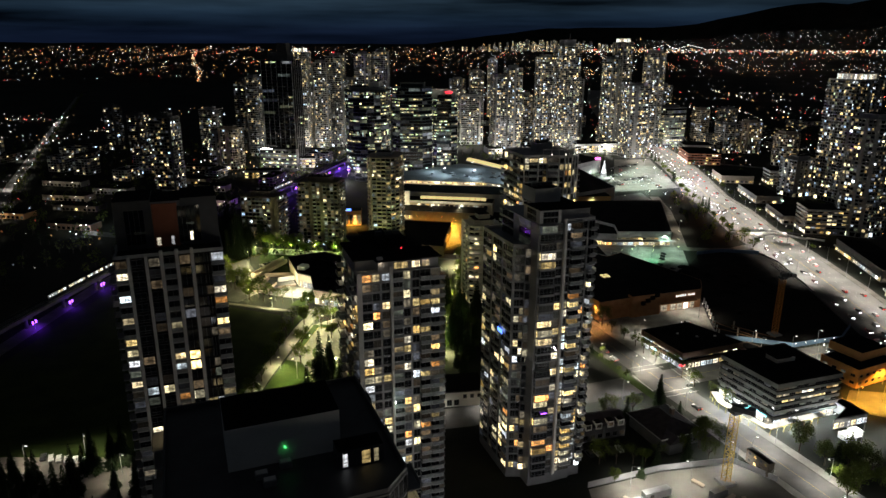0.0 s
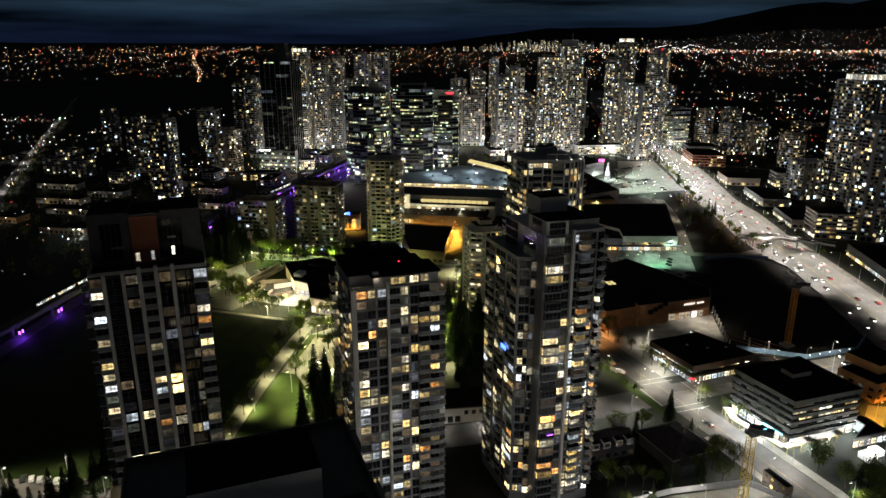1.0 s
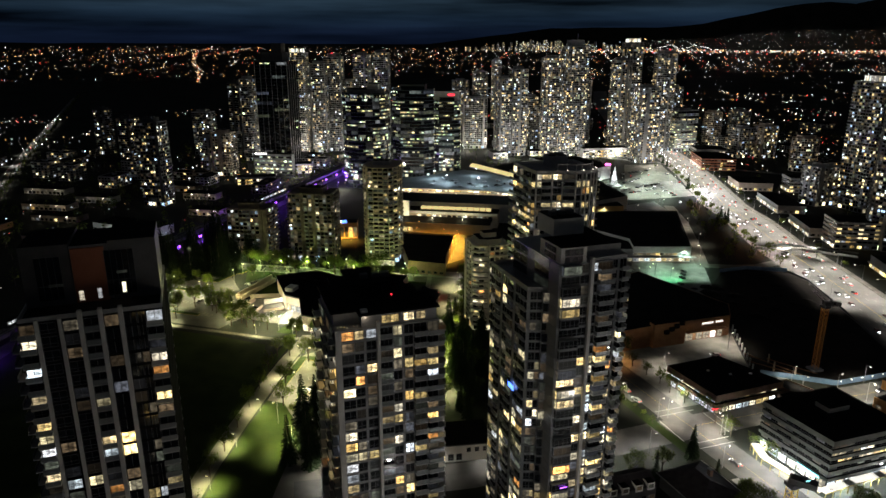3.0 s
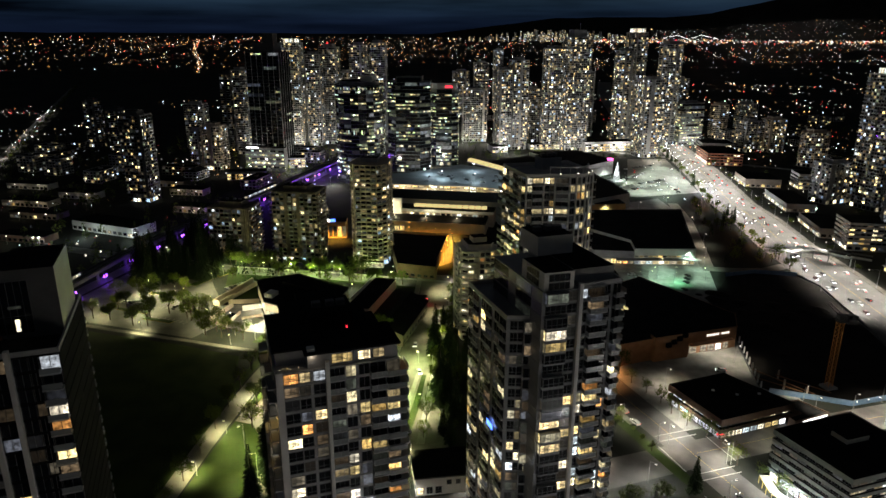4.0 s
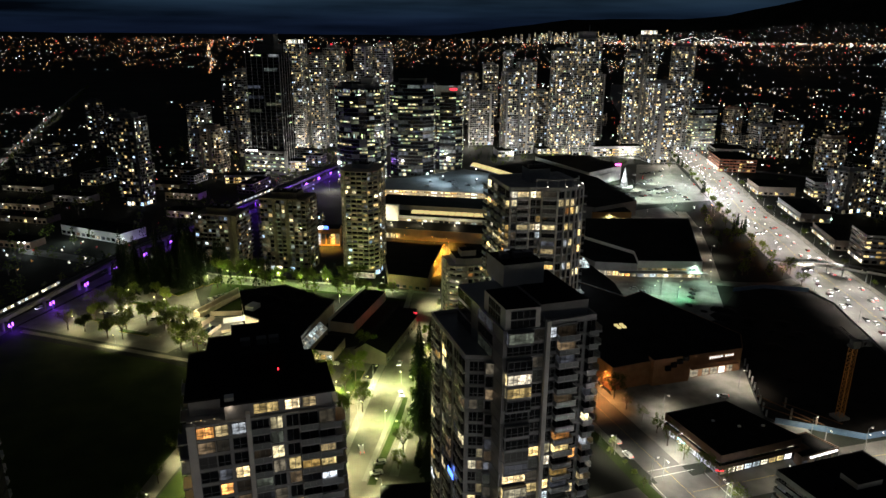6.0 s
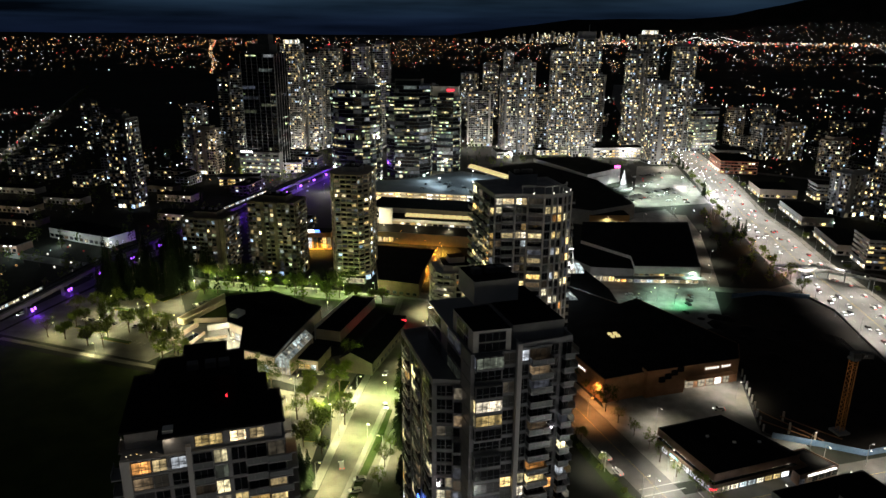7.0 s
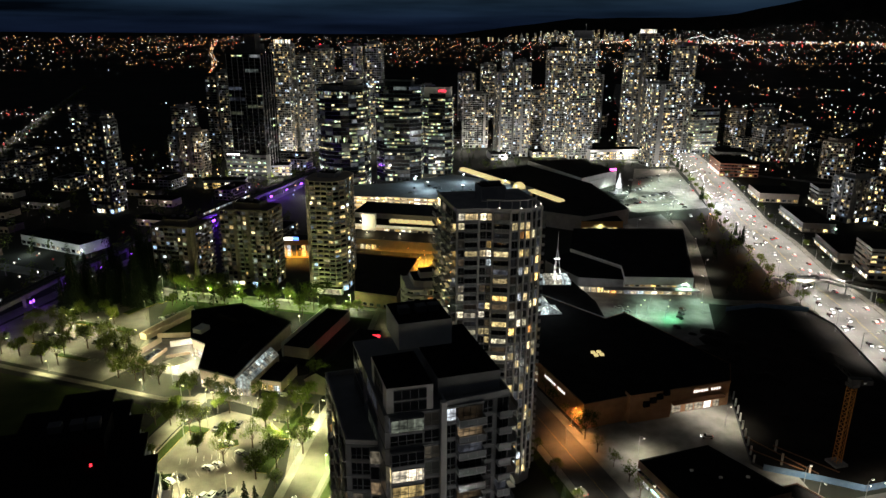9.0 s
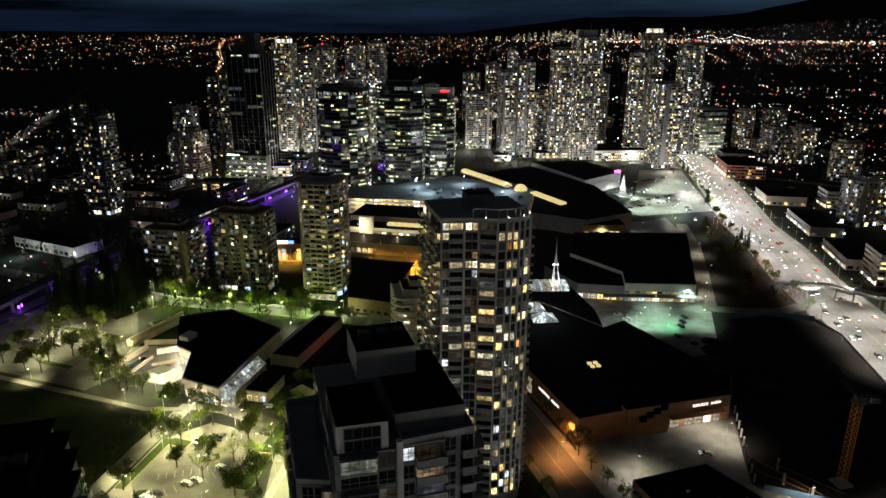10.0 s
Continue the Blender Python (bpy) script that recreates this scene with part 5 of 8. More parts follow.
A_POLY = [(162, 176), (179, 180), (176, 192), (171.4, 190.6), (172.4, 184.4)]
part("wall", Geo().prism(A_POLY, 0, 4.2, "concrete", "roofing"), annex)
parapet(annex, A_POLY, 4.2, 0.4, "cladding")
_, a, n, ln = list(edges_of(A_POLY))[0]
windows_row(annex, a, n, ln, 0.4, 2.8, 2.8, 0.5, ["room_cool", "room_cool", "glass"], 66, "shop_window")
for x, y, r in ((163.5, 169.5, 2.2), (168.5, 172.0, 1.9)):
    tent = thing("party_tent", x, y, 0, 14, "small white tent lit from within", "tent", "white tents")
    part("wall", Geo().box(-r, -r, 0, r, r, 2.2, "tent_cloth"), tent)
    gg = Geo()
    gg.faces([(-r - 0.2, -r - 0.2, 2.2), (r + 0.2, -r - 0.2, 2.2), (r + 0.2, r + 0.2, 2.2), (-r - 0.2, r + 0.2, 2.2), (0, 0, 3.7)], [(0, 1, 4), (1, 2, 4), (2, 3, 4), (3, 0, 4)], "tent_cloth")
    part("roof", gg, tent)

# ochre stucco house lit orange
ochre = thing("stucco_building", 203, 221, 0, 20, "ochre stucco building in orange light", "building")
part("wall", Geo().box(-14, -10, 0, 12, 8, 8.5, "stucco", "roofing"), ochre)
part("upper_block", Geo().box(-4, -4, 8.5, 14, 12, 12.5, "stucco", "roofing"), ochre)
part("parapet", Geo().box(-14.2, -10.2, 8.2, 12.2, -9.8, 9.0, "stucco").box(-14.2, -9.8, 8.2, -13.8, 8, 9.0, "stucco"), ochre)
for k in range(2):
    windows_row(ochre, (-14, -10), (0, -1), 26, 1.6 + 3.4 * k, 2.9 + 3.4 * k, 4.3, 2.4, ["glass", "glass", "room_dim"], 81 + k)
    windows_row(ochre, (-14, 8), (-1, 0), 18, 1.6 + 3.4 * k, 2.9 + 3.4 * k, 4.3, 2.4, ["glass", "room_dim"], 83 + k)
patch([(176, 190), (200, 178), (214, 200), (190, 206)], 0.016, "asphalt", "car_park", "asphalt yard in orange light", "car park")

# white-walled hall at the foot of the towers
hall = thing("low_hall", 18.5, 213, 0, 4, "low white-walled hall with dark flat roof", "building")
part("wall", Geo().box(-9.5, -7.5, 0, 9.5, 7.5, 6.6, "white_wall", "roofing"), hall)
part("roof_edge", Geo().box(-10, -8, 6.6, 10, 8, 7.1, "cladding", "roofing"), hall)
windows_row(hall, (-9.5, -7.5), (0, -1), 9, 0.6, 3.2, 2.6, 0.9, ["room_cool", "room", "glass"], 85)
windows_row(hall, (0, -7.5), (0, -1), 9, 3.6, 5.4, 3.0, 1.4, ["glass", "room_dim"], 86)

# terraced houses and a big dark house
for x, y, yaw in ((55.6, 178.4, 12), (64.8, 180.4, 12), (74.0, 182.4, 12)):
    h = thing("town_house", x, y, 0, yaw, "dark town house with white framed dormers", "house", "town houses")
    part("wall", Geo().box(-4.5, -5, 0, 4.5, 5, 6.0, "cladding", "roofing"), h)
    gg = Geo()
    gg.faces([(-4.8, -5.3, 6), (4.8, -5.3, 6), (4.8, 5.3, 6), (-4.8, 5.3, 6), (-4.8, 0, 8.6), (4.8, 0, 8.6)], [(0, 1, 5, 4), (2, 3, 4, 5), (1, 2, 5), (3, 0, 4)], "shingle")
    part("roof", gg, h)
    for dx in (-2.2, 2.2):
        part("dormer", Geo().box(dx - 1.3, -5.4, 5.0, dx + 1.3, -2.5, 7.6, "white_wall", "roofing"), h)
        f = part("window", frame_mesh(1.8, 1.4), h, m=pose(dx - 0.9, -5.42, 5.7))
        part("pane", pane_mesh(1.8, 1.4, "room_dim"), f)
    windows_row(h, (-4.5, -5), (0, -1), 9, 1.0, 2.8, 3.0, 1.2, ["room_dim", "glass", "glass"], int(x))
big = thing("house", 94.6, 178.6, 0, 17, "large dark house with hipped shingle roof among trees", "house")
part("wall", Geo().box(-8.6, -9.6, 0, 8.6, 9.6, 5.4, "cladding"), big)
gg = Geo()
gg.faces([(-9.6, -10.6, 5.4), (9.6, -10.6, 5.4), (9.6, 10.6, 5.4), (-9.6, 10.6, 5.4), (0, -3.5, 9.4), (0, 3.5, 9.4)], [(0, 1, 4), (1, 2, 5, 4), (2, 3, 5), (3, 0, 4, 5)], "shingle")
part("roof", gg, big)
part("eave", Geo().box(-9.7, -10.7, 5.2, 9.7, -10.5, 5.5, "white_wall").box(9.5, -10.5, 5.2, 9.7, 10.7, 5.5, "concrete").box(-9.7, -10.5, 5.2, -9.5, 10.7, 5.5, "concrete"), big)
gg = Geo()
gg.faces([(-8.0, -13.4, 4.6), (-1.2, -13.4, 4.6), (-1.2, -8.0, 4.6), (-8.0, -8.0, 4.6), (-4.6, -13.4, 7.0), (-4.6, -6.6, 7.0)], [(0, 1, 4), (1, 2, 5, 4), (3, 0, 4, 5)], "shingle")
part("porch_roof", gg, big)
part("porch", Geo().box(-7.6, -12.8, 0, -1.6, -9.6, 4.6, "cladding"), big)
part("chimney", Geo().box(2.4, -1.0, 6.5, 3.6, 0.4, 10.6, "dark_brick").box(2.3, -1.1, 10.6, 3.7, 0.5, 10.8, "concrete"), big)
windows_row(big, (-1.2, -9.6), (0, -1), 9.6, 1.0, 2.6, 3.0, 1.4, ["glass", "room_dim", "glass"], 91)

# building site: pad, trailers, hoarding, cranes, pit
patch([(56, 140), (84, 148), (112, 152), (118, 140), (104, 118), (60, 120)], 0.018, "paving", "site_pad", "bright floodlit building-site ground", "ground")
site_wall = thing("site_hoarding", 0, 0, 0, 0, "grey site hoarding round the building site", "fence")
for (x0, y0), (x1, y1) in zip([(56, 148), (84, 155.5), (99, 157), (112, 158)], [(84, 155.5), (99, 157), (112, 158), (122, 146)]):
    ln = math.hypot(x1 - x0, y1 - y0)
    part("panel", Geo().box(0, -0.1, 0, ln, 0.1, 2.2, "concrete"), site_wall, m=pose(x0, y0, 0, 0, 0, math.degrees(math.atan2(y1 - y0, x1 - x0))))
for x, y, yaw in ((77, 141, 15), (66, 136, 10)):
    tr = thing("site_trailer", x, y, 0, yaw, "grey site trailer with flat roof", "trailer", "site trailers")
    part("body", Geo().box(-5, -1.3, 0.5, 5, 1.3, 3.2, "pale", "steel"), tr)
    part("base", Geo().box(-4.6, -1.1, 0, 4.6, 1.1, 0.5, "black_metal"), tr)
    f = part("window", frame_mesh(1.4, 1.0), tr, m=pose(-3.2, -1.3, 1.5))
    part("pane", pane_mesh(1.4, 1.0, "room_dim"), f)

cabin = thing("site_cabin", 119.6, 153.6, 0, -76, "stacked dark site cabins with lit windows", "trailer")
for z in (0.3, 3.0):
    body = part("cabin", Geo().box(-5.2, -1.3, z, 5.2, 1.3, z + 2.6, "brown", "roofing"), cabin)
    for dx in (-4.2, -1.6, 1.0, 3.2):
        f = part("window", frame_mesh(1.3, 1.1), body, m=pose(dx, -1.3, z + 0.9))
        part("pane", pane_mesh(1.3, 1.1, "room" if dx in (-1.6, 3.2) else "room_dim"), f)
part("stair", Geo().bar((5.4, -1.0, 0), (5.4, 1.0, 3.2), 0.12, "steel").bar((6.0, -1.0, 0), (6.0, 1.0, 3.2), 0.12, "steel"), cabin)

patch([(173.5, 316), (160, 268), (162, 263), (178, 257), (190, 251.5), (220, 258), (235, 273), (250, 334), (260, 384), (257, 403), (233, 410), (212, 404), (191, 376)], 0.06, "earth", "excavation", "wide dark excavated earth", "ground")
rng = random.Random(5)
g = Geo()
for i in range(26):
    x, y, r = rng.uniform(178, 240), rng.uniform(280, 385), rng.uniform(2, 7)
    k = 7
    ring_p = [(x + r * math.cos(6.283 * j / k) * rng.uniform(0.8, 1.2), y + r * math.sin(6.283 * j / k) * rng.uniform(0.8, 1.2), 0.0) for j in range(k)]
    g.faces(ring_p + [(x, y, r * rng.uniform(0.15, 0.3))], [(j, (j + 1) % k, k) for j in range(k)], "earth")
tagged(new("earth_heaps", g.mesh("earth_heaps")), "low heaps of dark dug earth", "earth", "", "stuff")
hoard = thing("site_fence", 0, 0, 0, 0, "blue hoarding with small lamps round the excavation", "fence")
LINE = [(173.5, 316), (164, 284), (159, 266), (161.5, 262.5), (178, 255.6), (190, 250), (220, 256.5), (235.5, 271.5), (250.5, 334), (260.5, 384), (257.5, 404), (233, 411), (212, 406)]
for k, ((x0, y0), (x1, y1)) in enumerate(zip(LINE, LINE[1:])):
    ln = math.hypot(x1 - x0, y1 - y0)
    m0 = pose(x0, y0, 0, 0, 0, math.degrees(math.atan2(y1 - y0, x1 - x0)))
    blue = k in (3, 4, 5, 6, 10, 11)
    p = part("panel", Geo().box(0, -0.1, 0, ln, 0.1, 2.4 if blue else 1.1, "hoarding" if blue else "cladding"), hoard, m=m0)
    for s in np.arange(2, ln, 6.0) if k == 5 else ():
        part("lamp", Geo().box(s - 0.2, -0.35, 1.7, s + 0.2, -0.1, 2.0, "white_glow"), p)
for i in range(9):
    x, y = 172.8 - i * 1.62, 311 - i * 5.6
    part("post", Geo().bar((x, y, 0), (x, y, 3.6), 0.35, "white_wall", 6), hoard, "pale shoring post")
strut = thing("shoring_struts", 166, 270, 0, 0, "rusty steel shoring struts between pale posts", "beam")
for x0, y0, x1, y1 in ((-3.0, 10.0, 12.4, -12.6), (-5.2, 2.0, 8.4, -10.4), (4.6, 4.0, 20.0, -12.0)):
    part("strut", Geo().bar((x0, y0, 2.2), (x1, y1, 1.8), 0.22, "rust", 5), strut)
for x0, y0 in ((5.6, 3.6), (3.6, -4.6), (9.6, -11.6)):
    part("post", Geo().bar((x0, y0, 0), (x0, y0, 4.6), 0.4, "beige", 6), strut)


def tower_crane(x, y, mast_h, paint, label, jib, jib_yaw, cab_glow="blue_glow", luff=40):
    c = thing("tower_crane", x, y, 0, 12, label, "crane")
    r, g = 1.05, Geo()
    for sx, sy in ((-r, -r), (r, -r), (r, r), (-r, r)):
        g.bar((sx, sy, 0), (sx, sy, mast_h), 0.16, paint)
    z = 0.0
    while z < mast_h - 2.0:
        cs = [(-r, -r), (r, -r), (r, r), (-r, r)]
        for k in range(4):
            p, q = cs[k], cs[(k + 1) % 4]
            g.bar((*p, z), (*q, z + 2.0), 0.09, paint)
            g.bar((*p, z + 2.0), (*q, z + 2.0), 0.08, paint)
        z += 2.0
    part("mast", g, c)
    part("base", Geo().box(-2.6, -2.6, 0, 2.6, 2.6, 0.9, "concrete"), c)
    part("slewing_ring", Geo().box(-1.6, -1.6, mast_h, 1.6, 1.6, mast_h + 1.2, "black_metal"), c)
    cab = part("cab", Geo().box(1.2, -2.6, mast_h + 1.2, 3.0, -0.6, mast_h + 3.4, "black_metal"), c)
    part("cab_window", Geo().box(1.4, -2.75, mast_h + 1.7, 2.8, -2.6, mast_h + 3.1, cab_glow), cab)
    part("machine_deck", Geo().box(-6.0, -1.4, mast_h + 1.2, 1.2, 1.4, mast_h + 3.0, "black_metal"), c, m=pose(0, 0, 0, 0, 0, jib_yaw))
    a, reach = radians(luff), 2 * int(jib / 2)
    f = lambda d, w, h: (d * math.cos(a) - h * math.sin(a), w, mast_h + 2.0 + d * math.sin(a) + h * math.cos(a))
    boom = part("jib", Geo().bar(f(1.0, -0.6, 0), f(1.0 + reach, -0.6, 0), 0.09, "black_metal"), c, m=pose(0, 0, 0, 0, 0, jib_yaw))
    for w, h in ((0.6, 0), (0, 1.1)):
        part("jib_chord", Geo().bar(f(1.0, w, h), f(1.0 + reach, w, h), 0.09, "black_metal"), boom)
    for k in range(reach // 2):
        for s in (-0.6, 0.6):
            part("lacing_bar", Geo().bar(f(1.0 + 2 * k, s, 0), f(3.0 + 2 * k, 0, 1.1), 0.05, "black_metal"), boom)
    return c


tower_crane(189.6, 265.4, 31, "crane_orange", "orange lattice tower crane beside the excavation", 8, 160, "glass")
tower_crane(104, 147, 27, "crane_yellow", "yellow lattice tower crane on the lit building site", 12, 130, "cyan_glow", 62)

# covered footbridge over the avenue
fb = thing("footbridge", 0, 0, 0, 0, "curved footbridge with pale roof over the avenue", "bridge")
pts = [(256, 442.5), (262, 438), (270, 435.5), (280, 438.5), (288, 437.5), (294, 430), (303, 420), (312, 412)]
for (x0, y0), (x1, y1), k in zip(pts, pts[1:], range(9)):
    ln = math.hypot(x1 - x0, y1 - y0)
    m0 = pose(x0, y0, 5.2 + 0.9 * math.sin(k * 1.3), 0, 0, math.degrees(math.atan2(y1 - y0, x1 - x0)))
    part("deck", Geo().box(0, -1.8, 0, ln, 1.8, 0.5, "concrete"), fb, m=m0)
    part("roof_sheet", Geo().box(0, -2.2, 3.0, ln, 2.2, 3.2, "black_metal"), fb, m=m0)
    part("side_panel", Geo().box(0, -1.85, 0.5, ln, -1.7, 1.7, "white_wall"), fb, m=m0)
    part("column", Geo().bar((0.5, 0, -6.5), (0.5, 0, 0), 0.4, "concrete", 8), fb, m=m0)

front_light = bpy.data.lights.new("front_light", "POINT")
front_light.energy, front_light.color, front_light.shadow_soft_size = LAMP * 0.22, (0.93, 1.0, 0.98), 0.3
for x, y in ((145, 177.4), (156, 180), (167, 182.6), (134.5, 187), (131.8, 195), (129.8, 203), (178, 152), (196, 148), (212, 152)):
    fl = thing("canopy_lamp", x, y, 3.0, 0, "bright white lamp under the shop canopy", "lamp", "canopy lamps")
    part("housing", Geo().box(-0.5, -0.12, 0.1, 0.5, 0.12, 0.22, "steel"), fl)
    part("tube", Geo().box(-0.45, -0.08, 0.0, 0.45, 0.08, 0.1, "white_glow"), fl)
    ob = new("light", front_light)
    ob.parent, ob.location = fl, (0, 0, -0.3)

kiosk = thing("kiosk", 17.5, 376, 0, -12, "small kiosk with a glowing red awning", "kiosk")
part("wall", Geo().box(-4, -3, 0, 4, 3, 3.0, "dark_brick", "roofing"), kiosk)
part("awning", Geo().prism([(-5, -6), (5, -6), (5, -3), (-5, -3)], 2.7, 3.3, "red_glow"), kiosk, "glowing red awning")
red_spill = bpy.data.lights.new("awning_light", "POINT")
red_spill.energy, red_spill.color, red_spill.shadow_soft_size = LAMP * 0.02, (1.0, 0.05, 0.06), 0.4
ob = new("light", red_spill)
ob.parent, ob.location = kiosk, (0, -7.0, 2.2)

# clutter of the building site
patch([(52, 90), (56, 147), (84, 154.5), (112, 157), (124, 146), (132, 116), (120, 92)], 0.02, "walk", "site_ground", "trampled pale ground of the building site", "ground")
rng = random.Random(61)
for _ in range(16):
    x, y = rng.uniform(60, 114), rng.uniform(118, 150)
    st = thing("timber_stack", x, y, 0.02, rng.uniform(0, 180), "stack of building timber on bearers", "stack", "building materials")
    for k in range(rng.randint(2, 4)):
        part("plank", Geo().box(-2.2, -0.7, 0.25 * k + 0.03, 2.2, 0.7, 0.25 * k + 0.22, rng.choice(("brown", "beige", "steel"))), st, m=pose(rng.uniform(-0.2, 0.2), 0, 0, 0, 0, rng.uniform(-4, 4)))
for x, y, yaw in ((98, 140, 20), (82, 132, 70)):
    ct = thing("site_container", x, y, 0.02, yaw, "dark steel site container with ribbed walls", "container", "site containers")
    part("body", Geo().box(-3, -1.2, 0, 3, 1.2, 2.6, "cladding", "steel"), ct)
    for k in range(10):
        part("rib", Geo().box(-2.9 + 0.62 * k, -1.26, 0.1, -2.75 + 0.62 * k, -1.2, 2.5, "cladding"), ct)

# projecting courses of brick on the store
for i in (0, 1, 7):
    _, a, n, ln = S_EDGES[i]
    for k in range(9):
        part("brick_course", Geo().slab_on(a, n, 0.05, ln - 0.05, 0.9 + 1.05 * k, 1.12 + 1.05 * k, 0.0, 0.07 if i != 1 else 0.05, "brick"), store)
_, a, n, ln = S_EDGES[1]
for k in range(10):
    part("brick_course", Geo().slab_on(a, n, 1.0, 19.5, 0.9 + 1.05 * k, 1.12 + 1.05 * k, 2.2, 2.27, "brick"), store)

# ---------------------------------------------------------------- civic centre
civic = thing("civic_centre", 0, 0, 0, 0, "low civic building with black roofs and brightly lit entrance", "building")
C_MAIN = [(-76, 392), (-66, 359), (-57, 352), (-53, 328), (-36.5, 319.5), (-31, 346), (-23, 376), (-32, 383), (-53, 401)]
part("main_hall", Geo().prism(C_MAIN, 0, 8.6, "beige", "roofing"), civic)
part("roof_edge", Geo().prism(inside_out(C_MAIN, 0.6), 8.6, 9.3, "black_metal", "roofing"), civic)
part("roof_box", Geo().prism([(-60, 382), (-42, 368), (-37, 380), (-52, 394)], 9.3, 11.6, "roofing"), civic)
part("roof_box", Geo().prism([(-50, 346), (-40, 341), (-37, 352), (-47, 358)], 9.3, 10.6, "roofing"), civic)
part("lantern", Geo().prism([(-67, 364), (-62.5, 362), (-60, 368), (-64.5, 370.5)], 9.3, 11.4, "white_wall"), civic, "bright white lantern wall")
for x0, y0, x1, y1, z1, mat in ((-98, 378, -83, 413, 3.2, "beige"), (-94.5, 376.5, -80, 408, 2.6, "beige"), (-98, 378, -94.5, 376.5, 3.2, "beige"), (-94, 353, -86.5, 374, 2.6, "beige"),
                                (-84.5, 347.5, -80.5, 364, 1.6, "beige"), (-94, 353, -84.5, 347.5, 1.6, "beige"), (-90, 379, -73, 379.5, 2.4, "beige"), (-80, 368, -70, 372, 3.0, "white_wall"),
                                (-78, 356, -68, 360, 1.4, "beige"), (-76, 348, -70, 352, 1.2, "white_wall")):
    ln = math.hypot(x1 - x0, y1 - y0)
    part("terrace_wall", Geo().box(0, -0.4, 0, ln, 0.4, z1, mat), civic, m=pose(x0, y0, 0, 0, 0, math.degrees(math.atan2(y1 - y0, x1 - x0))))
patch([(-90, 380), (-74, 380), (-76, 391), (-80, 406), (-84, 396)], 0.3, "grass", "lawn", "sunken green court beside the hall", "grass")
patch([(-90.5, 354), (-85.5, 366), (-80.5, 362), (-84, 349)], 0.17, "pool_water", "pool", "dark shallow pool on the terrace", "pool")
patch([(-95, 376), (-94, 353), (-84, 346), (-72, 340), (-58, 336), (-57, 352), (-66, 359), (-74, 379)], 0.13, "paving", "terrace", "pale paved terrace beside the pool", "pavement")
patch([(-67, 327), (-64, 335), (-56, 331), (-60, 324)], 0.14, "grass", "lawn", "small bright green lawn by the entrance", "grass")
part("porch", Geo().prism([(-75, 344), (-68, 340), (-64, 346), (-70, 350)], 3.4, 3.9, "white_wall"), civic)
for x, y in ((-74, 344.5), (-68, 341), (-70, 349)):
    part("porch_column", Geo().bar((x, y, 0), (x, y, 3.4), 0.3, "white_wall", 8), civic)
for k, (i, seed) in enumerate(((1, 201), (2, 202), (3, 205))):
    _, a, n, ln = list(edges_of(C_MAIN))[i]
    windows_row(civic, a, n, ln, 0.4, 4.0, 3.0, 0.5, ["room_cool", "room", "room_cool"], seed)
# the glass gallery with a pitched roof
gallery = thing("glass_gallery", -29.5, 332.5, 0, -15, "lit glass gallery with pitched glazed roof", "building")
part("wall", Geo().box(-3.6, -13, 0, 3.6, 13, 7.0, "beige"), gallery)
for k in range(10):
    for s in (-1, 1):
        for q0, q1 in ((0.0, 0.48), (0.52, 1.0)):
            y0, y1 = -13 + 2.6 * k + 0.12, -13 + 2.6 * (k + 1) - 0.12
            x0, x1 = s * 3.7 * (1 - q0), s * 3.7 * (1 - q1)
            v = [(x0, y0, 7 + 3.4 * q0), (x0, y1, 7 + 3.4 * q0), (x1, y1, 7 + 3.4 * q1), (x1, y0, 7 + 3.4 * q1)]
            gg = Geo()
            gg.faces(v, [(0, 1, 2, 3) if s > 0 else (3, 2, 1, 0)], "gallery_glass")
            part("roof_pane", gg, gallery)
for k in range(11):
    y = -13 + 2.6 * k
    part("rafter", Geo().bar((-3.75, y, 7.0), (0, y, 10.5), 0.10, "steel").bar((3.75, y, 7.0), (0, y, 10.5), 0.10, "steel"), gallery)
part("ridge", Geo().bar((0, -13.2, 10.5), (0, 13, 10.5), 0.15, "steel").bar((-3.7, -13.2, 7.0), (-3.7, 13, 7.0), 0.15, "steel").bar((3.7, -13.2, 7.0), (3.7, 13, 7.0), 0.15, "steel"), gallery)
gg = Geo()
gg.faces([(-3.6, -13.05, 0.3), (3.6, -13.05, 0.3), (3.6, -13.05, 7), (0, -13.05, 10.2), (-3.6, -13.05, 7)], [(0, 1, 2, 3, 4)], "gallery_glass")
part("gable_glass", gg, gallery, "bright glazed gable")
part("entrance", Geo().box(-3.2, -13.3, 0.1, 3.2, -13.1, 3.4, "shop"), gallery, "bright glass entrance doors")
for s in (-3.5, -1.8, 0, 1.8, 3.5):
    part("mullion", Geo().box(s - 0.1, -13.5, 0.1, s + 0.1, -13.06, 8.6 - abs(s) * 0.5, "steel"), gallery)
annex = thing("annex", -20.0, 331, 0, -15, "small annex with flat black roof", "building")
part("wall", Geo().box(-5, -8, 0, 4.5, 8, 5.0, "beige", "roofing"), annex)
part("roof_edge", Geo().box(-5.3, -8.3, 5.0, 4.8, 8.3, 5.4, "black_metal", "roofing"), annex)
windows_row(annex, (-5, -8), (0, -1), 9, 0.6, 3.0, 3.0, 0.6, ["room", "room_cool"], 203)
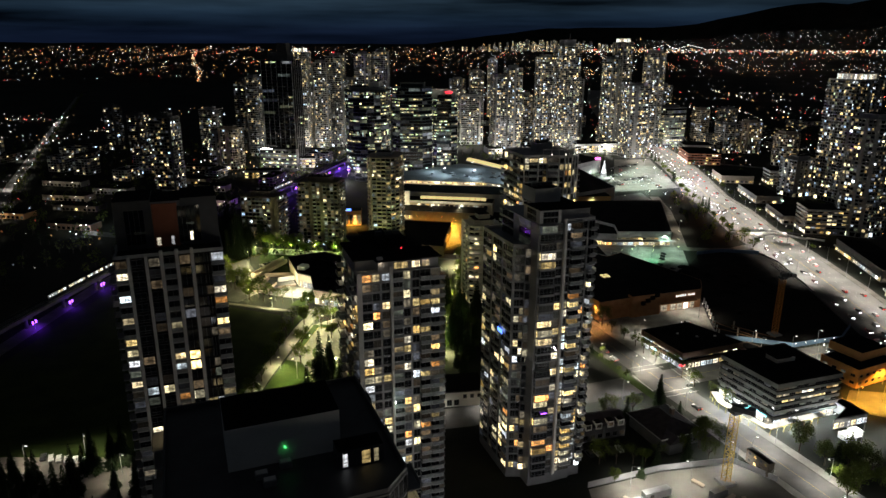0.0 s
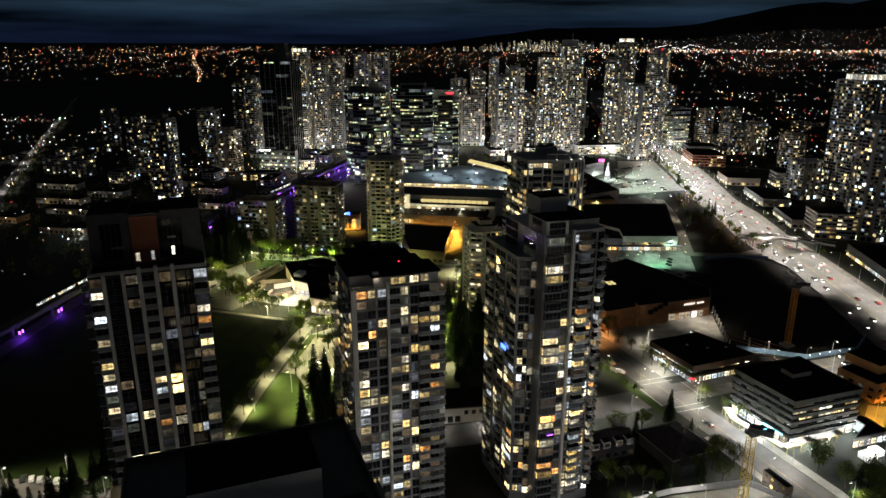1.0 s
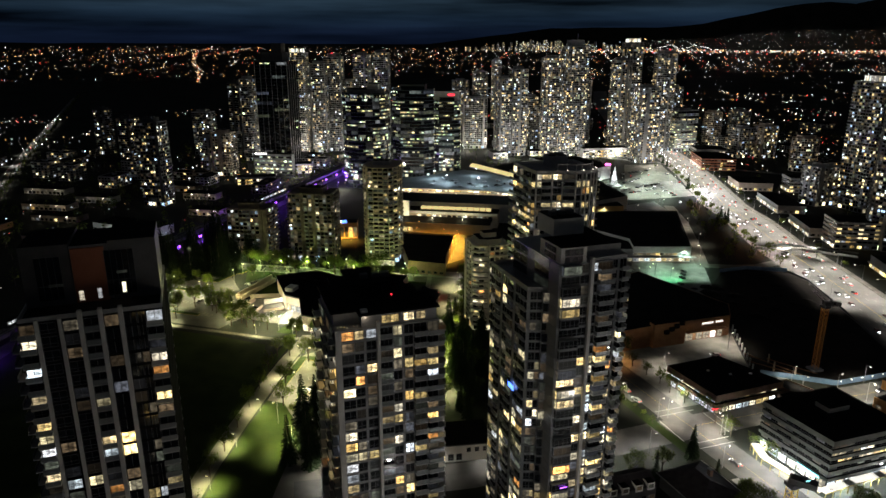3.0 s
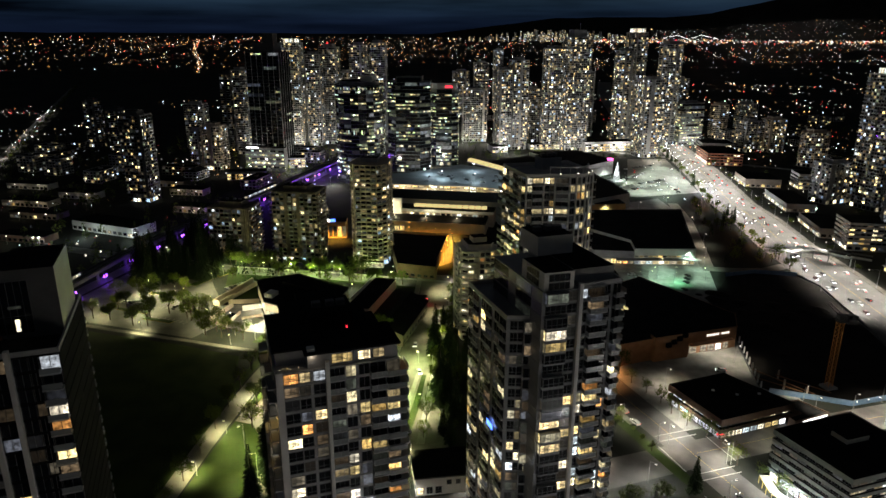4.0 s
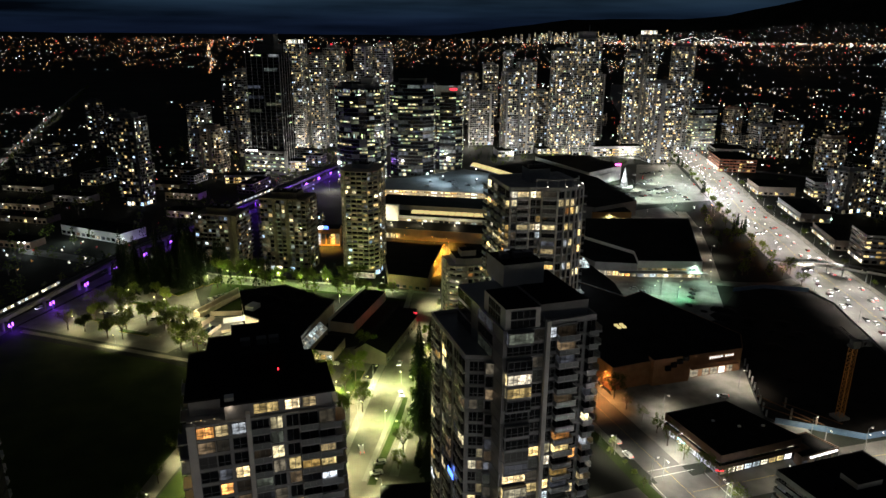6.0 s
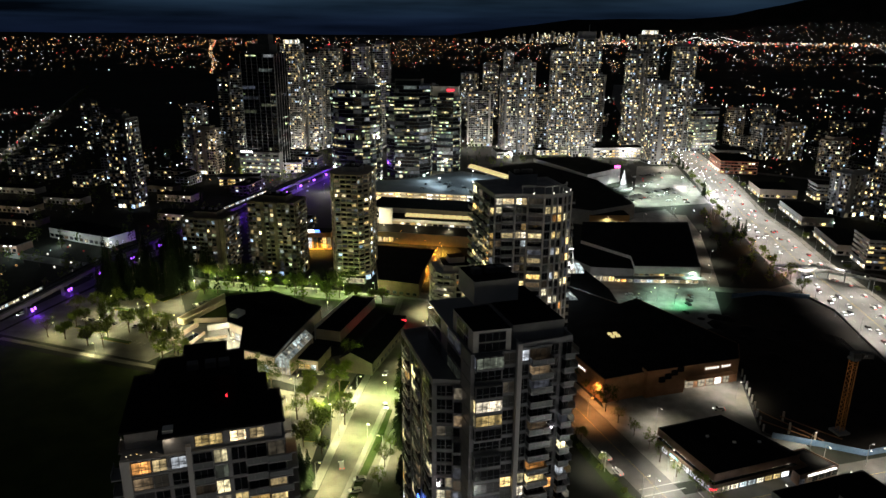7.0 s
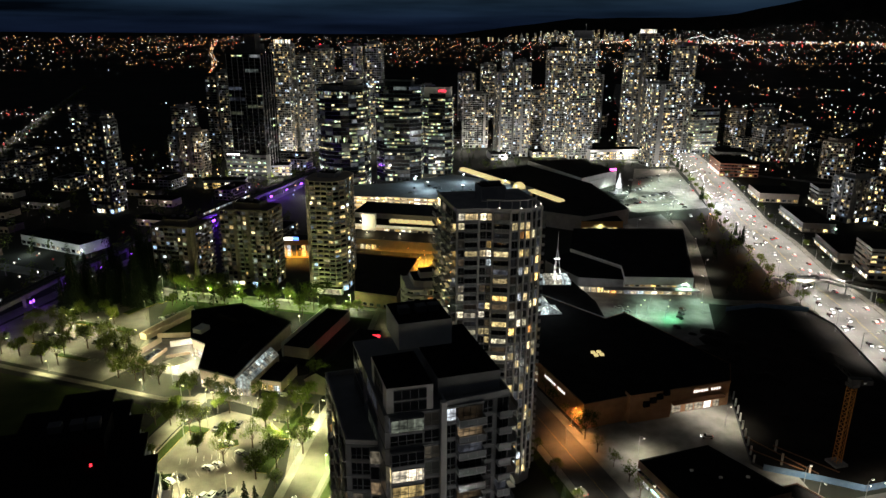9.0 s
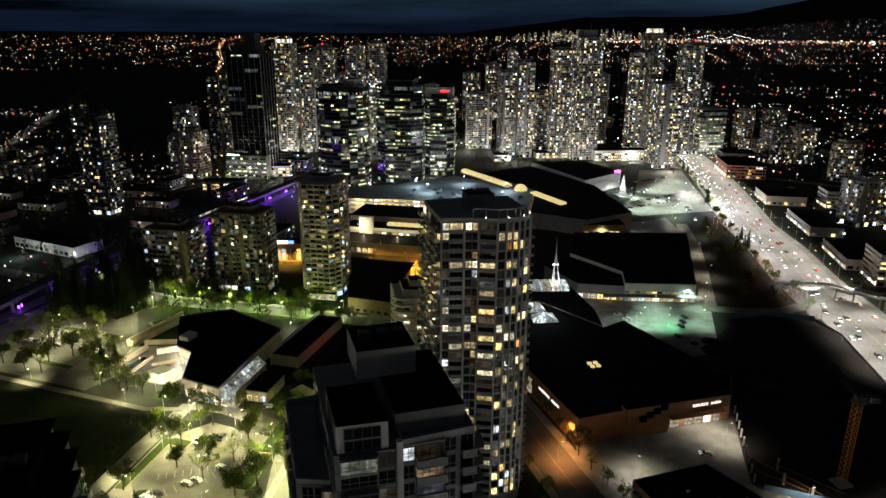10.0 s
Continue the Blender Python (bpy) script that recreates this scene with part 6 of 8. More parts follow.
# long hall with a pitched dark roof behind a pale parapet wall
long_hall = thing("meeting_hall", 8.5, 346, 0, -18, "long brown hall with dark pitched roof", "building")
part("wall", Geo().box(-7.5, -28, 0, 7.5, 18, 6.5, "brown"), long_hall)
gg = Geo()
gg.faces([(-8.2, -29, 6.4), (8.2, -29, 6.4), (8.2, 19, 6.4), (-8.2, 19, 6.4), (-2.0, -29, 10.5), (-2.0, 19, 10.5)], [(1, 2, 5, 4), (3, 0, 4, 5)], "roofing")
gg.faces([(-8.2, -29, 6.4), (8.2, -29, 6.4), (-2.0, -29, 10.5), (8.2, 19, 6.4), (-8.2, 19, 6.4), (-2.0, 19, 10.5)], [(0, 1, 2), (3, 4, 5)], "brown")
part("roof", gg, long_hall)
windows_row(long_hall, (7.5, -28), (1, 0), 45, 1.0, 3.0, 5.0, 2.6, ["room_dim", "glass", "glass"], 204)
side_hall = thing("side_hall", -10.5, 376, 0, -18, "low wing with dark roof behind a pale wall", "building")
part("wall", Geo().box(-6, -22, 0, 7, 26, 5.5, "beige", "roofing"), side_hall)
part("side_wall", Geo().box(-6.5, -23, 0, -6.02, 27, 7.2, "pale"), side_hall, "pale concrete side wall")
court_light = bpy.data.lights.new("court_light", "POINT")
court_light.energy, court_light.color, court_light.shadow_soft_size = LAMP * 0.10, (1.0, 0.93, 0.66), 0.5
for x, y, z in ((-70, 365, 4), (-67, 340, 3), (-72, 346, 2.8), (-61, 346, 4), (-48, 322, 3.5), (-32, 313, 4), (-26, 384, 4), (-24, 376, 4), (-84, 358, 3), (-22, 396, 3.5), (-64, 352, 3)):
    ob = new("court_lamp_light", court_light)
    ob.location = (x, y, z)
    cl = thing("court_lamp", x, y, 0, 0, "short bright lamp in the civic court", "lamp", "court lamps")
    part("post", Geo().bar((0, 0, 0), (0, 0, z), 0.07, "steel", 6), cl)
    part("globe", Geo().prism(oval(0.4, 0.4, 8), z + 0.25, z + 0.6, "lamp_green"), cl)
# planted islands with yellow kerbs in the car parks
for x, y, w, d, yaw in ((-129, 396, 22, 3.2, -20), (-111, 389, 9, 4, -25), (-114, 418, 5, 18, -30), (-106, 430, 7, 8, -30), (-140, 372, 20, 3, -22), (-122, 358, 18, 3, -22), (-44, 294, 8, 4, -20), (-30, 284, 7, 4, 20),
                        (-46, 262, 4, 9, 10), (-8, 300, 6, 26, -12), (-12, 276, 5, 20, -10), (-52, 282, 3.5, 30, -12)):
    island = thing("planted_island", x, y, 0, yaw, "kerbed grass island in the car park", "island", "planted islands")
    part("kerb", Geo().box(-w / 2, -d / 2, 0, w / 2, d / 2, 0.16, "kerb_yellow", "grass"), island)
    part("turf", Geo().box(-w / 2 + 0.25, -d / 2 + 0.25, 0.16, w / 2 - 0.25, d / 2 - 0.25, 0.22, "grass"), island)

# ---------------------------------------------------------------- railway on its viaduct
RAIL = [(-222, 150), (-205, 285), (-183, 392), (-173, 449), (-154, 518), (-126, 595), (-99, 677), (-72, 762), (-38, 862), (0, 980), (40, 1120)]
via = thing("viaduct", 0, 0, 0, 0, "concrete railway viaduct lit purple from below", "viaduct")
for (x0, y0), (x1, y1) in zip(RAIL, RAIL[1:]):
    ln = math.hypot(x1 - x0, y1 - y0)
    m0 = pose(x0, y0, 0, 0, 0, math.degrees(math.atan2(y1 - y0, x1 - x0)))
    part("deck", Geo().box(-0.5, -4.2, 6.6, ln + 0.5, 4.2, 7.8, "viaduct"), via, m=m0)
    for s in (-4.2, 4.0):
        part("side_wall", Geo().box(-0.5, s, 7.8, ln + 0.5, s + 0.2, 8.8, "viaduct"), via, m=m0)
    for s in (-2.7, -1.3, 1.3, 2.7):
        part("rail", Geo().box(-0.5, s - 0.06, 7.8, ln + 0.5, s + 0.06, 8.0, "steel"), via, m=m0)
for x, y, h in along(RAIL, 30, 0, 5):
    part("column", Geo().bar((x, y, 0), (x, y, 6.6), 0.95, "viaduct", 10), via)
    part("cross_head", Geo().box(-3.6, -0.9, 5.6, 3.6, 0.9, 6.6, "viaduct"), via, m=pose(x, y, 0, 0, 0, h))
def light_rail(x0, y0, yaw, line, count):
    train = thing("train", x0, y0, 7.95, yaw, "light-rail train with lit windows on the viaduct", "train", "trains")
    for x, y, h in list(along(line, 17.5, -1.8, 1))[:count]:
        car = part("carriage", Geo().box(-1.25, -8.3, 0.35, 1.25, 8.3, 3.3, "cladding", "roofing"), train)
        car.matrix_parent_inverse = train.matrix_basis.inverted()
        car.matrix_basis = pose(x, y, 7.95, 0, 0, h)
        for s in (-1, 1):
            for i in range(6):
                q0 = -7.4 + 2.5 * i
                part("carriage_window", Geo().box(s * 1.25, q0, 1.5, s * 1.32, q0 + 2.0, 2.7, "room_cool"), car)
        part("bogie", Geo().box(-1.0, -7, 0, 1.0, 7, 0.35, "black_metal"), car)


light_rail(-180, 440, -15, [(-196, 330), (-183, 392), (-173, 449), (-154, 518)], 5)
light_rail(-118, 620, -18, RAIL[5:8], 4)
purple = bpy.data.lights.new("purple_light", "POINT")
purple.energy, purple.color, purple.shadow_soft_size = LAMP * 0.07, (0.20, 0.03, 1.0), 0.4
purple_far = purple.copy()
purple_far.energy = LAMP * 0.4
for x, y, h in [q for q in along(RAIL, 30, 4.9, 5) if 285 < q[1] < 830]:
    pl = thing("viaduct_lamp", x, y, 0, h, "purple floodlight below the viaduct", "lamp", "viaduct lamps")
    part("bracket", Geo().bar((0, 0, 0), (0, 0, 4.0), 0.1, "steel", 5), pl)
    for s in (-1.2, 1.2):
        part("glow_head", Geo().box(-0.25, s - 0.25, 3.0, 0.25, s + 0.25, 4.6, "lamp_purple"), pl)
    ob = new("light", purple if y < 560 else purple_far)
    ob.parent, ob.location = pl, (1.0, 0, 2.2 if y < 560 else 5.0)

# ---------------------------------------------------------------- the shopping centre
mall = thing("shopping_centre", 40, 560, 0, -14, "large shopping centre with dark roofs and lit terraces", "mall")
part("front_block", Geo().box(-48, -44, 0, 44, -20, 8.0, "beige", "roofing"), mall)
part("lower_terrace", Geo().box(-48, -20, 0, 48, -2, 12, "beige", "roofing"), mall)
part("upper_block", Geo().box(-50, -2, 0, 60, 34, 16, "concrete", "roofing"), mall)
part("white_fin", Geo().box(-36, -22, 4, -26, -19, 20.5, "white_wall"), mall, "tall white fin wall")
part("parapet_band", Geo().box(-48, -20.5, 10.2, 48, -20.02, 12.2, "white_wall"), mall)
part("parapet_band", Geo().box(-48, -44.5, 6.6, 44, -44.02, 8.2, "beige"), mall)
for k in range(12):
    x = -18 + 5.0 * k
    part("saw_tooth_skylight", Geo().prism([(x, -12), (x + 4.2, -12), (x + 4.2, -7), (x, -7)], 12, 13.8, "skylight"), mall)
windows_row(mall, (-20, -20.5), (0, -1), 64, 8.0, 9.6, 4.2, 1.0, ["room", "room_dim", "room_cool", "glass"], 211, far=True)
windows_row(mall, (-48, -44.5), (0, -1), 30, 1.0, 4.4, 4.0, 1.0, ["room", "room_dim"], 212, far=True)
part("lit_wall", Geo().box(-62, -30, 0, -48.2, -18, 14, "stucco", "roofing"), mall)
windows_row(mall, (-62, -30), (0, -1), 13.8, 1, 8.5, 3.4, 0.4, ["room"], 213, far=True)
part("sign", Geo().box(-60, -30.4, 10.5, -51, -30.05, 12.5, "white_glow"), mall, "white and blue lit sign")
brick_hall = thing("brick_hall", 0, 0, 0, 0, "low dark brick hall with vast black roof", "building")
H_POLY = [(5, 420), (29, 411), (31, 430), (41, 479), (-1, 491)]
part("wall", Geo().prism(H_POLY, 0, 8.0, "dark_brick", "roofing"), brick_hall)
parapet(brick_hall, H_POLY, 8.0, 0.5, "dark_brick")
windows_row(brick_hall, (5, 420), (-0.351, -0.936), 25, 0.8, 2.6, 4.0, 1.8, ["glass", "room_dim", "glass"], 217)
patch([(-8, 515), (-2, 536), (52, 528), (60, 500), (50, 452), (32, 436), (42, 480)], 0.03, "asphalt", "loading_yard", "loading yard under orange lamps", "car park")
ORANGE_PLACES = [(36.0, 445), (38.6, 458), (41.0, 470), (43.4, 482), (16, 505), (46, 497), (-48, 502), (-37, 502), (4, 522), (16, 524), (28, 522), (42, 478), (46, 488), (36, 500), (196, 194), (186, 196), (208, 210)]

lit_hall = thing("lit_hall", -42, 512, 0, -1, "orange-lit stucco hall with white lit sign", "building")
part("wall", Geo().box(-10, -5, 0, 10, 7, 12.5, "stucco", "roofing"), lit_hall)
part("sign", Geo().box(-9, -5.4, 12.6, -2, -5.1, 14.6, "white_glow"), lit_hall, "white lit sign")
part("sign", Geo().box(-1.6, -5.4, 12.6, 2, -5.1, 14.6, "blue_glow"), lit_hall, "blue lit sign")
windows_row(lit_hall, (-10, -5), (0, -1), 20, 1, 9, 3.3, 0.8, ["room", "room_dim"], 231)
wash = bpy.data.lights.new("wall_wash", "POINT")
wash.energy, wash.color, wash.shadow_soft_size = LAMP * 0.16, (1.0, 0.86, 0.52), 0.4
for x, y, z in ((-10, 630, 10.5), (12, 627, 10.5), (34, 622, 10.5), (56, 616, 10.5), (76, 611, 10.5), (98, 599, 10.5), (4, 536, 9), (28, 531, 9), (52, 524, 9), (4, 528, 4), (-1, 543, 16), (20, 520, 5)):
    wlamp = thing("wall_lamp", x, y, z, 0, "small wall lamp with warm light", "lamp", "wall lamps")
    part("bracket", Geo().bar((0, 4, 0.5), (0, 0, 0.5), 0.08, "steel", 5), wlamp)
    part("globe", Geo().prism(oval(0.5, 0.5, 8), 0.2, 0.6, "lamp_white"), wlamp)
    ob = new("light", wash)
    ob.parent, ob.location = wlamp, (0, 0, -0.2)
for x, y, w, d, h, seed in ((286, 899, 66, 20, 13, 233), (205, 916, 40, 16, 7, 235), (-150, 735, 40, 16, 9, 236), (-110, 800, 24, 18, 12, 237), (140, 900, 20, 30, 8, 238)):
    pk = thing("lit_podium", x, y, 0, 5, "low podium with rows of warmly lit windows", "building")
    part("wall", Geo().box(-w / 2, -d / 2, 0, w / 2, d / 2, h, "concrete", "roofing"), pk)
    for k in range(int(h / 3.4)):
        windows_row(pk, (-w / 2, -d / 2), (0, -1), w, 0.8 + 3.4 * k, 2.9 + 3.4 * k, 4.0, 0.3, ["room", "room_cool", "room", "glass"], seed + 10 * k, far=True)
        windows_row(pk, (w / 2, -d / 2), (1, 0), d, 0.8 + 3.4 * k, 2.9 + 3.4 * k, 4.0, 0.3, ["room", "room_cool", "glass"], seed + 5 + 10 * k, far=True)

deck = thing("parking_deck", 0, 0, 0, 0, "parking deck with pale blue-lit roof and lit galleries", "parkade")
D_POLY = [(-26, 636), (20, 632), (84, 618), (128, 588), (146, 668), (76, 732), (20, 690), (-20, 680)]
part("body", Geo().prism(inside_out(D_POLY, -1.6), 0, 12.4, "cladding"), deck)
for z0, z1 in ((0, 2.2), (4.6, 6.6), (9.0, 10.6)):
    part("gallery_wall", Geo().prism(D_POLY, z0, z1, "beige"), deck)
part("top_deck", Geo().prism(D_POLY, 12.4, 13.4, "beige", "deck"), deck, "pale parking deck")
D_IN = inside_out(D_POLY, -1.55)
for i, a, n, ln in list(edges_of(D_IN))[:4]:
    for z0, z1 in ((2.5, 4.4), (6.9, 8.8), (10.8, 12.2)):
        windows_row(deck, a, n, ln, z0, z1, 5.5, 0.8, ["room", "room_cool", "room"], 220 + i, "gallery_light", d=0.02, far=True)
cool = bpy.data.lights.new("deck_light", "POINT")
cool.energy, cool.color, cool.shadow_soft_size = LAMP * 0.30, (0.66, 0.88, 1.0), 0.5
for x, y in ((50, 655), (80, 640), (112, 622), (84, 690), (120, 660), (40, 680)):
    dl = thing("deck_lamp", x, y, 13.4, 0, "tall lamp on the parking deck", "lamp", "deck lamps")
    part("post", Geo().bar((0, 0, 0), (0, 0, 8), 0.1, "steel", 6), dl)
    part("head", Geo().box(-0.8, -0.3, 8, 0.8, 0.3, 8.3, "head_glow"), dl)
    ob = new("light", cool)
    ob.parent, ob.location = dl, (0, 0, 7.6)
vault = thing("vaulted_skylight", 105, 708, 15.5, 27, "long glowing barrel-vaulted skylight", "skylight")
gg = Geo()
for k in range(8):
    for s in range(5):
        a0, a1 = math.pi * s / 5, math.pi * (s + 1) / 5
        y0, y1 = -40 + 10 * k + 0.2, -30 + 10 * k - 0.2
        gg.faces([(-4 * math.cos(a0), y0, 3 * math.sin(a0)), (-4 * math.cos(a0), y1, 3 * math.sin(a0)), (-4 * math.cos(a1), y1, 3 * math.sin(a1)), (-4 * math.cos(a1), y0, 3 * math.sin(a1))],
                 [(0, 1, 2, 3)], "skylight")
part("vault_glazing", gg, vault, kind="stuff")
part("kerb", Geo().box(-4.4, -40.4, -1, 4.4, 40.4, 0, "concrete"), vault)
dome = thing("glass_dome", 133, 664, 13.4, 0, "small glowing glass dome", "skylight")
gg = Geo()
for k in range(12):
    for s in range(4):
        a0, a1, b0, b1 = 6.2832 * k / 12, 6.2832 * (k + 0.94) / 12, 1.5708 * s / 4, 1.5708 * (s + 0.94) / 4
        gg.faces([(6 * math.cos(b) * math.cos(a_), 6 * math.cos(b) * math.sin(a_), 5.4 * math.sin(b) + 0.6) for a_, b in ((a0, b0), (a1, b0), (a1, b1), (a0, b1))], [(0, 1, 2, 3)], "skylight")
part("vault_glazing", gg, dome, kind="stuff")
part("drum", Geo().prism(oval(13, 13, 16), -2, 0.6, "concrete"), dome)
east_wing = thing("mall_wing", 0, 0, 0, 0, "dark-roofed mall wing with pale side walls", "mall")
part("wall", Geo().prism([(131, 590), (170, 566), (212, 590), (206, 690), (160, 790), (104, 750), (148, 670)], 0, 12.5, "concrete", "roofing"), east_wing)
gg = Geo().prism([(140, 655), (146, 659), (165, 617), (159, 613)], 12.5, 14.2, "skylight")
part("roof_light", gg, east_wing, "glowing yellow roof light")
part("lit_gable", Geo().box(168, 564.5, 0, 200, 582, 9, "stucco", "roofing"), east_wing)
windows_row(east_wing, (168, 564.5), (0, -1), 32, 1, 4, 4, 1, ["room", "glass", "room_dim"], 215, far=True)
pinkblock = thing("cinema_block", 0, 0, 0, 0, "large windowless block with pale walls and pink sign", "building")
part("wall", Geo().prism([(163, 800), (200, 702), (245, 742), (222, 812)], 0, 15, "pale", "roofing"), pinkblock)
part("sign", Geo().box(238, 740, 15, 244, 741, 17.2, "pink_glow"), pinkblock, "pink lit roof sign")
part("light_wall", Geo().prism([(203, 701), (228, 723), (228.6, 722), (203.6, 700)], 3, 11, "white_wall"), pinkblock)
pyr = thing("entrance_pyramid", 236, 700, 0, 15, "glowing white tapered entrance tower", "tower")
gg = Geo()
for k, (r0, r1) in enumerate(((2.6, 2.2), (2.0, 1.7), (1.4, 1.0), (0.8, 0.15))):
    z0, z1 = 1.0 + 5 * k, 5.6 + 5 * k
    q = [(-1, -1), (1, -1), (1, 1), (-1, 1)]
    gg.faces([(x * r0, y * r0, z0) for x, y in q] + [(x * r1, y * r1, z1) for x, y in q], [(0, 1, 5, 4), (1, 2, 6, 5), (2, 3, 7, 6), (3, 0, 4, 7), (4, 5, 6, 7)], "pyramid_glass")
part("lantern", gg, pyr, kind="stuff")
part("plinth", Geo().box(-7, -7, 0, 7, 7, 1.0, "concrete"), pyr)
patch([(214, 640), (232, 626), (300, 642), (340, 830), (292, 830), (250, 706)], 0.02, "walk", "car_park", "bright crowded car park beside the avenue", "car park")
patch([(200, 440), (246, 540), (250, 620), (206, 600)], 0.02, "asphalt", "car_park", "dark asphalt yard behind the retail block", "car park")

# ---------------------------------------------------------------- shops across the avenue
def shop_row(x, y, w, d, h, yaw, wall, seed, label, glow=("room_cool", "room", "room_cool"), upper=False):
    s = thing("shop_building", x, y, 0, yaw, label, "store")
    part("wall", Geo().box(-w / 2, -d / 2, 0, w / 2, d / 2, h, wall, "roofing"), s)
    part("parapet", Geo().box(-w / 2 - 0.2, -d / 2 - 0.2, h - 1.2, -w / 2 + 0.2, d / 2 + 0.2, h + 0.4, wall).box(-w / 2 + 0.2, -d / 2 - 0.2, h - 1.2, w / 2, -d / 2 + 0.2, h + 0.4, wall), s)
    windows_row(s, (-w / 2, d / 2), (-1, 0), d, 0.4, 3.4, 3.8, 0.5, list(glow), seed, "shop_window", far=True)
    windows_row(s, (-w / 2, -d / 2), (0, -1), w, 0.8, 3.0, 4.5, 1.8, ["glass", "room_dim", "room"], seed + 1, far=True)
    part("awning", Geo().box(-w / 2 - 1.6, -d / 2, 3.5, -w / 2, d / 2, 3.8, "white_wall"), s)
    if upper:
        for k in range(int((h - 4) / 3.2)):
            windows_row(s, (-w / 2, -d / 2), (0, -1), w, 4.8 + 3.2 * k, 6.4 + 3.2 * k, 3.4, 0.4, ["glass", "glass", "room_dim", "room"], seed + 2 + k, far=True)
            windows_row(s, (-w / 2, d / 2), (-1, 0), d, 4.8 + 3.2 * k, 6.4 + 3.2 * k, 3.4, 0.4, ["glass", "glass", "room_dim"], seed + 9 + k, far=True)
    return s


shop_row(322, 372, 22, 74, 8, -14, "concrete", 401, "long low shop building with bright shopfronts")
shop_row(318, 330, 20, 16, 9, -14, "terracotta", 402, "low reddish shop building with white sign")
shop_row(340, 507, 22, 50, 7, -14, "pale", 403, "low white shop row with bright shopfronts")
shop_row(341, 463, 30, 26, 20, -14, "white_wall", 404, "white banded office building of five storeys", upper=True)
shop_row(360, 590, 24, 60, 7, -12, "pale", 405, "long low shop row with bright shopfronts")
shop_row(378, 680, 34, 40, 8, -12, "beige", 406, "low warmly lit shop building", ("room", "room_cool"))
shop_row(420, 660, 26, 24, 15, -12, "pale", 407, "pale four-storey building with banded windows", upper=True)
shop_row(398, 810, 40, 60, 14, -12, "terracotta", 408, "reddish flat-roofed building beside the avenue", upper=True)
shop_row(430, 890, 40, 40, 12, -12, "concrete", 409, "dark flat-roofed building beside the avenue", upper=True)
shop_row(300, 300, 30, 26, 10, -14, "concrete", 410, "dark low building beside the avenue")
shop_row(196, 150, 46, 18, 6, 14, "white_wall", 411, "low bright shopfront beside the office", ("room_cool",))

# ---------------------------------------------------------------- low city round about
LINES = [(KINGSWAY, 24), (STREET_A, 12), (STREET_B, 12), (STREET_C, 13), (STREET_D, 10), (STREET_E, 10), (FAR_ROAD, 11), (CROSS_2, 10), (RAIL, 12), (NORTH, 16)]
RAIL_SIDE = [(x + 26, y - 8) for x, y in RAIL]                       # kept open between the way and the viaduct


def clear_of_lines(x, y, r):
    for line, half in LINES:
        for (x0, y0), (x1, y1) in zip(line, line[1:]):
            k = max(0.0, min(1.0, ((x - x0) * (x1 - x0) + (y - y0) * (y1 - y0)) / ((x1 - x0) ** 2 + (y1 - y0) ** 2)))
            if math.hypot(x - x0 - k * (x1 - x0), y - y0 - k * (y1 - y0)) < half + r:
                return False
    return True


def near_line(line, x, y, r):
    for (x0, y0), (x1, y1) in zip(line, line[1:]):
        k = max(0.0, min(1.0, ((x - x0) * (x1 - x0) + (y - y0) * (y1 - y0)) / ((x1 - x0) ** 2 + (y1 - y0) ** 2)))
        if math.hypot(x - x0 - k * (x1 - x0), y - y0 - k * (y1 - y0)) < r:
            return True
    return False


def low_rise(w, d, floors, wall, lit, seed, label, pitched=False):
    root = thing("apartment_house", 0, 0, -80, 0, label, "building", "low apartment houses")
    rng, h = random.Random(seed), 2.9 * floors + 0.6
    b = Geo().box(-w / 2, -d / 2, 0, w / 2, d / 2, h, wall, "roofing")
    if pitched:
        gg = Geo()
        gg.faces([(-w / 2 - 0.5, -d / 2 - 0.5, h), (w / 2 + 0.5, -d / 2 - 0.5, h), (w / 2 + 0.5, d / 2 + 0.5, h), (-w / 2 - 0.5, d / 2 + 0.5, h), (-w / 2 + d / 3, 0, h + 3), (w / 2 - d / 3, 0, h + 3)],
                 [(0, 1, 5, 4), (1, 2, 5), (2, 3, 4, 5), (3, 0, 4)], "roofing")
        part("roof", gg, root)
    else:
        parapet(root, rect(w, d), h, 0.6, wall)
        part("roof_hut", Geo().box(-2, -1.5, h, 2, 1.5, h + 2.2, wall, "roofing"), root)
    g = Geo()
    for i, a, n, ln in edges_of(rect(w, d)):
        k = int(ln / 3.6)
        for c in range(k):
            s = ln * c / k
            for fl in range(floors):
                q = rng.random()
                z = 0.4 + 2.9 * fl
                g.pane_on(a, n, s + 0.7, s + ln / k - 0.7, z + 0.6, z + 2.3, 0.05, "rooms_far" if q < lit else ("rooms_dim" if q < lit + 0.25 else "glass"))
                if c % 2 and fl:
                    b.slab_on(a, n, s + 0.3, s + ln / k - 0.3, z - 0.1, z + 0.9, 0.02, 1.3, wall)
    part("glazing", g, root, kind="stuff")
    part("wall", b, root)
    return root


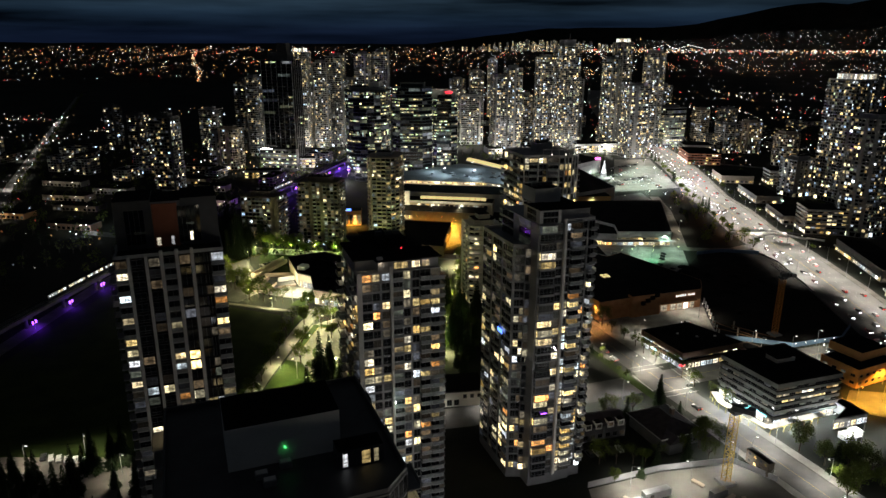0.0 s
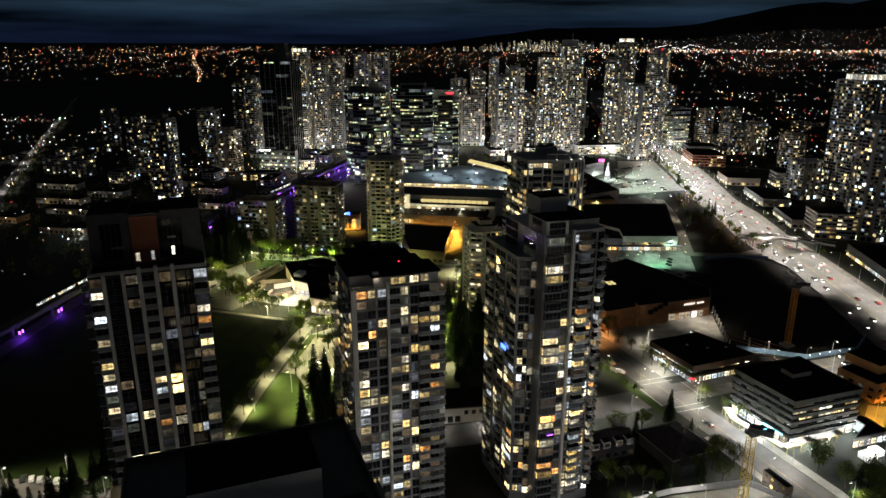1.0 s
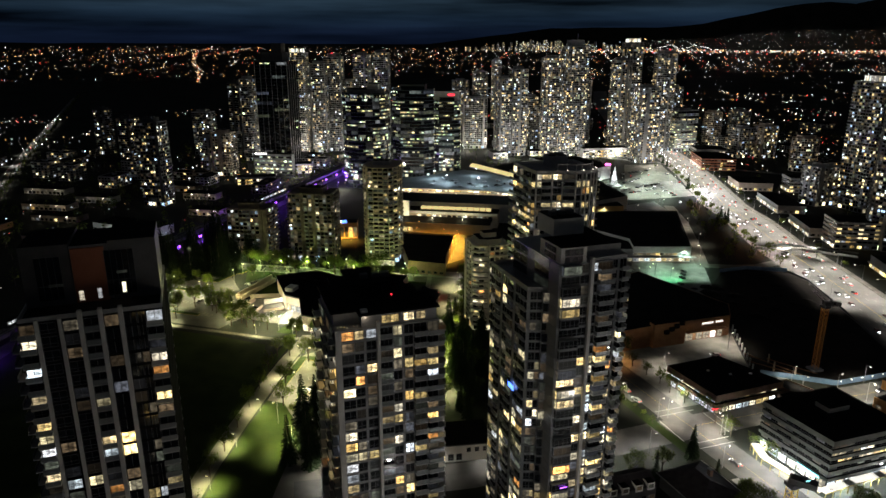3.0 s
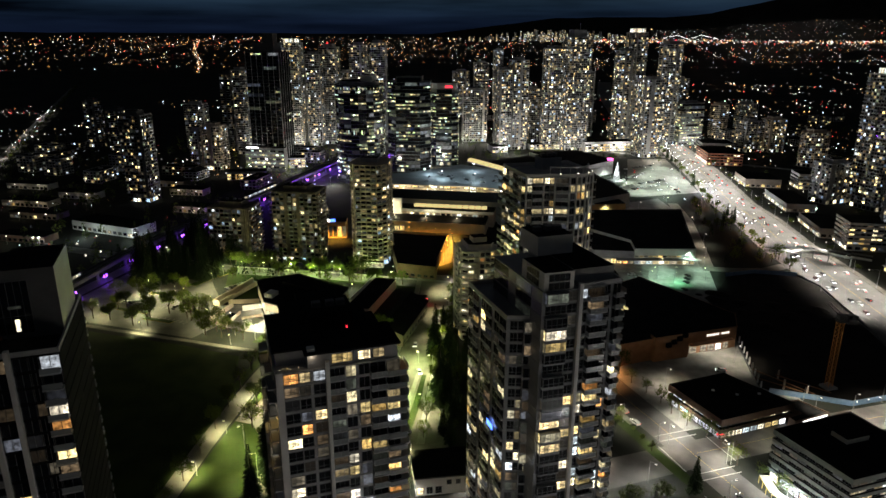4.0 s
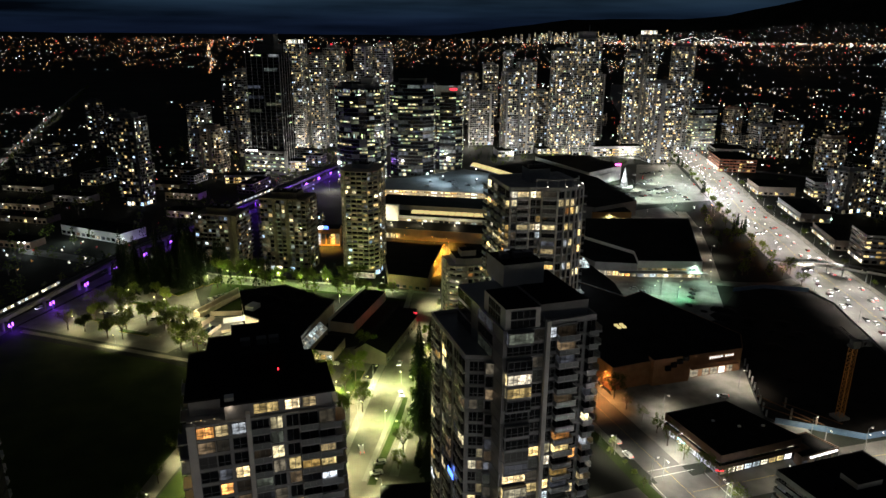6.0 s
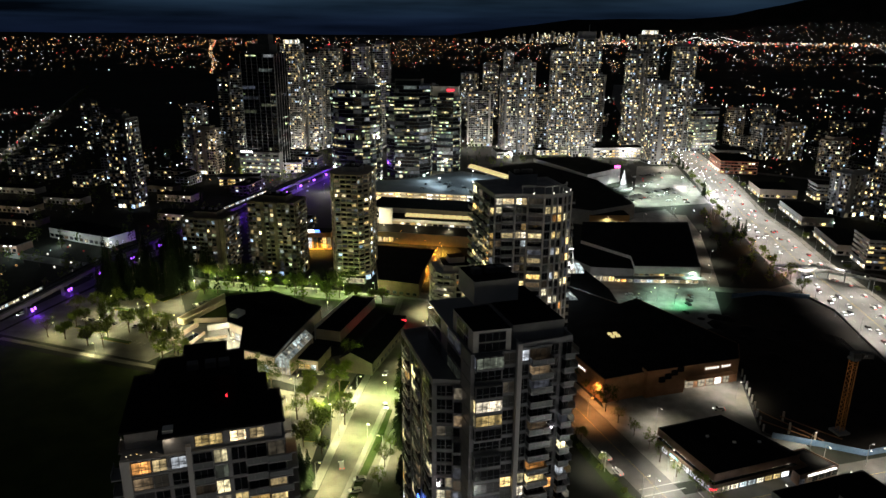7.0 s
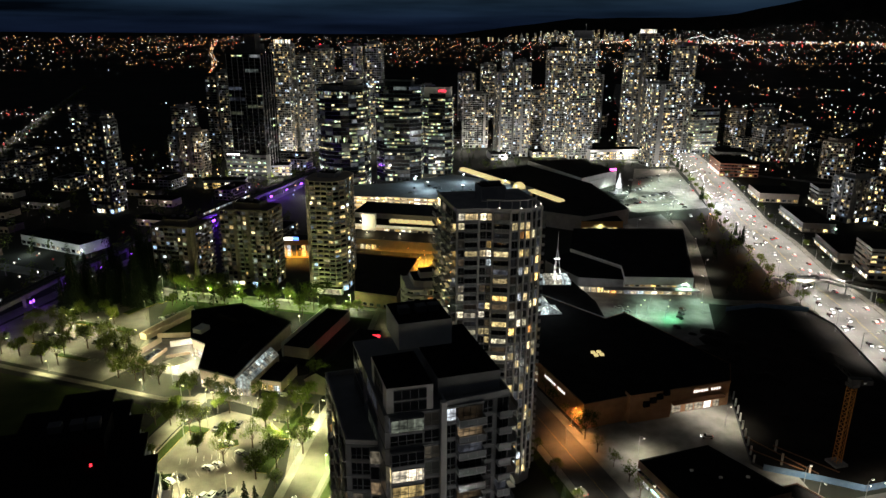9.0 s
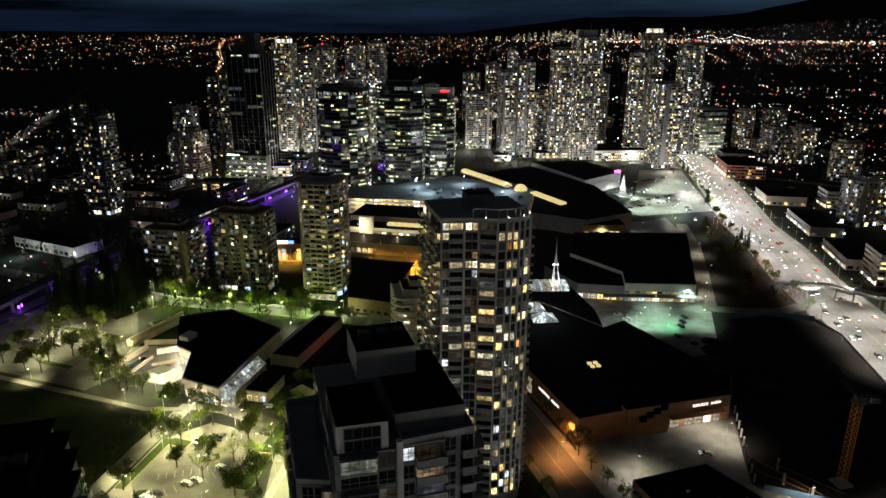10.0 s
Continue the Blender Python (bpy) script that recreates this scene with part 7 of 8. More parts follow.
MODELS = [low_rise(38, 16, 3, "brown", 0.09, 501, "brown three-storey apartment house with flat roof, some windows lit"),
          low_rise(30, 18, 4, "concrete", 0.11, 502, "grey four-storey apartment house with flat roof and balconies"),
          low_rise(46, 15, 3, "cladding", 0.08, 503, "long dark apartment house with flat roof, few windows lit"),
          low_rise(24, 14, 3, "concrete", 0.10, 504, "grey three-storey apartment house with hipped dark roof", True),
          low_rise(20, 20, 6, "concrete", 0.14, 505, "grey six-storey apartment house with balconies")]
TAKEN = [(ob.matrix_basis.translation.x, ob.matrix_basis.translation.y, 34) for ob in scene.objects if ob.parent is None and ob.name.startswith(("apartment_tower", "office_tower", "hotel", "shop_building"))]
rng = random.Random(91)
for zone, count, yaw0 in (((-360, -195, 400, 800), 60, -15), ((-760, -205, 330, 1020), 90, -15), ((400, 1000, 330, 1250), 95, 14), ((-260, 380, 1010, 1500), 46, -12), ((-140, -60, 500, 900), 26, -15), ((265, 330, 300, 300), 0, 0)):
    for _ in range(count):
        x, y = rng.uniform(zone[0], zone[1]), rng.uniform(zone[2], zone[3])
        if not clear_of_lines(x, y, 11) or near_line(RAIL_SIDE, x, y, 40) or (x < 0 and y < 505) or (-370 < x < -150 and y < 730) or any(math.hypot(x - p, y - q) < r for p, q, r in TAKEN):
            continue
        if abs(x) > 0.66 * (y + 60) + 60:
            continue
        TAKEN.append((x, y, 30))
        copy_thing(rng.choice(MODELS), pose(x, y, 0, 0, 0, yaw0 + rng.choice((0, 90)) + rng.uniform(-3, 3)))
for ob in MODELS:
    for o in (*ob.children_recursive, ob):
        bpy.data.objects.remove(o)
ware = thing("warehouse", -212, 538, 0, -27, "low pale warehouse with lit end wall", "building")
part("wall", Geo().box(-32, -11, 0, 30, 12, 7.5, "white_wall", "roofing"), ware)
windows_row(ware, (-32, -11), (0, -1), 62, 1, 3.4, 5, 1.5, ["glass", "room_dim", "room_cool", "glass"], 511, far=True)
SHED_LAMPS = []
for x, y, w, d, h, yaw, wall in ((-266, 516, 40, 14, 5.0, -15, "dark_brick"), (-318, 628, 46, 16, 5.5, -15, "beige"), (-286, 655, 38, 14, 6.0, -15, "concrete"), (-290, 584, 44, 15, 5.0, -15, "brown"),
                                 (-190, 664, 34, 14, 6.0, -15, "beige"), (-222, 704, 40, 14, 6.0, -15, "brown"), (-168, 596, 30, 14, 5.5, -17, "beige"), (-340, 560, 44, 15, 5.0, -15, "stucco"), (-352, 700, 46, 14, 5.5, -15, "pale")):
    shed = thing("commercial_building", x, y, 0, yaw, "low flat-roofed commercial building with lit front", "building", "low commercial buildings")
    part("wall", Geo().box(-w / 2, -d / 2, 0, w / 2, d / 2, h, wall, "roofing"), shed)
    part("roof_edge", Geo().box(-w / 2 - 0.5, -d / 2 - 0.8, h, w / 2 + 0.5, d / 2 + 0.5, h + 0.4, "black_metal", "roofing"), shed)
    windows_row(shed, (-w / 2, -d / 2), (0, -1), w, 0.5, 2.8, 4.2, 1.6, ["room", "glass", "room_dim", "room_dim", "glass", "glass", "glass"], int(w + y), far=True)
    SHED_LAMPS += [(x - 0.3 * w + 3, y - d / 2 - 4), (x + 0.3 * w, y - d / 2 - 9)]
wl_data = bpy.data.lights.new("yard_light", "POINT")
wl_data.energy, wl_data.color, wl_data.shadow_soft_size = LAMP * 0.16, (0.85, 1.0, 0.92), 0.4
shed_data = bpy.data.lights.new("shed_light", "POINT")
shed_data.energy, shed_data.color, shed_data.shadow_soft_size = LAMP * 0.012, (1.0, 0.86, 0.58), 0.3
for x, y in [(-186, 508), (-226, 518), (-250, 500)] + SHED_LAMPS:
    yl = thing("yard_lamp", x, y, 0, 0, "wall-side yard lamp with a greenish glow", "lamp", "yard lamps")
    part("post", Geo().bar((0, 0, 0), (0, 0, 6), 0.09, "steel", 6), yl)
    part("head", Geo().box(-0.5, -0.3, 6, 0.5, 0.3, 6.3, "lamp_white"), yl)
    ob = new("light", shed_data if (x, y) in SHED_LAMPS else wl_data)
    ob.parent, ob.location = yl, (0, -0.8, 5.6)

# ---------------------------------------------------------------- lights of the far city
def dots(name, label, places, mat):
    g = Geo()
    for x, y, z, r in places:
        o = len(g.v)
        g.v += [(x - r, y, z), (x + r, y, z), (x, y - r, z), (x, y + r, z), (x, y, z - r), (x, y, z + r)]
        g.f += [(o + a, o + b, o + c) for a, b, c in ((0, 2, 5), (2, 1, 5), (1, 3, 5), (3, 0, 5), (2, 0, 4), (1, 2, 4), (3, 1, 4), (0, 3, 4))]
    g.m, g.mats = [0] * len(g.f), [mat]
    return tagged(new(name, g.mesh(name)), label, "lights", "", "stuff")


M["far_warm"] = room("far_warm_lamps", [(1.0, 0.50, 0.16), (1.0, 0.46, 0.12), (1.0, 0.66, 0.32), (1.0, 0.55, 0.2), (1.0, 0.88, 0.65), (1.0, 0.34, 0.10), (1.0, 0.6, 0.25), (1.0, 0.12, 0.06)], 3.6, True, 0.05)
M["far_white"] = room("far_white_lamps", [(1.0, 0.90, 0.72), (1.0, 0.97, 0.92), (0.80, 0.92, 1.0), (0.70, 0.84, 1.0), (0.7, 1.0, 0.8), (1.0, 0.92, 0.8), (1.0, 0.55, 0.2), (1.0, 0.1, 0.08)], 4.6, True, 0.05)
rng = random.Random(7)
warm, white = [], []
# house lights and street rows between the blocks
def open_ground(x, y):
    r, a = math.hypot(x, y), math.atan2(x, y)
    patchy = noise.noise(Vector((x * 0.004, y * 0.004, 2.0)))
    return not (patchy < -0.12 or (r > 1650 and a < -0.10) or (1000 < r < 1650 and a < -0.14 and patchy < 0.06) or (-70 < x < 360 and y < 1000))


for _ in range(640):
    a, r = rng.uniform(-0.72, 0.72), 480 + 1900 * rng.random() ** 0.8
    x0, y0 = r * math.sin(a), r * math.cos(a)
    turn, step = rng.choice((-0.26, -0.26, 1.31)), rng.uniform(9, 22)
    for k in range(rng.randint(3, 12)):
        x, y = x0 + math.cos(turn) * step * k + rng.uniform(-3, 3), y0 + math.sin(turn) * step * k + rng.uniform(-3, 3)
        if open_ground(x, y) and rng.random() < 0.8:
            (white if rng.random() < 0.74 else warm).append((x, y, rng.uniform(2.5, 8), rng.uniform(0.34, 0.95) * (0.6 + r / 1400)))
# the far plain and its slopes, in streets
for _ in range(210):
    a0, r0 = rng.uniform(-0.80, 0.78), rng.uniform(2250, 4400)
    if (a0 < 0.28 and r0 < 2950) or (r0 < 2950 and rng.random() < 0.6):
        continue
    cx, cy = r0 * math.sin(a0), r0 * math.cos(a0)
    turn = rng.choice((-0.26, 1.31)) + rng.uniform(-0.03, 0.03)
    step = rng.uniform(18, 40)
    for k in range(rng.randint(6, 30)):
        x, y = cx + math.cos(turn) * step * k + rng.uniform(-7, 7), cy + math.sin(turn) * step * k + rng.uniform(-7, 7)
        r, a = math.hypot(x, y), math.atan2(x, y)
        if r > 4420 or rng.random() < 0.35 or (a < 0.28 and r < 2850):
            continue
        east = max(0.0, min(1.0, (a + 0.1) / 0.5))
        (warm if rng.random() < 0.72 - 0.45 * east else white).append((x, y, height(x, y) + 5, rng.uniform(1.3, 3.0) * r / 4200))
for _ in range(2500):
    a, r = rng.uniform(-0.80, 0.78), 2200 + 2300 * rng.random() ** 0.7
    if (a < 0.28 and r < 2850) or (r < 3200 and rng.random() < 0.55):
        continue
    x, y = r * math.sin(a), r * math.cos(a)
    (warm if rng.random() < 0.56 - 0.5 * max(0.0, a) else white).append((x, y, height(x, y) + 5, rng.uniform(1.1, 2.5) * r / 4200))
# a bright clump of white lamps on the western rim
for _ in range(150):
    a, r = rng.uniform(-0.72, -0.56), rng.gauss(4330, 30)
    x, y = r * math.sin(a), r * math.cos(a)
    white.append((x, y, height(x, y) + 5, rng.uniform(1.8, 3.6)))
# bright shore and the slopes under the mountains
for _ in range(900):
    a = rng.uniform(0.26, 0.72)
    r = rng.gauss(4290, 70)
    x, y = r * math.sin(a), r * math.cos(a)
    (white if rng.random() < 0.6 else warm).append((x, y, height(x, y) + 5, rng.uniform(1.8, 4.2)))
for _ in range(620):
    a, r = rng.uniform(0.34, 0.72), rng.uniform(4420, 4530)
    x, y = r * math.sin(a), r * math.cos(a)
    white.append((x, y, height(x, y) + 5, rng.uniform(0.8, 1.7)))
# porch and yard lamps between the low roofs
for _ in range(170):
    x, y = rng.uniform(-430, -170), rng.uniform(480, 900)
    if x < -150 - 0.1 * (y - 480):
        white.append((x, y, rng.uniform(3, 8), rng.uniform(0.16, 0.5)))
# lamps and cars of the street that runs off to the north-west
for x, y, _ in along(FAR_ROAD[2:6], 17, 5.0):
    white.append((x + rng.uniform(-4, 4), y + rng.uniform(-4, 4), rng.choice((2.0, 8.0)), rng.uniform(0.5, 1.3)))
# a long straight avenue with tail lights
for k in range(90):
    r = 2700 + 18 * k
    a = -0.262 + 0.003 * math.sin(k * 0.09)
    x, y = r * math.sin(a) + rng.uniform(-9, 9), r * math.cos(a)
    (warm if k % 4 else white).append((x, y, height(x, y) + 5, rng.uniform(1.8, 3.4)))
dots("far_street_lamps", "countless tiny orange lamps of the far city", warm, "far_warm")
dots("far_white_lamps", "countless tiny white lamps of the far city", white, "far_white")

# the far centre on the horizon
g = Geo()
for k in range(120):
    a = rng.gauss(0.24, 0.075)
    r = rng.uniform(4250, 4420)
    x, y = r * math.sin(a), r * math.cos(a)
    w, h = rng.uniform(8, 16), rng.uniform(14, 62) * math.exp(-((a - 0.24) / 0.12) ** 2) + 8
    z0 = height(x, y)
    g.box(x - w / 2, y - w / 2, z0 - 10, x + w / 2, y + w / 2, z0 + h, "cladding")
    for q in range(int(h / 5)):
        for s in range(3):
            if rng.random() < 0.6:
                g.pane_on((x - w / 2, y - w / 2), (0, -1), s * w / 3 + 0.5, s * w / 3 + w / 3 - 0.5, z0 + q * 5, z0 + q * 5 + 2.6, 0.3, "rooms_far")
tagged(new("far_skyline", g.mesh("far_skyline")), "tiny lit towers of a far city centre", "skyline", "", "stuff")
# the far suspension bridge outlined in lamps
g = Geo()
cx, cy = 4380 * math.sin(0.405), 4380 * math.cos(0.405)
z0 = height(cx, cy) + 6
ux, uy = math.cos(0.405), -math.sin(0.405)
spots_b = []
for k in range(61):
    s = -150 + 5 * k
    t = abs(s)
    z = z0 + (22 - 20 * (1 - (t / 60) ** 2) if t < 60 else 22 - 20 * (t - 60) / 90)
    spots_b.append((cx + ux * s, cy + uy * s, z + 4, 1.5))
tagged(dots("far_bridge_lamps", "lamps outlining a far suspension bridge", spots_b, "white_glow"), "", "bridge")

# ---------------------------------------------------------------- trees
def conifer(h, seed):
    rng = random.Random(seed)
    root = thing("conifer_tree", 0, 0, -120, 0, "tall dark conifer with drooping branches", "tree", "conifers")
    part("trunk", Geo().bar((0, 0, 0), (0, 0, h * 0.96), 0.30, "bark", 7, 0.04), root)
    g = Geo()
    z = h * 0.10
    while z < h * 0.98:
        reach = (1 - z / h) ** 0.85 * h * 0.22 + 0.25
        k = max(4, int(reach * 3.2))
        off = rng.random() * 6
        for i in range(k):
            a = off + 6.2832 * i / k + rng.uniform(-0.25, 0.25)
            ln = reach * rng.uniform(0.65, 1.12)
            c, s = math.cos(a), math.sin(a)
            tip = (c * ln, s * ln, z - ln * rng.uniform(0.22, 0.45))
            wd = ln * 0.20
            mid_p = (c * ln * 0.5, s * ln * 0.5, z - ln * 0.10)
            g.faces([(0, 0, z), (mid_p[0] - s * wd, mid_p[1] + c * wd, mid_p[2] - 0.12), tip, (mid_p[0] + s * wd, mid_p[1] - c * wd, mid_p[2] - 0.12), (*mid_p[:2], mid_p[2] + 0.22)],
                    [(0, 1, 4), (1, 2, 4), (2, 3, 4), (3, 0, 4)], "needles")
            for q in (0.45, 0.7):
                for sd in (-1, 1):
                    bx, by, bz = c * ln * q, s * ln * q, z - ln * 0.3 * q
                    e = (bx + c * ln * 0.18 - sd * s * ln * 0.30, by + s * ln * 0.18 + sd * c * ln * 0.30, bz - ln * 0.12)
                    g.faces([(bx, by, bz + 0.1), (e[0], e[1], e[2]), (bx + c * ln * 0.16, by + s * ln * 0.16, bz - 0.15)], [(0, 1, 2)], "needles")
        z += h * 0.028 + 0.15
    part("crown", g, root)
    return root


def broadleaf(h, seed, full=1.0, label="broad-leaved street tree with an open crown"):
    rng = random.Random(seed)
    root = thing("leafy_tree", 0, 0, -120, 0, label, "tree", "leafy trees")
    trunk = Geo().bar((0, 0, 0), (0, 0, h * 0.42), 0.20, "bark", 7, 0.14)
    tips = []
    for i in range(7):
        a = 6.2832 * i / 7 + rng.uniform(-0.3, 0.3)
        r = h * rng.uniform(0.16, 0.30)
        p = (r * math.cos(a), r * math.sin(a), h * rng.uniform(0.55, 0.85))
        trunk.bar((0, 0, h * rng.uniform(0.28, 0.42)), p, 0.09, "bark", 5, 0.03)
        tips.append(p)
        for _ in range(3):
            q = (p[0] * rng.uniform(0.7, 1.4), p[1] * rng.uniform(0.7, 1.4), p[2] + h * rng.uniform(-0.10, 0.16))
            trunk.bar((p[0] * 0.7, p[1] * 0.7, p[2] * 0.85), q, 0.04, "bark", 4, 0.015)
            tips.append(q)
    tips += [(0, 0, h * 0.86), (0, 0, h * 0.7)]
    part("trunk", trunk, root)
    g = Geo()
    for p in tips:
        for _ in range(int(46 * full)):
            d = Vector((rng.gauss(0, 1), rng.gauss(0, 1), rng.gauss(0, 0.8)))
            c = Vector(p) + d * h * 0.065
            u = Vector((rng.gauss(0, 1), rng.gauss(0, 1), rng.gauss(0, 1))).normalized()
            w = u.orthogonal().normalized()
            s = rng.uniform(0.14, 0.30)
            g.faces([c - u * s, c + w * s * 0.6, c + u * s, c - w * s * 0.6], [(0, 1, 2, 3)], "leaves")
    part("crown", g, root)
    return root


CON = [conifer(17, 1), conifer(21, 2), conifer(13, 3)]
LEAF = [broadleaf(9, 4), broadleaf(7, 5), broadleaf(11, 6), broadleaf(8, 8, 0.35, "thin half-bare street tree")]
rng = random.Random(17)


def plant(models, x, y, lo=0.8, hi=1.2):
    s = rng.uniform(lo, hi)
    ob = copy_thing(rng.choice(models), pose(x, y, 0, 0, 0, rng.uniform(0, 360)))
    ob.scale = (s, s, s * rng.uniform(0.92, 1.1))


for _ in range(120):                    # the dark grove beside the railway
    k = rng.random()
    x, y = -160 + 62 * k + rng.uniform(-4, 4), 410 + 22 * k * k + 64 * rng.random()
    if x > -170 + 0.27 * (y - 392) and (abs(y - (460 - 0.39 * (x + 160))) > 9):
        plant(CON, x, y, 1.1, 1.7)
for k in range(17):                     # the lit row behind the civic centre
    plant(LEAF[:3], -98 + 6.6 * k + rng.uniform(-2, 2), 440 - 2.2 * k + rng.uniform(-3, 3), 0.9, 1.3)
for k in range(14):
    plant(LEAF[:3] + CON[2:], -104 + 7 * k, 446 - 1.8 * k + rng.uniform(-4, 4), 1.0, 1.4)
for k in range(34):                     # dark trees between tower and street
    plant(CON + CON[2:] + LEAF[2:3], 19 + 0.55 * k + rng.uniform(-2, 9), 234 + 3.2 * k, 0.55, 0.9)
for x, y in ((-38, 243), (-12, 238), (-36, 232), (-42, 228), (-32, 226), (-30, 240), (-26, 232), (-16, 228), (102, 201)):
    plant(CON, x, y, 0.8, 1.0)
for x, y in ((-34, 208), (-30, 214), (-38, 214), (-36, 204), (-28, 205), (-44, 208), (-26, 222), (-22, 216), (-40, 222), (26, 250), (30, 280)):
    plant(CON, x, y, 1.0, 1.4)
for x, y in ((150, 150), (156, 146), (148, 142), (160, 152), (153, 154), (144, 148)):
    plant(LEAF[:3] + CON[2:], x, y, 0.9, 1.2)
for x, y, h in along(STREET_A[2:6], 9, 10.8, 4):
    plant(LEAF[2:] + LEAF[3:], x + rng.uniform(-1, 1), y, 0.75, 1.15)
for k in range(9):                      # along the lane
    plant(LEAF[3:] + LEAF[:1], -73 + 1.4 * k, 170 + 16 * k, 0.9, 1.4)
for x, y in ((-157, 363), (-149, 374), (-154, 389), (-139, 385), (-120, 366), (-116, 380), (-123, 352), (-134, 350), (-93, 336), (-84, 336), (-79, 333), (-59, 306), (-42, 294), (-30, 285), (-41, 305), (-24, 315),
             (-10, 295), (-7, 302), (-1, 325), (-21, 282), (-14, 282), (-82, 431), (-70, 426), (-62, 431), (-44, 420), (-32, 425), (-23, 411), (-11, 410), (1, 406), (-144, 379), (-131, 374), (-126, 360), (-146, 360),
             (-112, 372), (-106, 362), (-102, 366), (-98, 362), (-100, 370), (-104, 356), (-97, 344), (-89, 341), (-70, 329), (-56, 322), (-46, 317), (-34, 308), (-20, 305), (-12, 312), (-4, 316), (-48, 290),
             (-38, 280), (-28, 272), (-16, 262), (-8, 270), (-6, 256), (-50, 250), (-44, 240), (-54, 268), (-18, 296), (-3, 290), (-2, 276), (-56, 296), (-128, 410), (-140, 404), (-120, 398), (-98, 420)):
    plant(LEAF, x + rng.uniform(-2, 2), y + rng.uniform(-2, 2), 0.95, 1.5)
for x, y in ((-104, 364), (-101, 360), (-98, 365), (-106, 368)):
    plant(CON[2:], x, y, 0.45, 0.6)
for x, y, h in along(STREET_C[1:], 11, 11.0, 4):
    plant(LEAF[:3], x, y, 0.7, 1.0)
for x, y, h in along(STREET_A[3:6], 15, -10.5, 6):
    plant(LEAF, x, y, 0.6, 0.9)
for x, y, h in along(KINGSWAY[4:11], 24, -21.5, 6):
    plant(LEAF[:3] + CON[2:], x + rng.uniform(-2, 2), y, 0.7, 1.2)
for x, y, h in along(KINGSWAY[4:11], 38, 22, 10):
    plant(LEAF[:3], x, y, 0.6, 0.9)
for x, y in ((104, 186), (110, 178), (112, 168), (84, 190), (76, 190), (88, 194), (96, 160), (84, 158), (76, 152), (66, 150), (104, 160), (156, 141), (275, 528), (272, 534), (268, 520)):
    plant(LEAF[:3] + CON[2:], x, y, 0.6, 1.0)
for k in range(2, 11):
    plant(LEAF[:2] + CON[2:], 100 - 1.9 * k + rng.uniform(-1.5, 1.5), 212 + 6.4 * k, 0.30, 0.55)
for x, y in ((64, 161), (70, 160.6), (76, 160), (81, 161), (86, 161.4), (97, 165), (104, 168), (108, 172), (111, 178)):
    plant(LEAF[:3], x, y, 0.7, 1.0)
plant(CON[2:], 101.3, 200.4, 0.9, 1.0)
plant(CON[2:], -10.5, 243, 0.9, 1.0)
for x, y in ((21.5, 319), (22, 306), (21.5, 295), (23.5, 288), (22, 279), (22, 269), (24.5, 262), (28, 258), (27, 249), (28, 300), (29, 272), (28, 335), (27, 346)):
    plant(LEAF + CON, x, y, 0.9, 1.25)
for x, y in ((-0.5, 322), (2.0, 324.5), (-3.0, 320)):
    plant(LEAF[:2], x, y, 0.5, 0.65)
for x, y in ((138, 133), (140.3, 162.9), (144.1, 153.7), (150.8, 148.9), (147, 139), (143, 144), (154, 134)):
    plant(LEAF[:3], x, y, 0.9, 1.35)
for _ in range(26):
    plant(CON, -140 + rng.uniform(0, 46), 140 + rng.uniform(0, 34), 0.6, 1.0)


def woods(name, label, places, seed):
    """Many dark trees in one mesh: a short stem and a ragged heap of leaf clumps each."""
    rng = random.Random(seed)
    g = Geo()
    for x, y, h in places:
        g.bar((x, y, 0), (x, y, h * 0.5), 0.22, "bark", 4, 0.12)
        tall = rng.random() < 0.3
        for _ in range(46):
            q = rng.random()
            r = h * ((0.20 * (1 - q) + 0.02) if tall else 0.34 * math.sqrt(max(0.05, 1 - (2 * q - 0.9) ** 2)) * rng.uniform(0.3, 1.05))
            a = rng.uniform(0, 6.2832)
            c = Vector((x + r * math.cos(a), y + r * math.sin(a), h * (0.14 + 0.86 * q if tall else 0.30 + 0.70 * q)))
            u = Vector((rng.gauss(0, 1), rng.gauss(0, 1), rng.gauss(0, 0.6))).normalized()
            w = u.orthogonal().normalized()
            s = rng.uniform(0.35, 0.85)
            g.faces([c - u * s, c + w * s * 0.7, c + u * s, c - w * s * 0.7], [(0, 1, 2, 3)], "needles" if tall else "leaves")
    return tagged(new(name, g.mesh(name)), label, "trees", "", "stuff")


wood = []
for zone, count in (((-640, -190, 330, 1020), 420), ((395, 860, 330, 1200), 330), ((-190, -60, 490, 940), 150), ((60, 345, 800, 1010), 120), ((-40, 60, 870, 1000), 40)):
    for _ in range(count):
        x, y = rng.uniform(zone[0], zone[1]), rng.uniform(zone[2], zone[3])
        if clear_of_lines(x, y, -2) and not near_line(RAIL_SIDE, x, y, 27) and all(math.hypot(x - p, y - q) > r - 8 for p, q, r in TAKEN):
            wood.append((x, y, rng.uniform(7, 14)))
for _ in range(150):                     # the dark strip between the retail block and the avenue
    x, y = rng.uniform(200, 300), rng.uniform(425, 610)
    if clear_of_lines(x, y, -2) and x > 222 + 0.30 * (y - 430):
        wood.append((x, y, rng.uniform(5, 12)))
for line, off in ((RAIL, -13), (FAR_ROAD, 10), (STREET_D, 10)):
    for x, y, h in along(line, 8, off):
        if y > 395 and rng.random() < 0.7:
            wood.append((x + rng.uniform(-2, 2), y + rng.uniform(-2, 2), rng.uniform(6, 12)))
woods("far_woods", "dark trees between the houses of the far city", wood, 5)
for ob in CON + LEAF:
    for o in (*ob.children_recursive, ob):
        bpy.data.objects.remove(o)

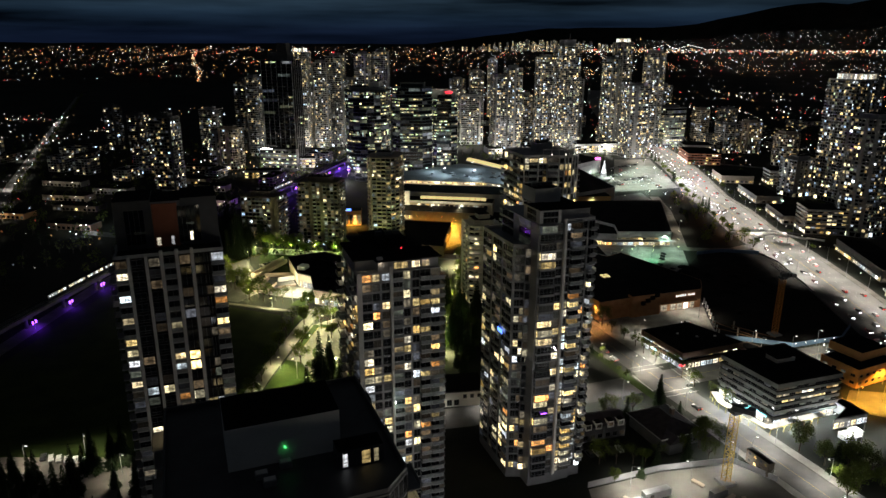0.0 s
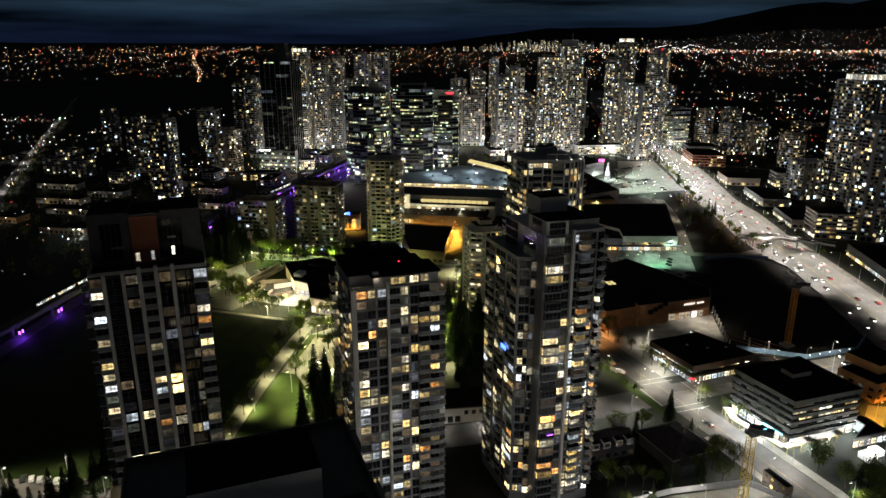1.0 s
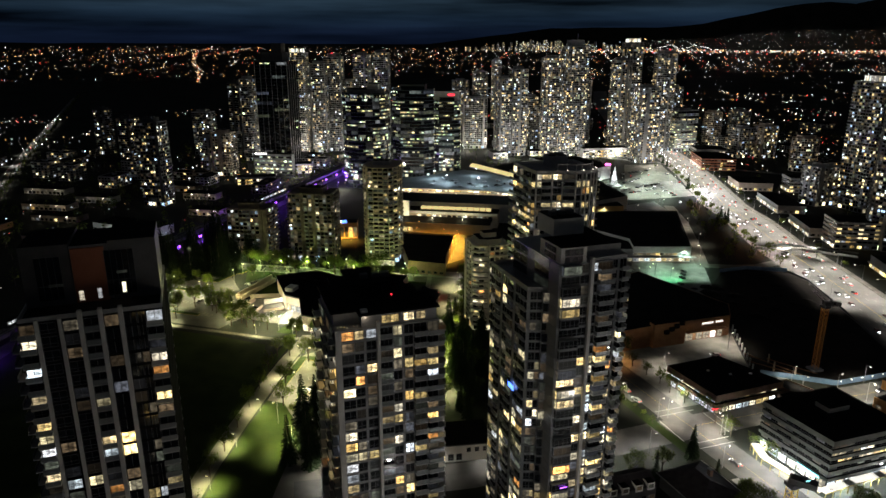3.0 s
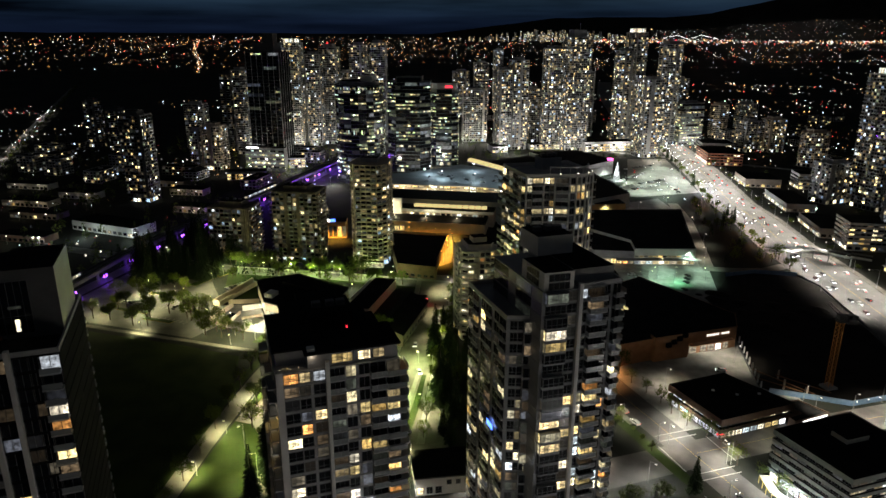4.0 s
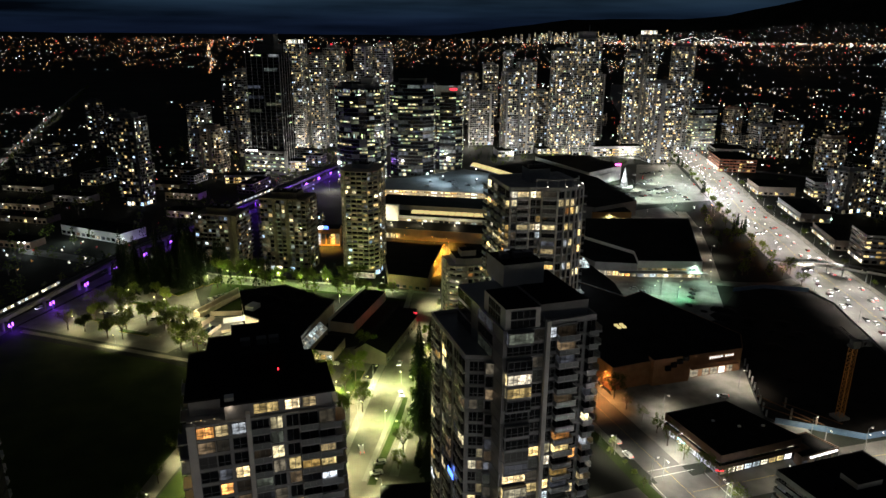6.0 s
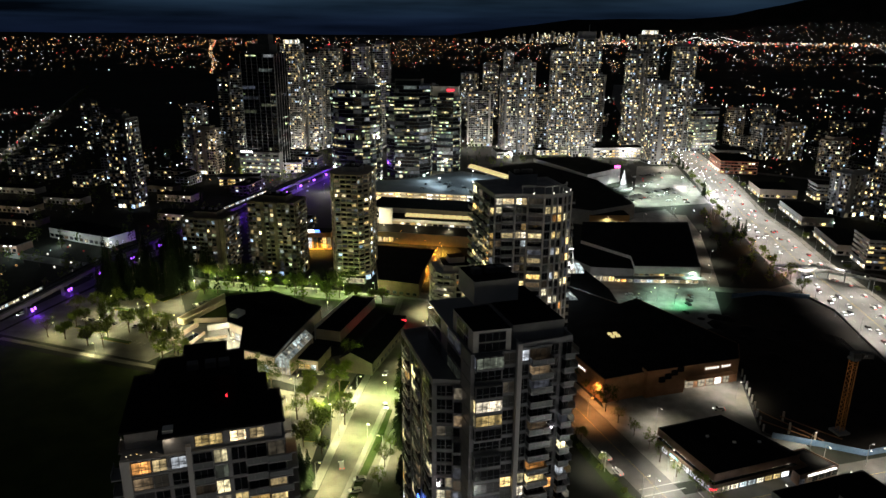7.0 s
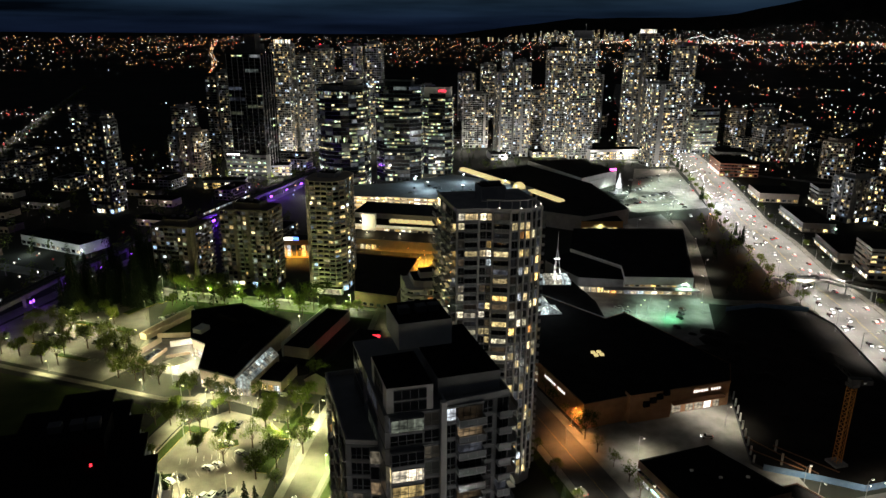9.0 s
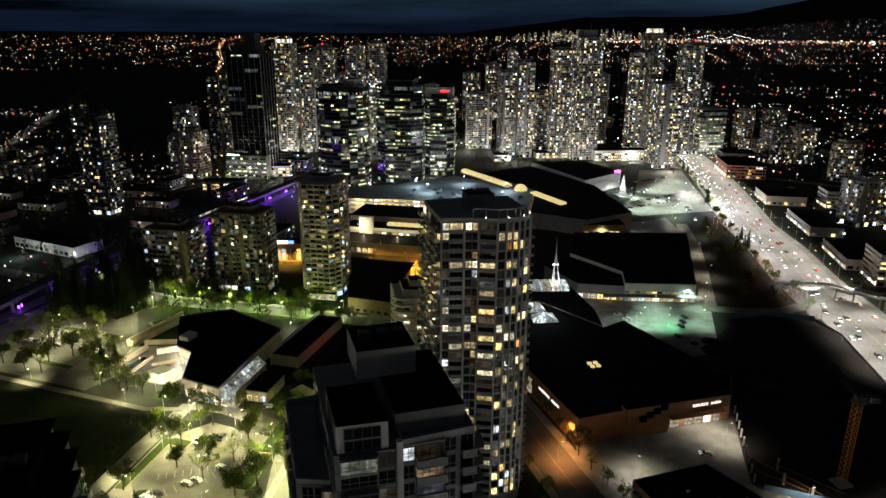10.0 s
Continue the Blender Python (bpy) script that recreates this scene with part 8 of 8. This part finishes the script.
# ---------------------------------------------------------------- cars and road markings
def car(paint, name, label, long=4.5, tall=1.45, beams=True, near=False):
    M.setdefault(name, surface(name, tuple(c * 0.85 for c in paint), paint, 1.0, 0.3))
    root = thing("car", 0, 0, -160, 0, label, "car", "cars")
    L, W = long / 2, 0.9
    prof = [(-L, 0.35), (-L, 0.85), (-L + 0.25, 0.95), (-L + 0.75, tall), (L - 1.75, tall), (L - 1.05, 0.98), (L - 0.1, 0.8), (L, 0.6), (L, 0.35)]
    g, k = Geo(), len(prof)
    v = [(-W * (0.8 if z > 1.2 else 1), y, z) for y, z in prof] + [(W * (0.8 if z > 1.2 else 1), y, z) for y, z in prof]
    g.faces(v, [(i, i + k, (i + 1) % k + k, (i + 1) % k) for i in range(k)] + [tuple(range(k)), tuple(range(k, 2 * k))[::-1]], name)
    w = Geo()
    w.faces([(-W * 0.78, L - 1.70, tall - 0.03), (W * 0.78, L - 1.70, tall - 0.03), (W * 0.9, L - 1.02, 1.02), (-W * 0.9, L - 1.02, 1.02)], [(0, 3, 2, 1)], "glass")
    for s in (-1, 1):
        w.faces([(s * (W * 0.81 + 0.02), -L + 0.85, tall - 0.08), (s * (W * 0.81 + 0.02), L - 1.8, tall - 0.08), (s * (W + 0.01), L - 1.2, 1.0), (s * (W + 0.01), -L + 0.5, 1.0)], [(0, 1, 2, 3)], "glass")
        for y in (-L + 0.85, L - 0.85):
            axle = ((s * (W - 0.16), y, 0.33), (s * (W + 0.03), y, 0.33), 0.33, "rubber", 12)
            if near:
                part("wheel", Geo().bar(*axle), root)
            else:
                g.bar(*axle)
        if beams and near:
            part("headlight", Geo().box(s * 0.62 - 0.2, L - 0.06, 0.58, s * 0.62 + 0.2, L + 0.03, 0.78, "head_glow"), root)
            part("tail_light", Geo().box(s * 0.66 - 0.18, -L - 0.03, 0.68, s * 0.66 + 0.18, -L + 0.05, 0.88, "tail_glow"), root)
    if beams and not near:
        part("headlight", Geo().box(-0.82, L - 0.06, 0.58, 0.82, L + 0.03, 0.74, "head_glow"), root)
        part("tail_light", Geo().box(-0.84, -L - 0.03, 0.70, 0.84, -L + 0.05, 0.86, "tail_glow"), root)
    part("body", g, root)
    part("glazing", w, root)
    return root


RUN = [car((0.6, 0.6, 0.6), "silver_paint", "silver car with headlights on"), car((0.75, 0.75, 0.74), "white_paint", "white car with headlights on"),
       car((0.02, 0.02, 0.022), "black_paint", "black car with headlights on"), car((0.10, 0.02, 0.02), "red_paint", "dark red car with headlights on")]
NEAR = [car((0.6, 0.6, 0.6), "silver_paint", "silver car with wheels and headlights on", near=True), car((0.02, 0.02, 0.022), "black_paint", "black car with wheels and headlights on", near=True)]
STAND = [car((0.5, 0.5, 0.52), "grey_paint", "silver car parked with lights off", beams=False), car((0.72, 0.72, 0.70), "cream_paint", "white car parked with lights off", beams=False),
         car((0.02, 0.02, 0.025), "dark_paint", "black car parked with lights off", 4.7, 1.6, beams=False)]
rng = random.Random(33)
AVENUE = KINGSWAY[1:12]
for lane_off, back in ((4, 0), (8, 0), (12, 0), (-4, 180), (-8, 180), (-12, 180)):
    for x, y, h in along(AVENUE, 19, lane_off, rng.uniform(2, 18)):
        if rng.random() < (0.58 if back else 0.44):
            copy_thing(rng.choice(RUN), pose(x + rng.uniform(-0.3, 0.3), y + rng.uniform(-5, 5), 0.05, 0, 0, h + back))
for x, y, h in ((96.5, 243, 20), (95, 252, 18), (116, 196, 15), (150, 283, 80), (14, 290, 190), (13, 318, 172), (0, 250, 10), (136, 132, 198), (-160, 470, 100), (-186, 392, 160), (60, 205, 100), (206, 243, 100)):
    copy_thing(rng.choice(NEAR), pose(x, y, 0.05, 0, 0, h))
for x, y, h, k, dx, dy in ((-44, 262, 60, 9, 2.7, 1.8), (-20, 318, 75, 4, 3.0, 1.0), (-150, 440, 70, 8, -2.6, 1.8), (150, 418, 80, 4, 3, -6), (176, 384, 10, 5, 3.0, 6.0), (196, 432, 40, 3, 3, 3), (-96, 402, 40, 6, 2.4, 2.4),
                           (-136, 180, 20, 7, 3.0, -0.6), (-30, 284, 60, 3, 6, -6), (62, 166.6, 12, 6, 3.0, 0.6), (-148, 384, 70, 7, 2.7, -1.0), (-118, 374, 160, 6, 2.7, -1.1), (-40, 294, 170, 5, 2.7, 0.6), (-36, 252, 160, 6, 2.7, 0.6), (6, 236, 100, 3, 1.0, 6), (225, 650, 30, 12, 5.2, 3.0), (230, 668, 30, 12, 5.2, 3.2), (240, 700, 30, 10, 5.2, 5.0), (262, 760, 30, 9, 5.2, 3.0)):
    for i in range(k):
        if rng.random() < 0.8:
            copy_thing(rng.choice(STAND), pose(x + dx * i, y + dy * i, 0.05, 0, 0, h + rng.uniform(-4, 4)))
for i in range(30):
    x, y = 40 + 3.0 * i + rng.uniform(-6, 6), 668 - 1.1 * i + rng.uniform(-22, 22)
    copy_thing(rng.choice(STAND), pose(x, y, 13.42, 0, 0, rng.choice((-14, 76))))
for _ in range(22):                      # cars with their lights on in the car park by the avenue
    x, y = rng.uniform(240, 320), rng.uniform(610, 780)
    if clear_of_lines(x, y, -4) and x > 214 + 0.33 * (y - 600):
        copy_thing(rng.choice(RUN), pose(x, y, 0.05, 0, 0, rng.choice((165, 75, -15))))
for ob in RUN + NEAR + STAND:
    for o in (*ob.children_recursive, ob):
        bpy.data.objects.remove(o)

marks = Geo()
for off in (-10, -6, 6, 10):
    for x, y, h in along(KINGSWAY[:12], 9, off):
        a = radians(h)
        ribbon([(x, y), (x - 3 * math.sin(a), y + 3 * math.cos(a))], 0.14, 0.056, "paint", "", "", geo=marks)
ribbon(KINGSWAY[:12], 0.14, 0.057, "yellow_paint", "", "", geo=marks, off=0.25)
ribbon(KINGSWAY[:12], 0.14, 0.057, "yellow_paint", "", "", geo=marks, off=-0.25)
ribbon(STREET_A, 0.13, 0.055, "yellow_paint", "", "", geo=marks)
ribbon(STREET_B[3:], 0.13, 0.056, "yellow_paint", "", "", geo=marks)
# the crossing by the low corner block: two lines across each arm
for cx, cy, yaw, half in ((112, 222, 14, 13), (112, 222, 104, 13), (112, 222, 194, 13), (112, 222, 284, 13)):
    a = radians(yaw)
    for d in (10.5, 14.0):
        px, py = cx + math.cos(a) * d, cy + math.sin(a) * d
        ribbon([(px + math.sin(a) * 8, py - math.cos(a) * 8), (px - math.sin(a) * 8, py + math.cos(a) * 8)], 0.30, 0.058, "paint", "", "", geo=marks)
for k in range(12):
    for x0, y0, dx, dy in ((-152, 384, 2.6, -1.0), (-140, 400, 2.6, -1.0), (-136, 364, 2.6, -1.1), (-124, 384, 2.6, -1.1), (-46, 250, 2.6, 0.6), (-44, 272, 2.6, 0.6), (-40, 292, 2.6, 0.6), (-2, 250, 0.8, 2.6), (230, 650, 2.6, 1.5), (250, 690, 2.6, 1.5), (270, 740, 2.6, 1.5), (-46, 258, 2.7, 1.8), (-22, 316, 3.0, 1.0), (-152, 438, -2.6, 1.8), (148, 420, 3.0, -1.5)):
        x, y = x0 + dx * k, y0 + dy * k
        ribbon([(x, y), (x - dy * 1.3, y + dx * 1.3)], 0.15, 0.03, "paint", "", "", geo=marks)
tagged(new("road_markings", marks.mesh("road_markings")), "worn white and yellow road markings", "marking", "", "structure")

# ---------------------------------------------------------------- street lamps
def street_lamp(colour, mat, power, h=9.0, reach=2.2, label="grey steel street lamp with a bright head", bare=False, spread=140):
    root = thing("street_lamp", 0, 0, -50, 0, label, "street lamp", "street lamps")
    part("pole", Geo().bar((0, 0, 0), (0, 0, h), 0.11, "steel", 6, 0.07).bar((0, 0, h - 0.1), (reach, 0, h + 0.25), 0.05, "steel", 5).box(reach - 0.45, -0.24, h + 0.10, reach + 0.55, 0.24, h + 0.28, "steel"), root)
    part("lamp_glass", Geo().box(reach - 0.30, -0.20, h - 0.10, reach + 0.40, 0.20, h + 0.10, mat), root)
    data = bpy.data.lights.new("street_light", "POINT" if bare else "SPOT")
    if not bare:
        data.spot_size, data.spot_blend = radians(spread), 0.6
    data.color, data.energy, data.shadow_soft_size = colour, power, 0.5
    lit = new("light", data)
    lit.parent, lit.location = root, (reach, 0, h - 0.5)
    return root


AVENUE_LAMP = street_lamp((1.0, 0.94, 0.82), "lamp_white", LAMP * 1.05, 12.0, 6.0, spread=136)
FRONT_FILL_LAMP = street_lamp((0.98, 0.95, 0.92), "lamp_white", LAMP * 0.36, bare=True)
CITY_FILL_LAMP = street_lamp((1.0, 0.93, 0.79), "lamp_white", LAMP * 1.1, bare=True)
WHITE_LAMP = street_lamp((1.0, 0.95, 0.84), "lamp_white", LAMP * 0.44, spread=140)
GREEN_LAMP = street_lamp((1.0, 0.93, 0.42), "lamp_green", LAMP * 0.30, 6.5, 0.6, "park lamp with a yellow-green glow", bare=True)
LANE_LAMP = street_lamp((1.0, 0.96, 0.48), "lamp_green", LAMP * 0.80, 10.0, 1.6, "lane lamp with a yellow-green glow", spread=124)
LIME_LAMP = street_lamp((0.72, 1.0, 0.30), "lamp_green", LAMP * 0.34, 6.0, 0.6, "lamp with a green glow among the trees", bare=True)
TOWER_LAMP = street_lamp((0.96, 0.97, 1.0), "lamp_white", LAMP * 1.2, 10.0, 2.2, "tall white street lamp with a bright head", bare=True)
ORANGE_LAMP = street_lamp((1.0, 0.48, 0.06), "lamp_orange", LAMP * 0.9, 8.0, 1.6, "street lamp with an orange glow", spread=150)
DIM_LAMP = street_lamp((1.0, 0.90, 0.70), "lamp_white", LAMP * 0.22, 8.5, 1.8, "street lamp with a soft white glow")
SODIUM_LAMP = street_lamp((1.0, 0.42, 0.13), "lamp_orange", LAMP * 0.42, 8.0, 1.6, "street lamp with a soft orange glow")
ORANGE_SMALL = street_lamp((1.0, 0.46, 0.16), "lamp_orange", LAMP * 0.08, 6.0, 0.5, "short lamp with an orange glow among trees", bare=True)
TEAL_LAMP = street_lamp((0.62, 1.0, 0.74), "lamp_green", LAMP * 0.24, 8.5, 1.8, "car park lamp with a soft green glow")
JADE_LAMP = street_lamp((0.10, 1.0, 0.35), "lamp_green", LAMP * 0.22, 7.0, 1.2, "car park lamp with a strong green glow", spread=130)
PATH_LAMP = street_lamp((1.0, 0.95, 0.48), "lamp_green", LAMP * 0.40, 5.5, 0.8, "short path lamp with a yellow-green glow", spread=136)
COOL_LAMP = street_lamp((0.80, 1.0, 0.82), "lamp_white", LAMP * 1.1, 10.0, 1.8, "car park lamp with a greenish white glow", spread=150)


def lamps(model, line, step, off, start=0.0):
    for x, y, h in along(line, step, off, start):
        copy_thing(model, pose(x, y, 0, 0, 0, h + (180 if off > 0 else 0)))


lamps(AVENUE_LAMP, KINGSWAY[2:12], 28, 17.5)
lamps(AVENUE_LAMP, KINGSWAY[3:12], 28, -17.5, 14)
lamps(WHITE_LAMP, KINGSWAY[:3], 26, 17.5)
lamps(WHITE_LAMP, STREET_A[:4], 24, 8.0, 8)
lamps(DIM_LAMP, STREET_A[1:4], 36, -8.0, 18)
lamps(DIM_LAMP, STREET_B[3:], 26, 8.5, 6)
lamps(WHITE_LAMP, STREET_B[:3], 30, -8.5, 14)
lamps(DIM_LAMP, STREET_B[2:], 34, -8.5, 14)
# lamps of the two unseen streets, added to brighten the tower fronts
lamps(FRONT_FILL_LAMP, UNSEEN_STREET_S[3:], 26, -7.5, 0)
lamps(DIM_LAMP, UNSEEN_STREET_S[:4], 64, -7.5, 30)
lamps(CITY_FILL_LAMP, UNSEEN_STREET_T[1:], 56, 7.5, 90)
for x, y in ((88, 206), (70, 203)):
    copy_thing(WHITE_LAMP, pose(x, y, 0, 0, 0, random.uniform(0, 360)))
for x, y in ((-94, 436), (-80, 433), (-62, 431), (-47, 426), (-31, 420), (-15, 417), (2, 411), (14, 300), (8, 268)):
    copy_thing(LIME_LAMP, pose(x, y, 0, 0, 0, random.uniform(0, 360)))
lamps(LANE_LAMP, STREET_C[:3], 30, -9.6, 12)
lamps(LANE_LAMP, STREET_C, 34, 9.6, 26)
lamps(PATH_LAMP, LANE, 26, 5.0, 20)
lamps(PATH_LAMP, WALK_PARK[1:], 52, -3.2, 14)
lamps(DIM_LAMP, STREET_D[1:5], 40, -6.5, 10)
for x, y in ((322, 653), (312, 678), (304, 648), (303, 716)):
    copy_thing(TOWER_LAMP, pose(x, y, 0, 0, 0, random.uniform(0, 360)))
copy_thing(SODIUM_LAMP, pose(95, 280, 0, 0, 0, 20))
copy_thing(SODIUM_LAMP, pose(100, 292, 0, 0, 0, 20))
copy_thing(DIM_LAMP, pose(114, 243, 0, 0, 0, 20))
# lamps added only to brighten the pit's pale posts and blue hoarding
for x, y in ((160, 290), (170, 252), (186, 244)):
    copy_thing(DIM_LAMP, pose(x, y, 0, 0, 0, 20))
copy_thing(DIM_LAMP, pose(92, 244, 0, 0, 0, 200))
for x, y in ((279, 584), (272, 501), (265, 466), (264, 448), (283, 600)):
    copy_thing(ORANGE_SMALL, pose(x, y, 0, 0, 0, random.uniform(0, 360)))
copy_thing(JADE_LAMP, pose(174, 396, 0, 0, 0, 20))
lamps(DIM_LAMP, FAR_ROAD[:3], 70, 7.0, 10)
lamps(DIM_LAMP, FAR_ROAD[2:6], 58, 7.0, 10)
for x, y in ((-634, 1330), (-610, 1262), (-545, 1080), (-505, 962), (-470, 866), (-420, 738), (-402, 680)):
    copy_thing(WHITE_LAMP, pose(x, y, 0, 0, 0, random.uniform(0, 360)))
lamps(WHITE_LAMP, NORTH, 120, 8.0, 10)
# bare lamps added among the far towers to brighten their walls
for x, y in ((-150, 760), (-110, 770), (-160, 880), (-120, 925), (-70, 930), (-30, 935), (10, 930), (60, 780), (100, 960), (140, 960), (150, 880), (180, 862), (215, 885), (250, 872), (285, 900), (320, 815), (300, 880),
             (350, 880), (-230, 770), (-60, 690), (0, 720), (45, 735), (420, 925)):
    copy_thing(CITY_FILL_LAMP, pose(x, y, 0, 0, 0, random.uniform(0, 360)))
for x, y in ((-142, 395), (-116, 388), (-99, 374), (-77, 336), (-155, 366), (-93, 338), (-41, 296), (-30, 286), (-10, 297), (-7, 282), (-104, 427)):
    copy_thing(GREEN_LAMP, pose(x, y, 0, 0, 0, random.uniform(0, 360)))
for x, y in ORANGE_PLACES:
    copy_thing(ORANGE_LAMP, pose(x, y, 0, 0, 0, random.uniform(0, 360)))
for x, y in ((-140, 176), (-122, 182), (-104, 168)):
    copy_thing(DIM_LAMP, pose(x, y, 0, 0, 0, random.uniform(0, 360)))
for x, y in ((70, 146), (92, 148), (112.6, 156.2), (184, 170), (166, 165), (194, 236), (212, 234)):
    copy_thing(WHITE_LAMP, pose(x, y, 0, 0, 0, random.uniform(0, 360)))
for x, y in ((174, 420), (196, 400), (158, 396), (184, 440), (166, 402), (204, 420), (180, 562), (214, 572), (246, 590), (226, 470), (240, 520), (214, 440), (262, 560), (120, 272), (152, 392), (178, 404), (196, 428)):
    copy_thing(TEAL_LAMP if y > 390 and x < 210 else DIM_LAMP, pose(x, y, 0, 0, 0, random.uniform(0, 360)))
for x, y in ((-138, 392), (-120, 384), (-104, 402), (-132, 366), (-46, 284), (-30, 270), (-38, 254), (-22, 252), (-40, 306), (-56, 312), (-30, 236), (-48, 262), (-14, 284), (-24, 298), (-52, 236), (-44, 218), (-92, 346), (-66, 330)):
    copy_thing(LANE_LAMP, pose(x, y, 0, 0, 0, random.uniform(0, 360)))
for x, y in ((261, 677), (272, 720), (246, 646), (290, 744), (300, 690), (236, 720), (268, 640), (310, 770), (226, 645), (255, 618), (286, 662), (322, 742), (242, 690)):
    copy_thing(COOL_LAMP, pose(x, y, 0, 0, 0, random.uniform(0, 360)))
for model in (ORANGE_SMALL, JADE_LAMP, TEAL_LAMP, PATH_LAMP, CITY_FILL_LAMP, LANE_LAMP, COOL_LAMP, SODIUM_LAMP, LIME_LAMP, TOWER_LAMP, AVENUE_LAMP, FRONT_FILL_LAMP, WHITE_LAMP, GREEN_LAMP, ORANGE_LAMP, DIM_LAMP):
    for ob in (*model.children_recursive, model):
        bpy.data.objects.remove(ob)
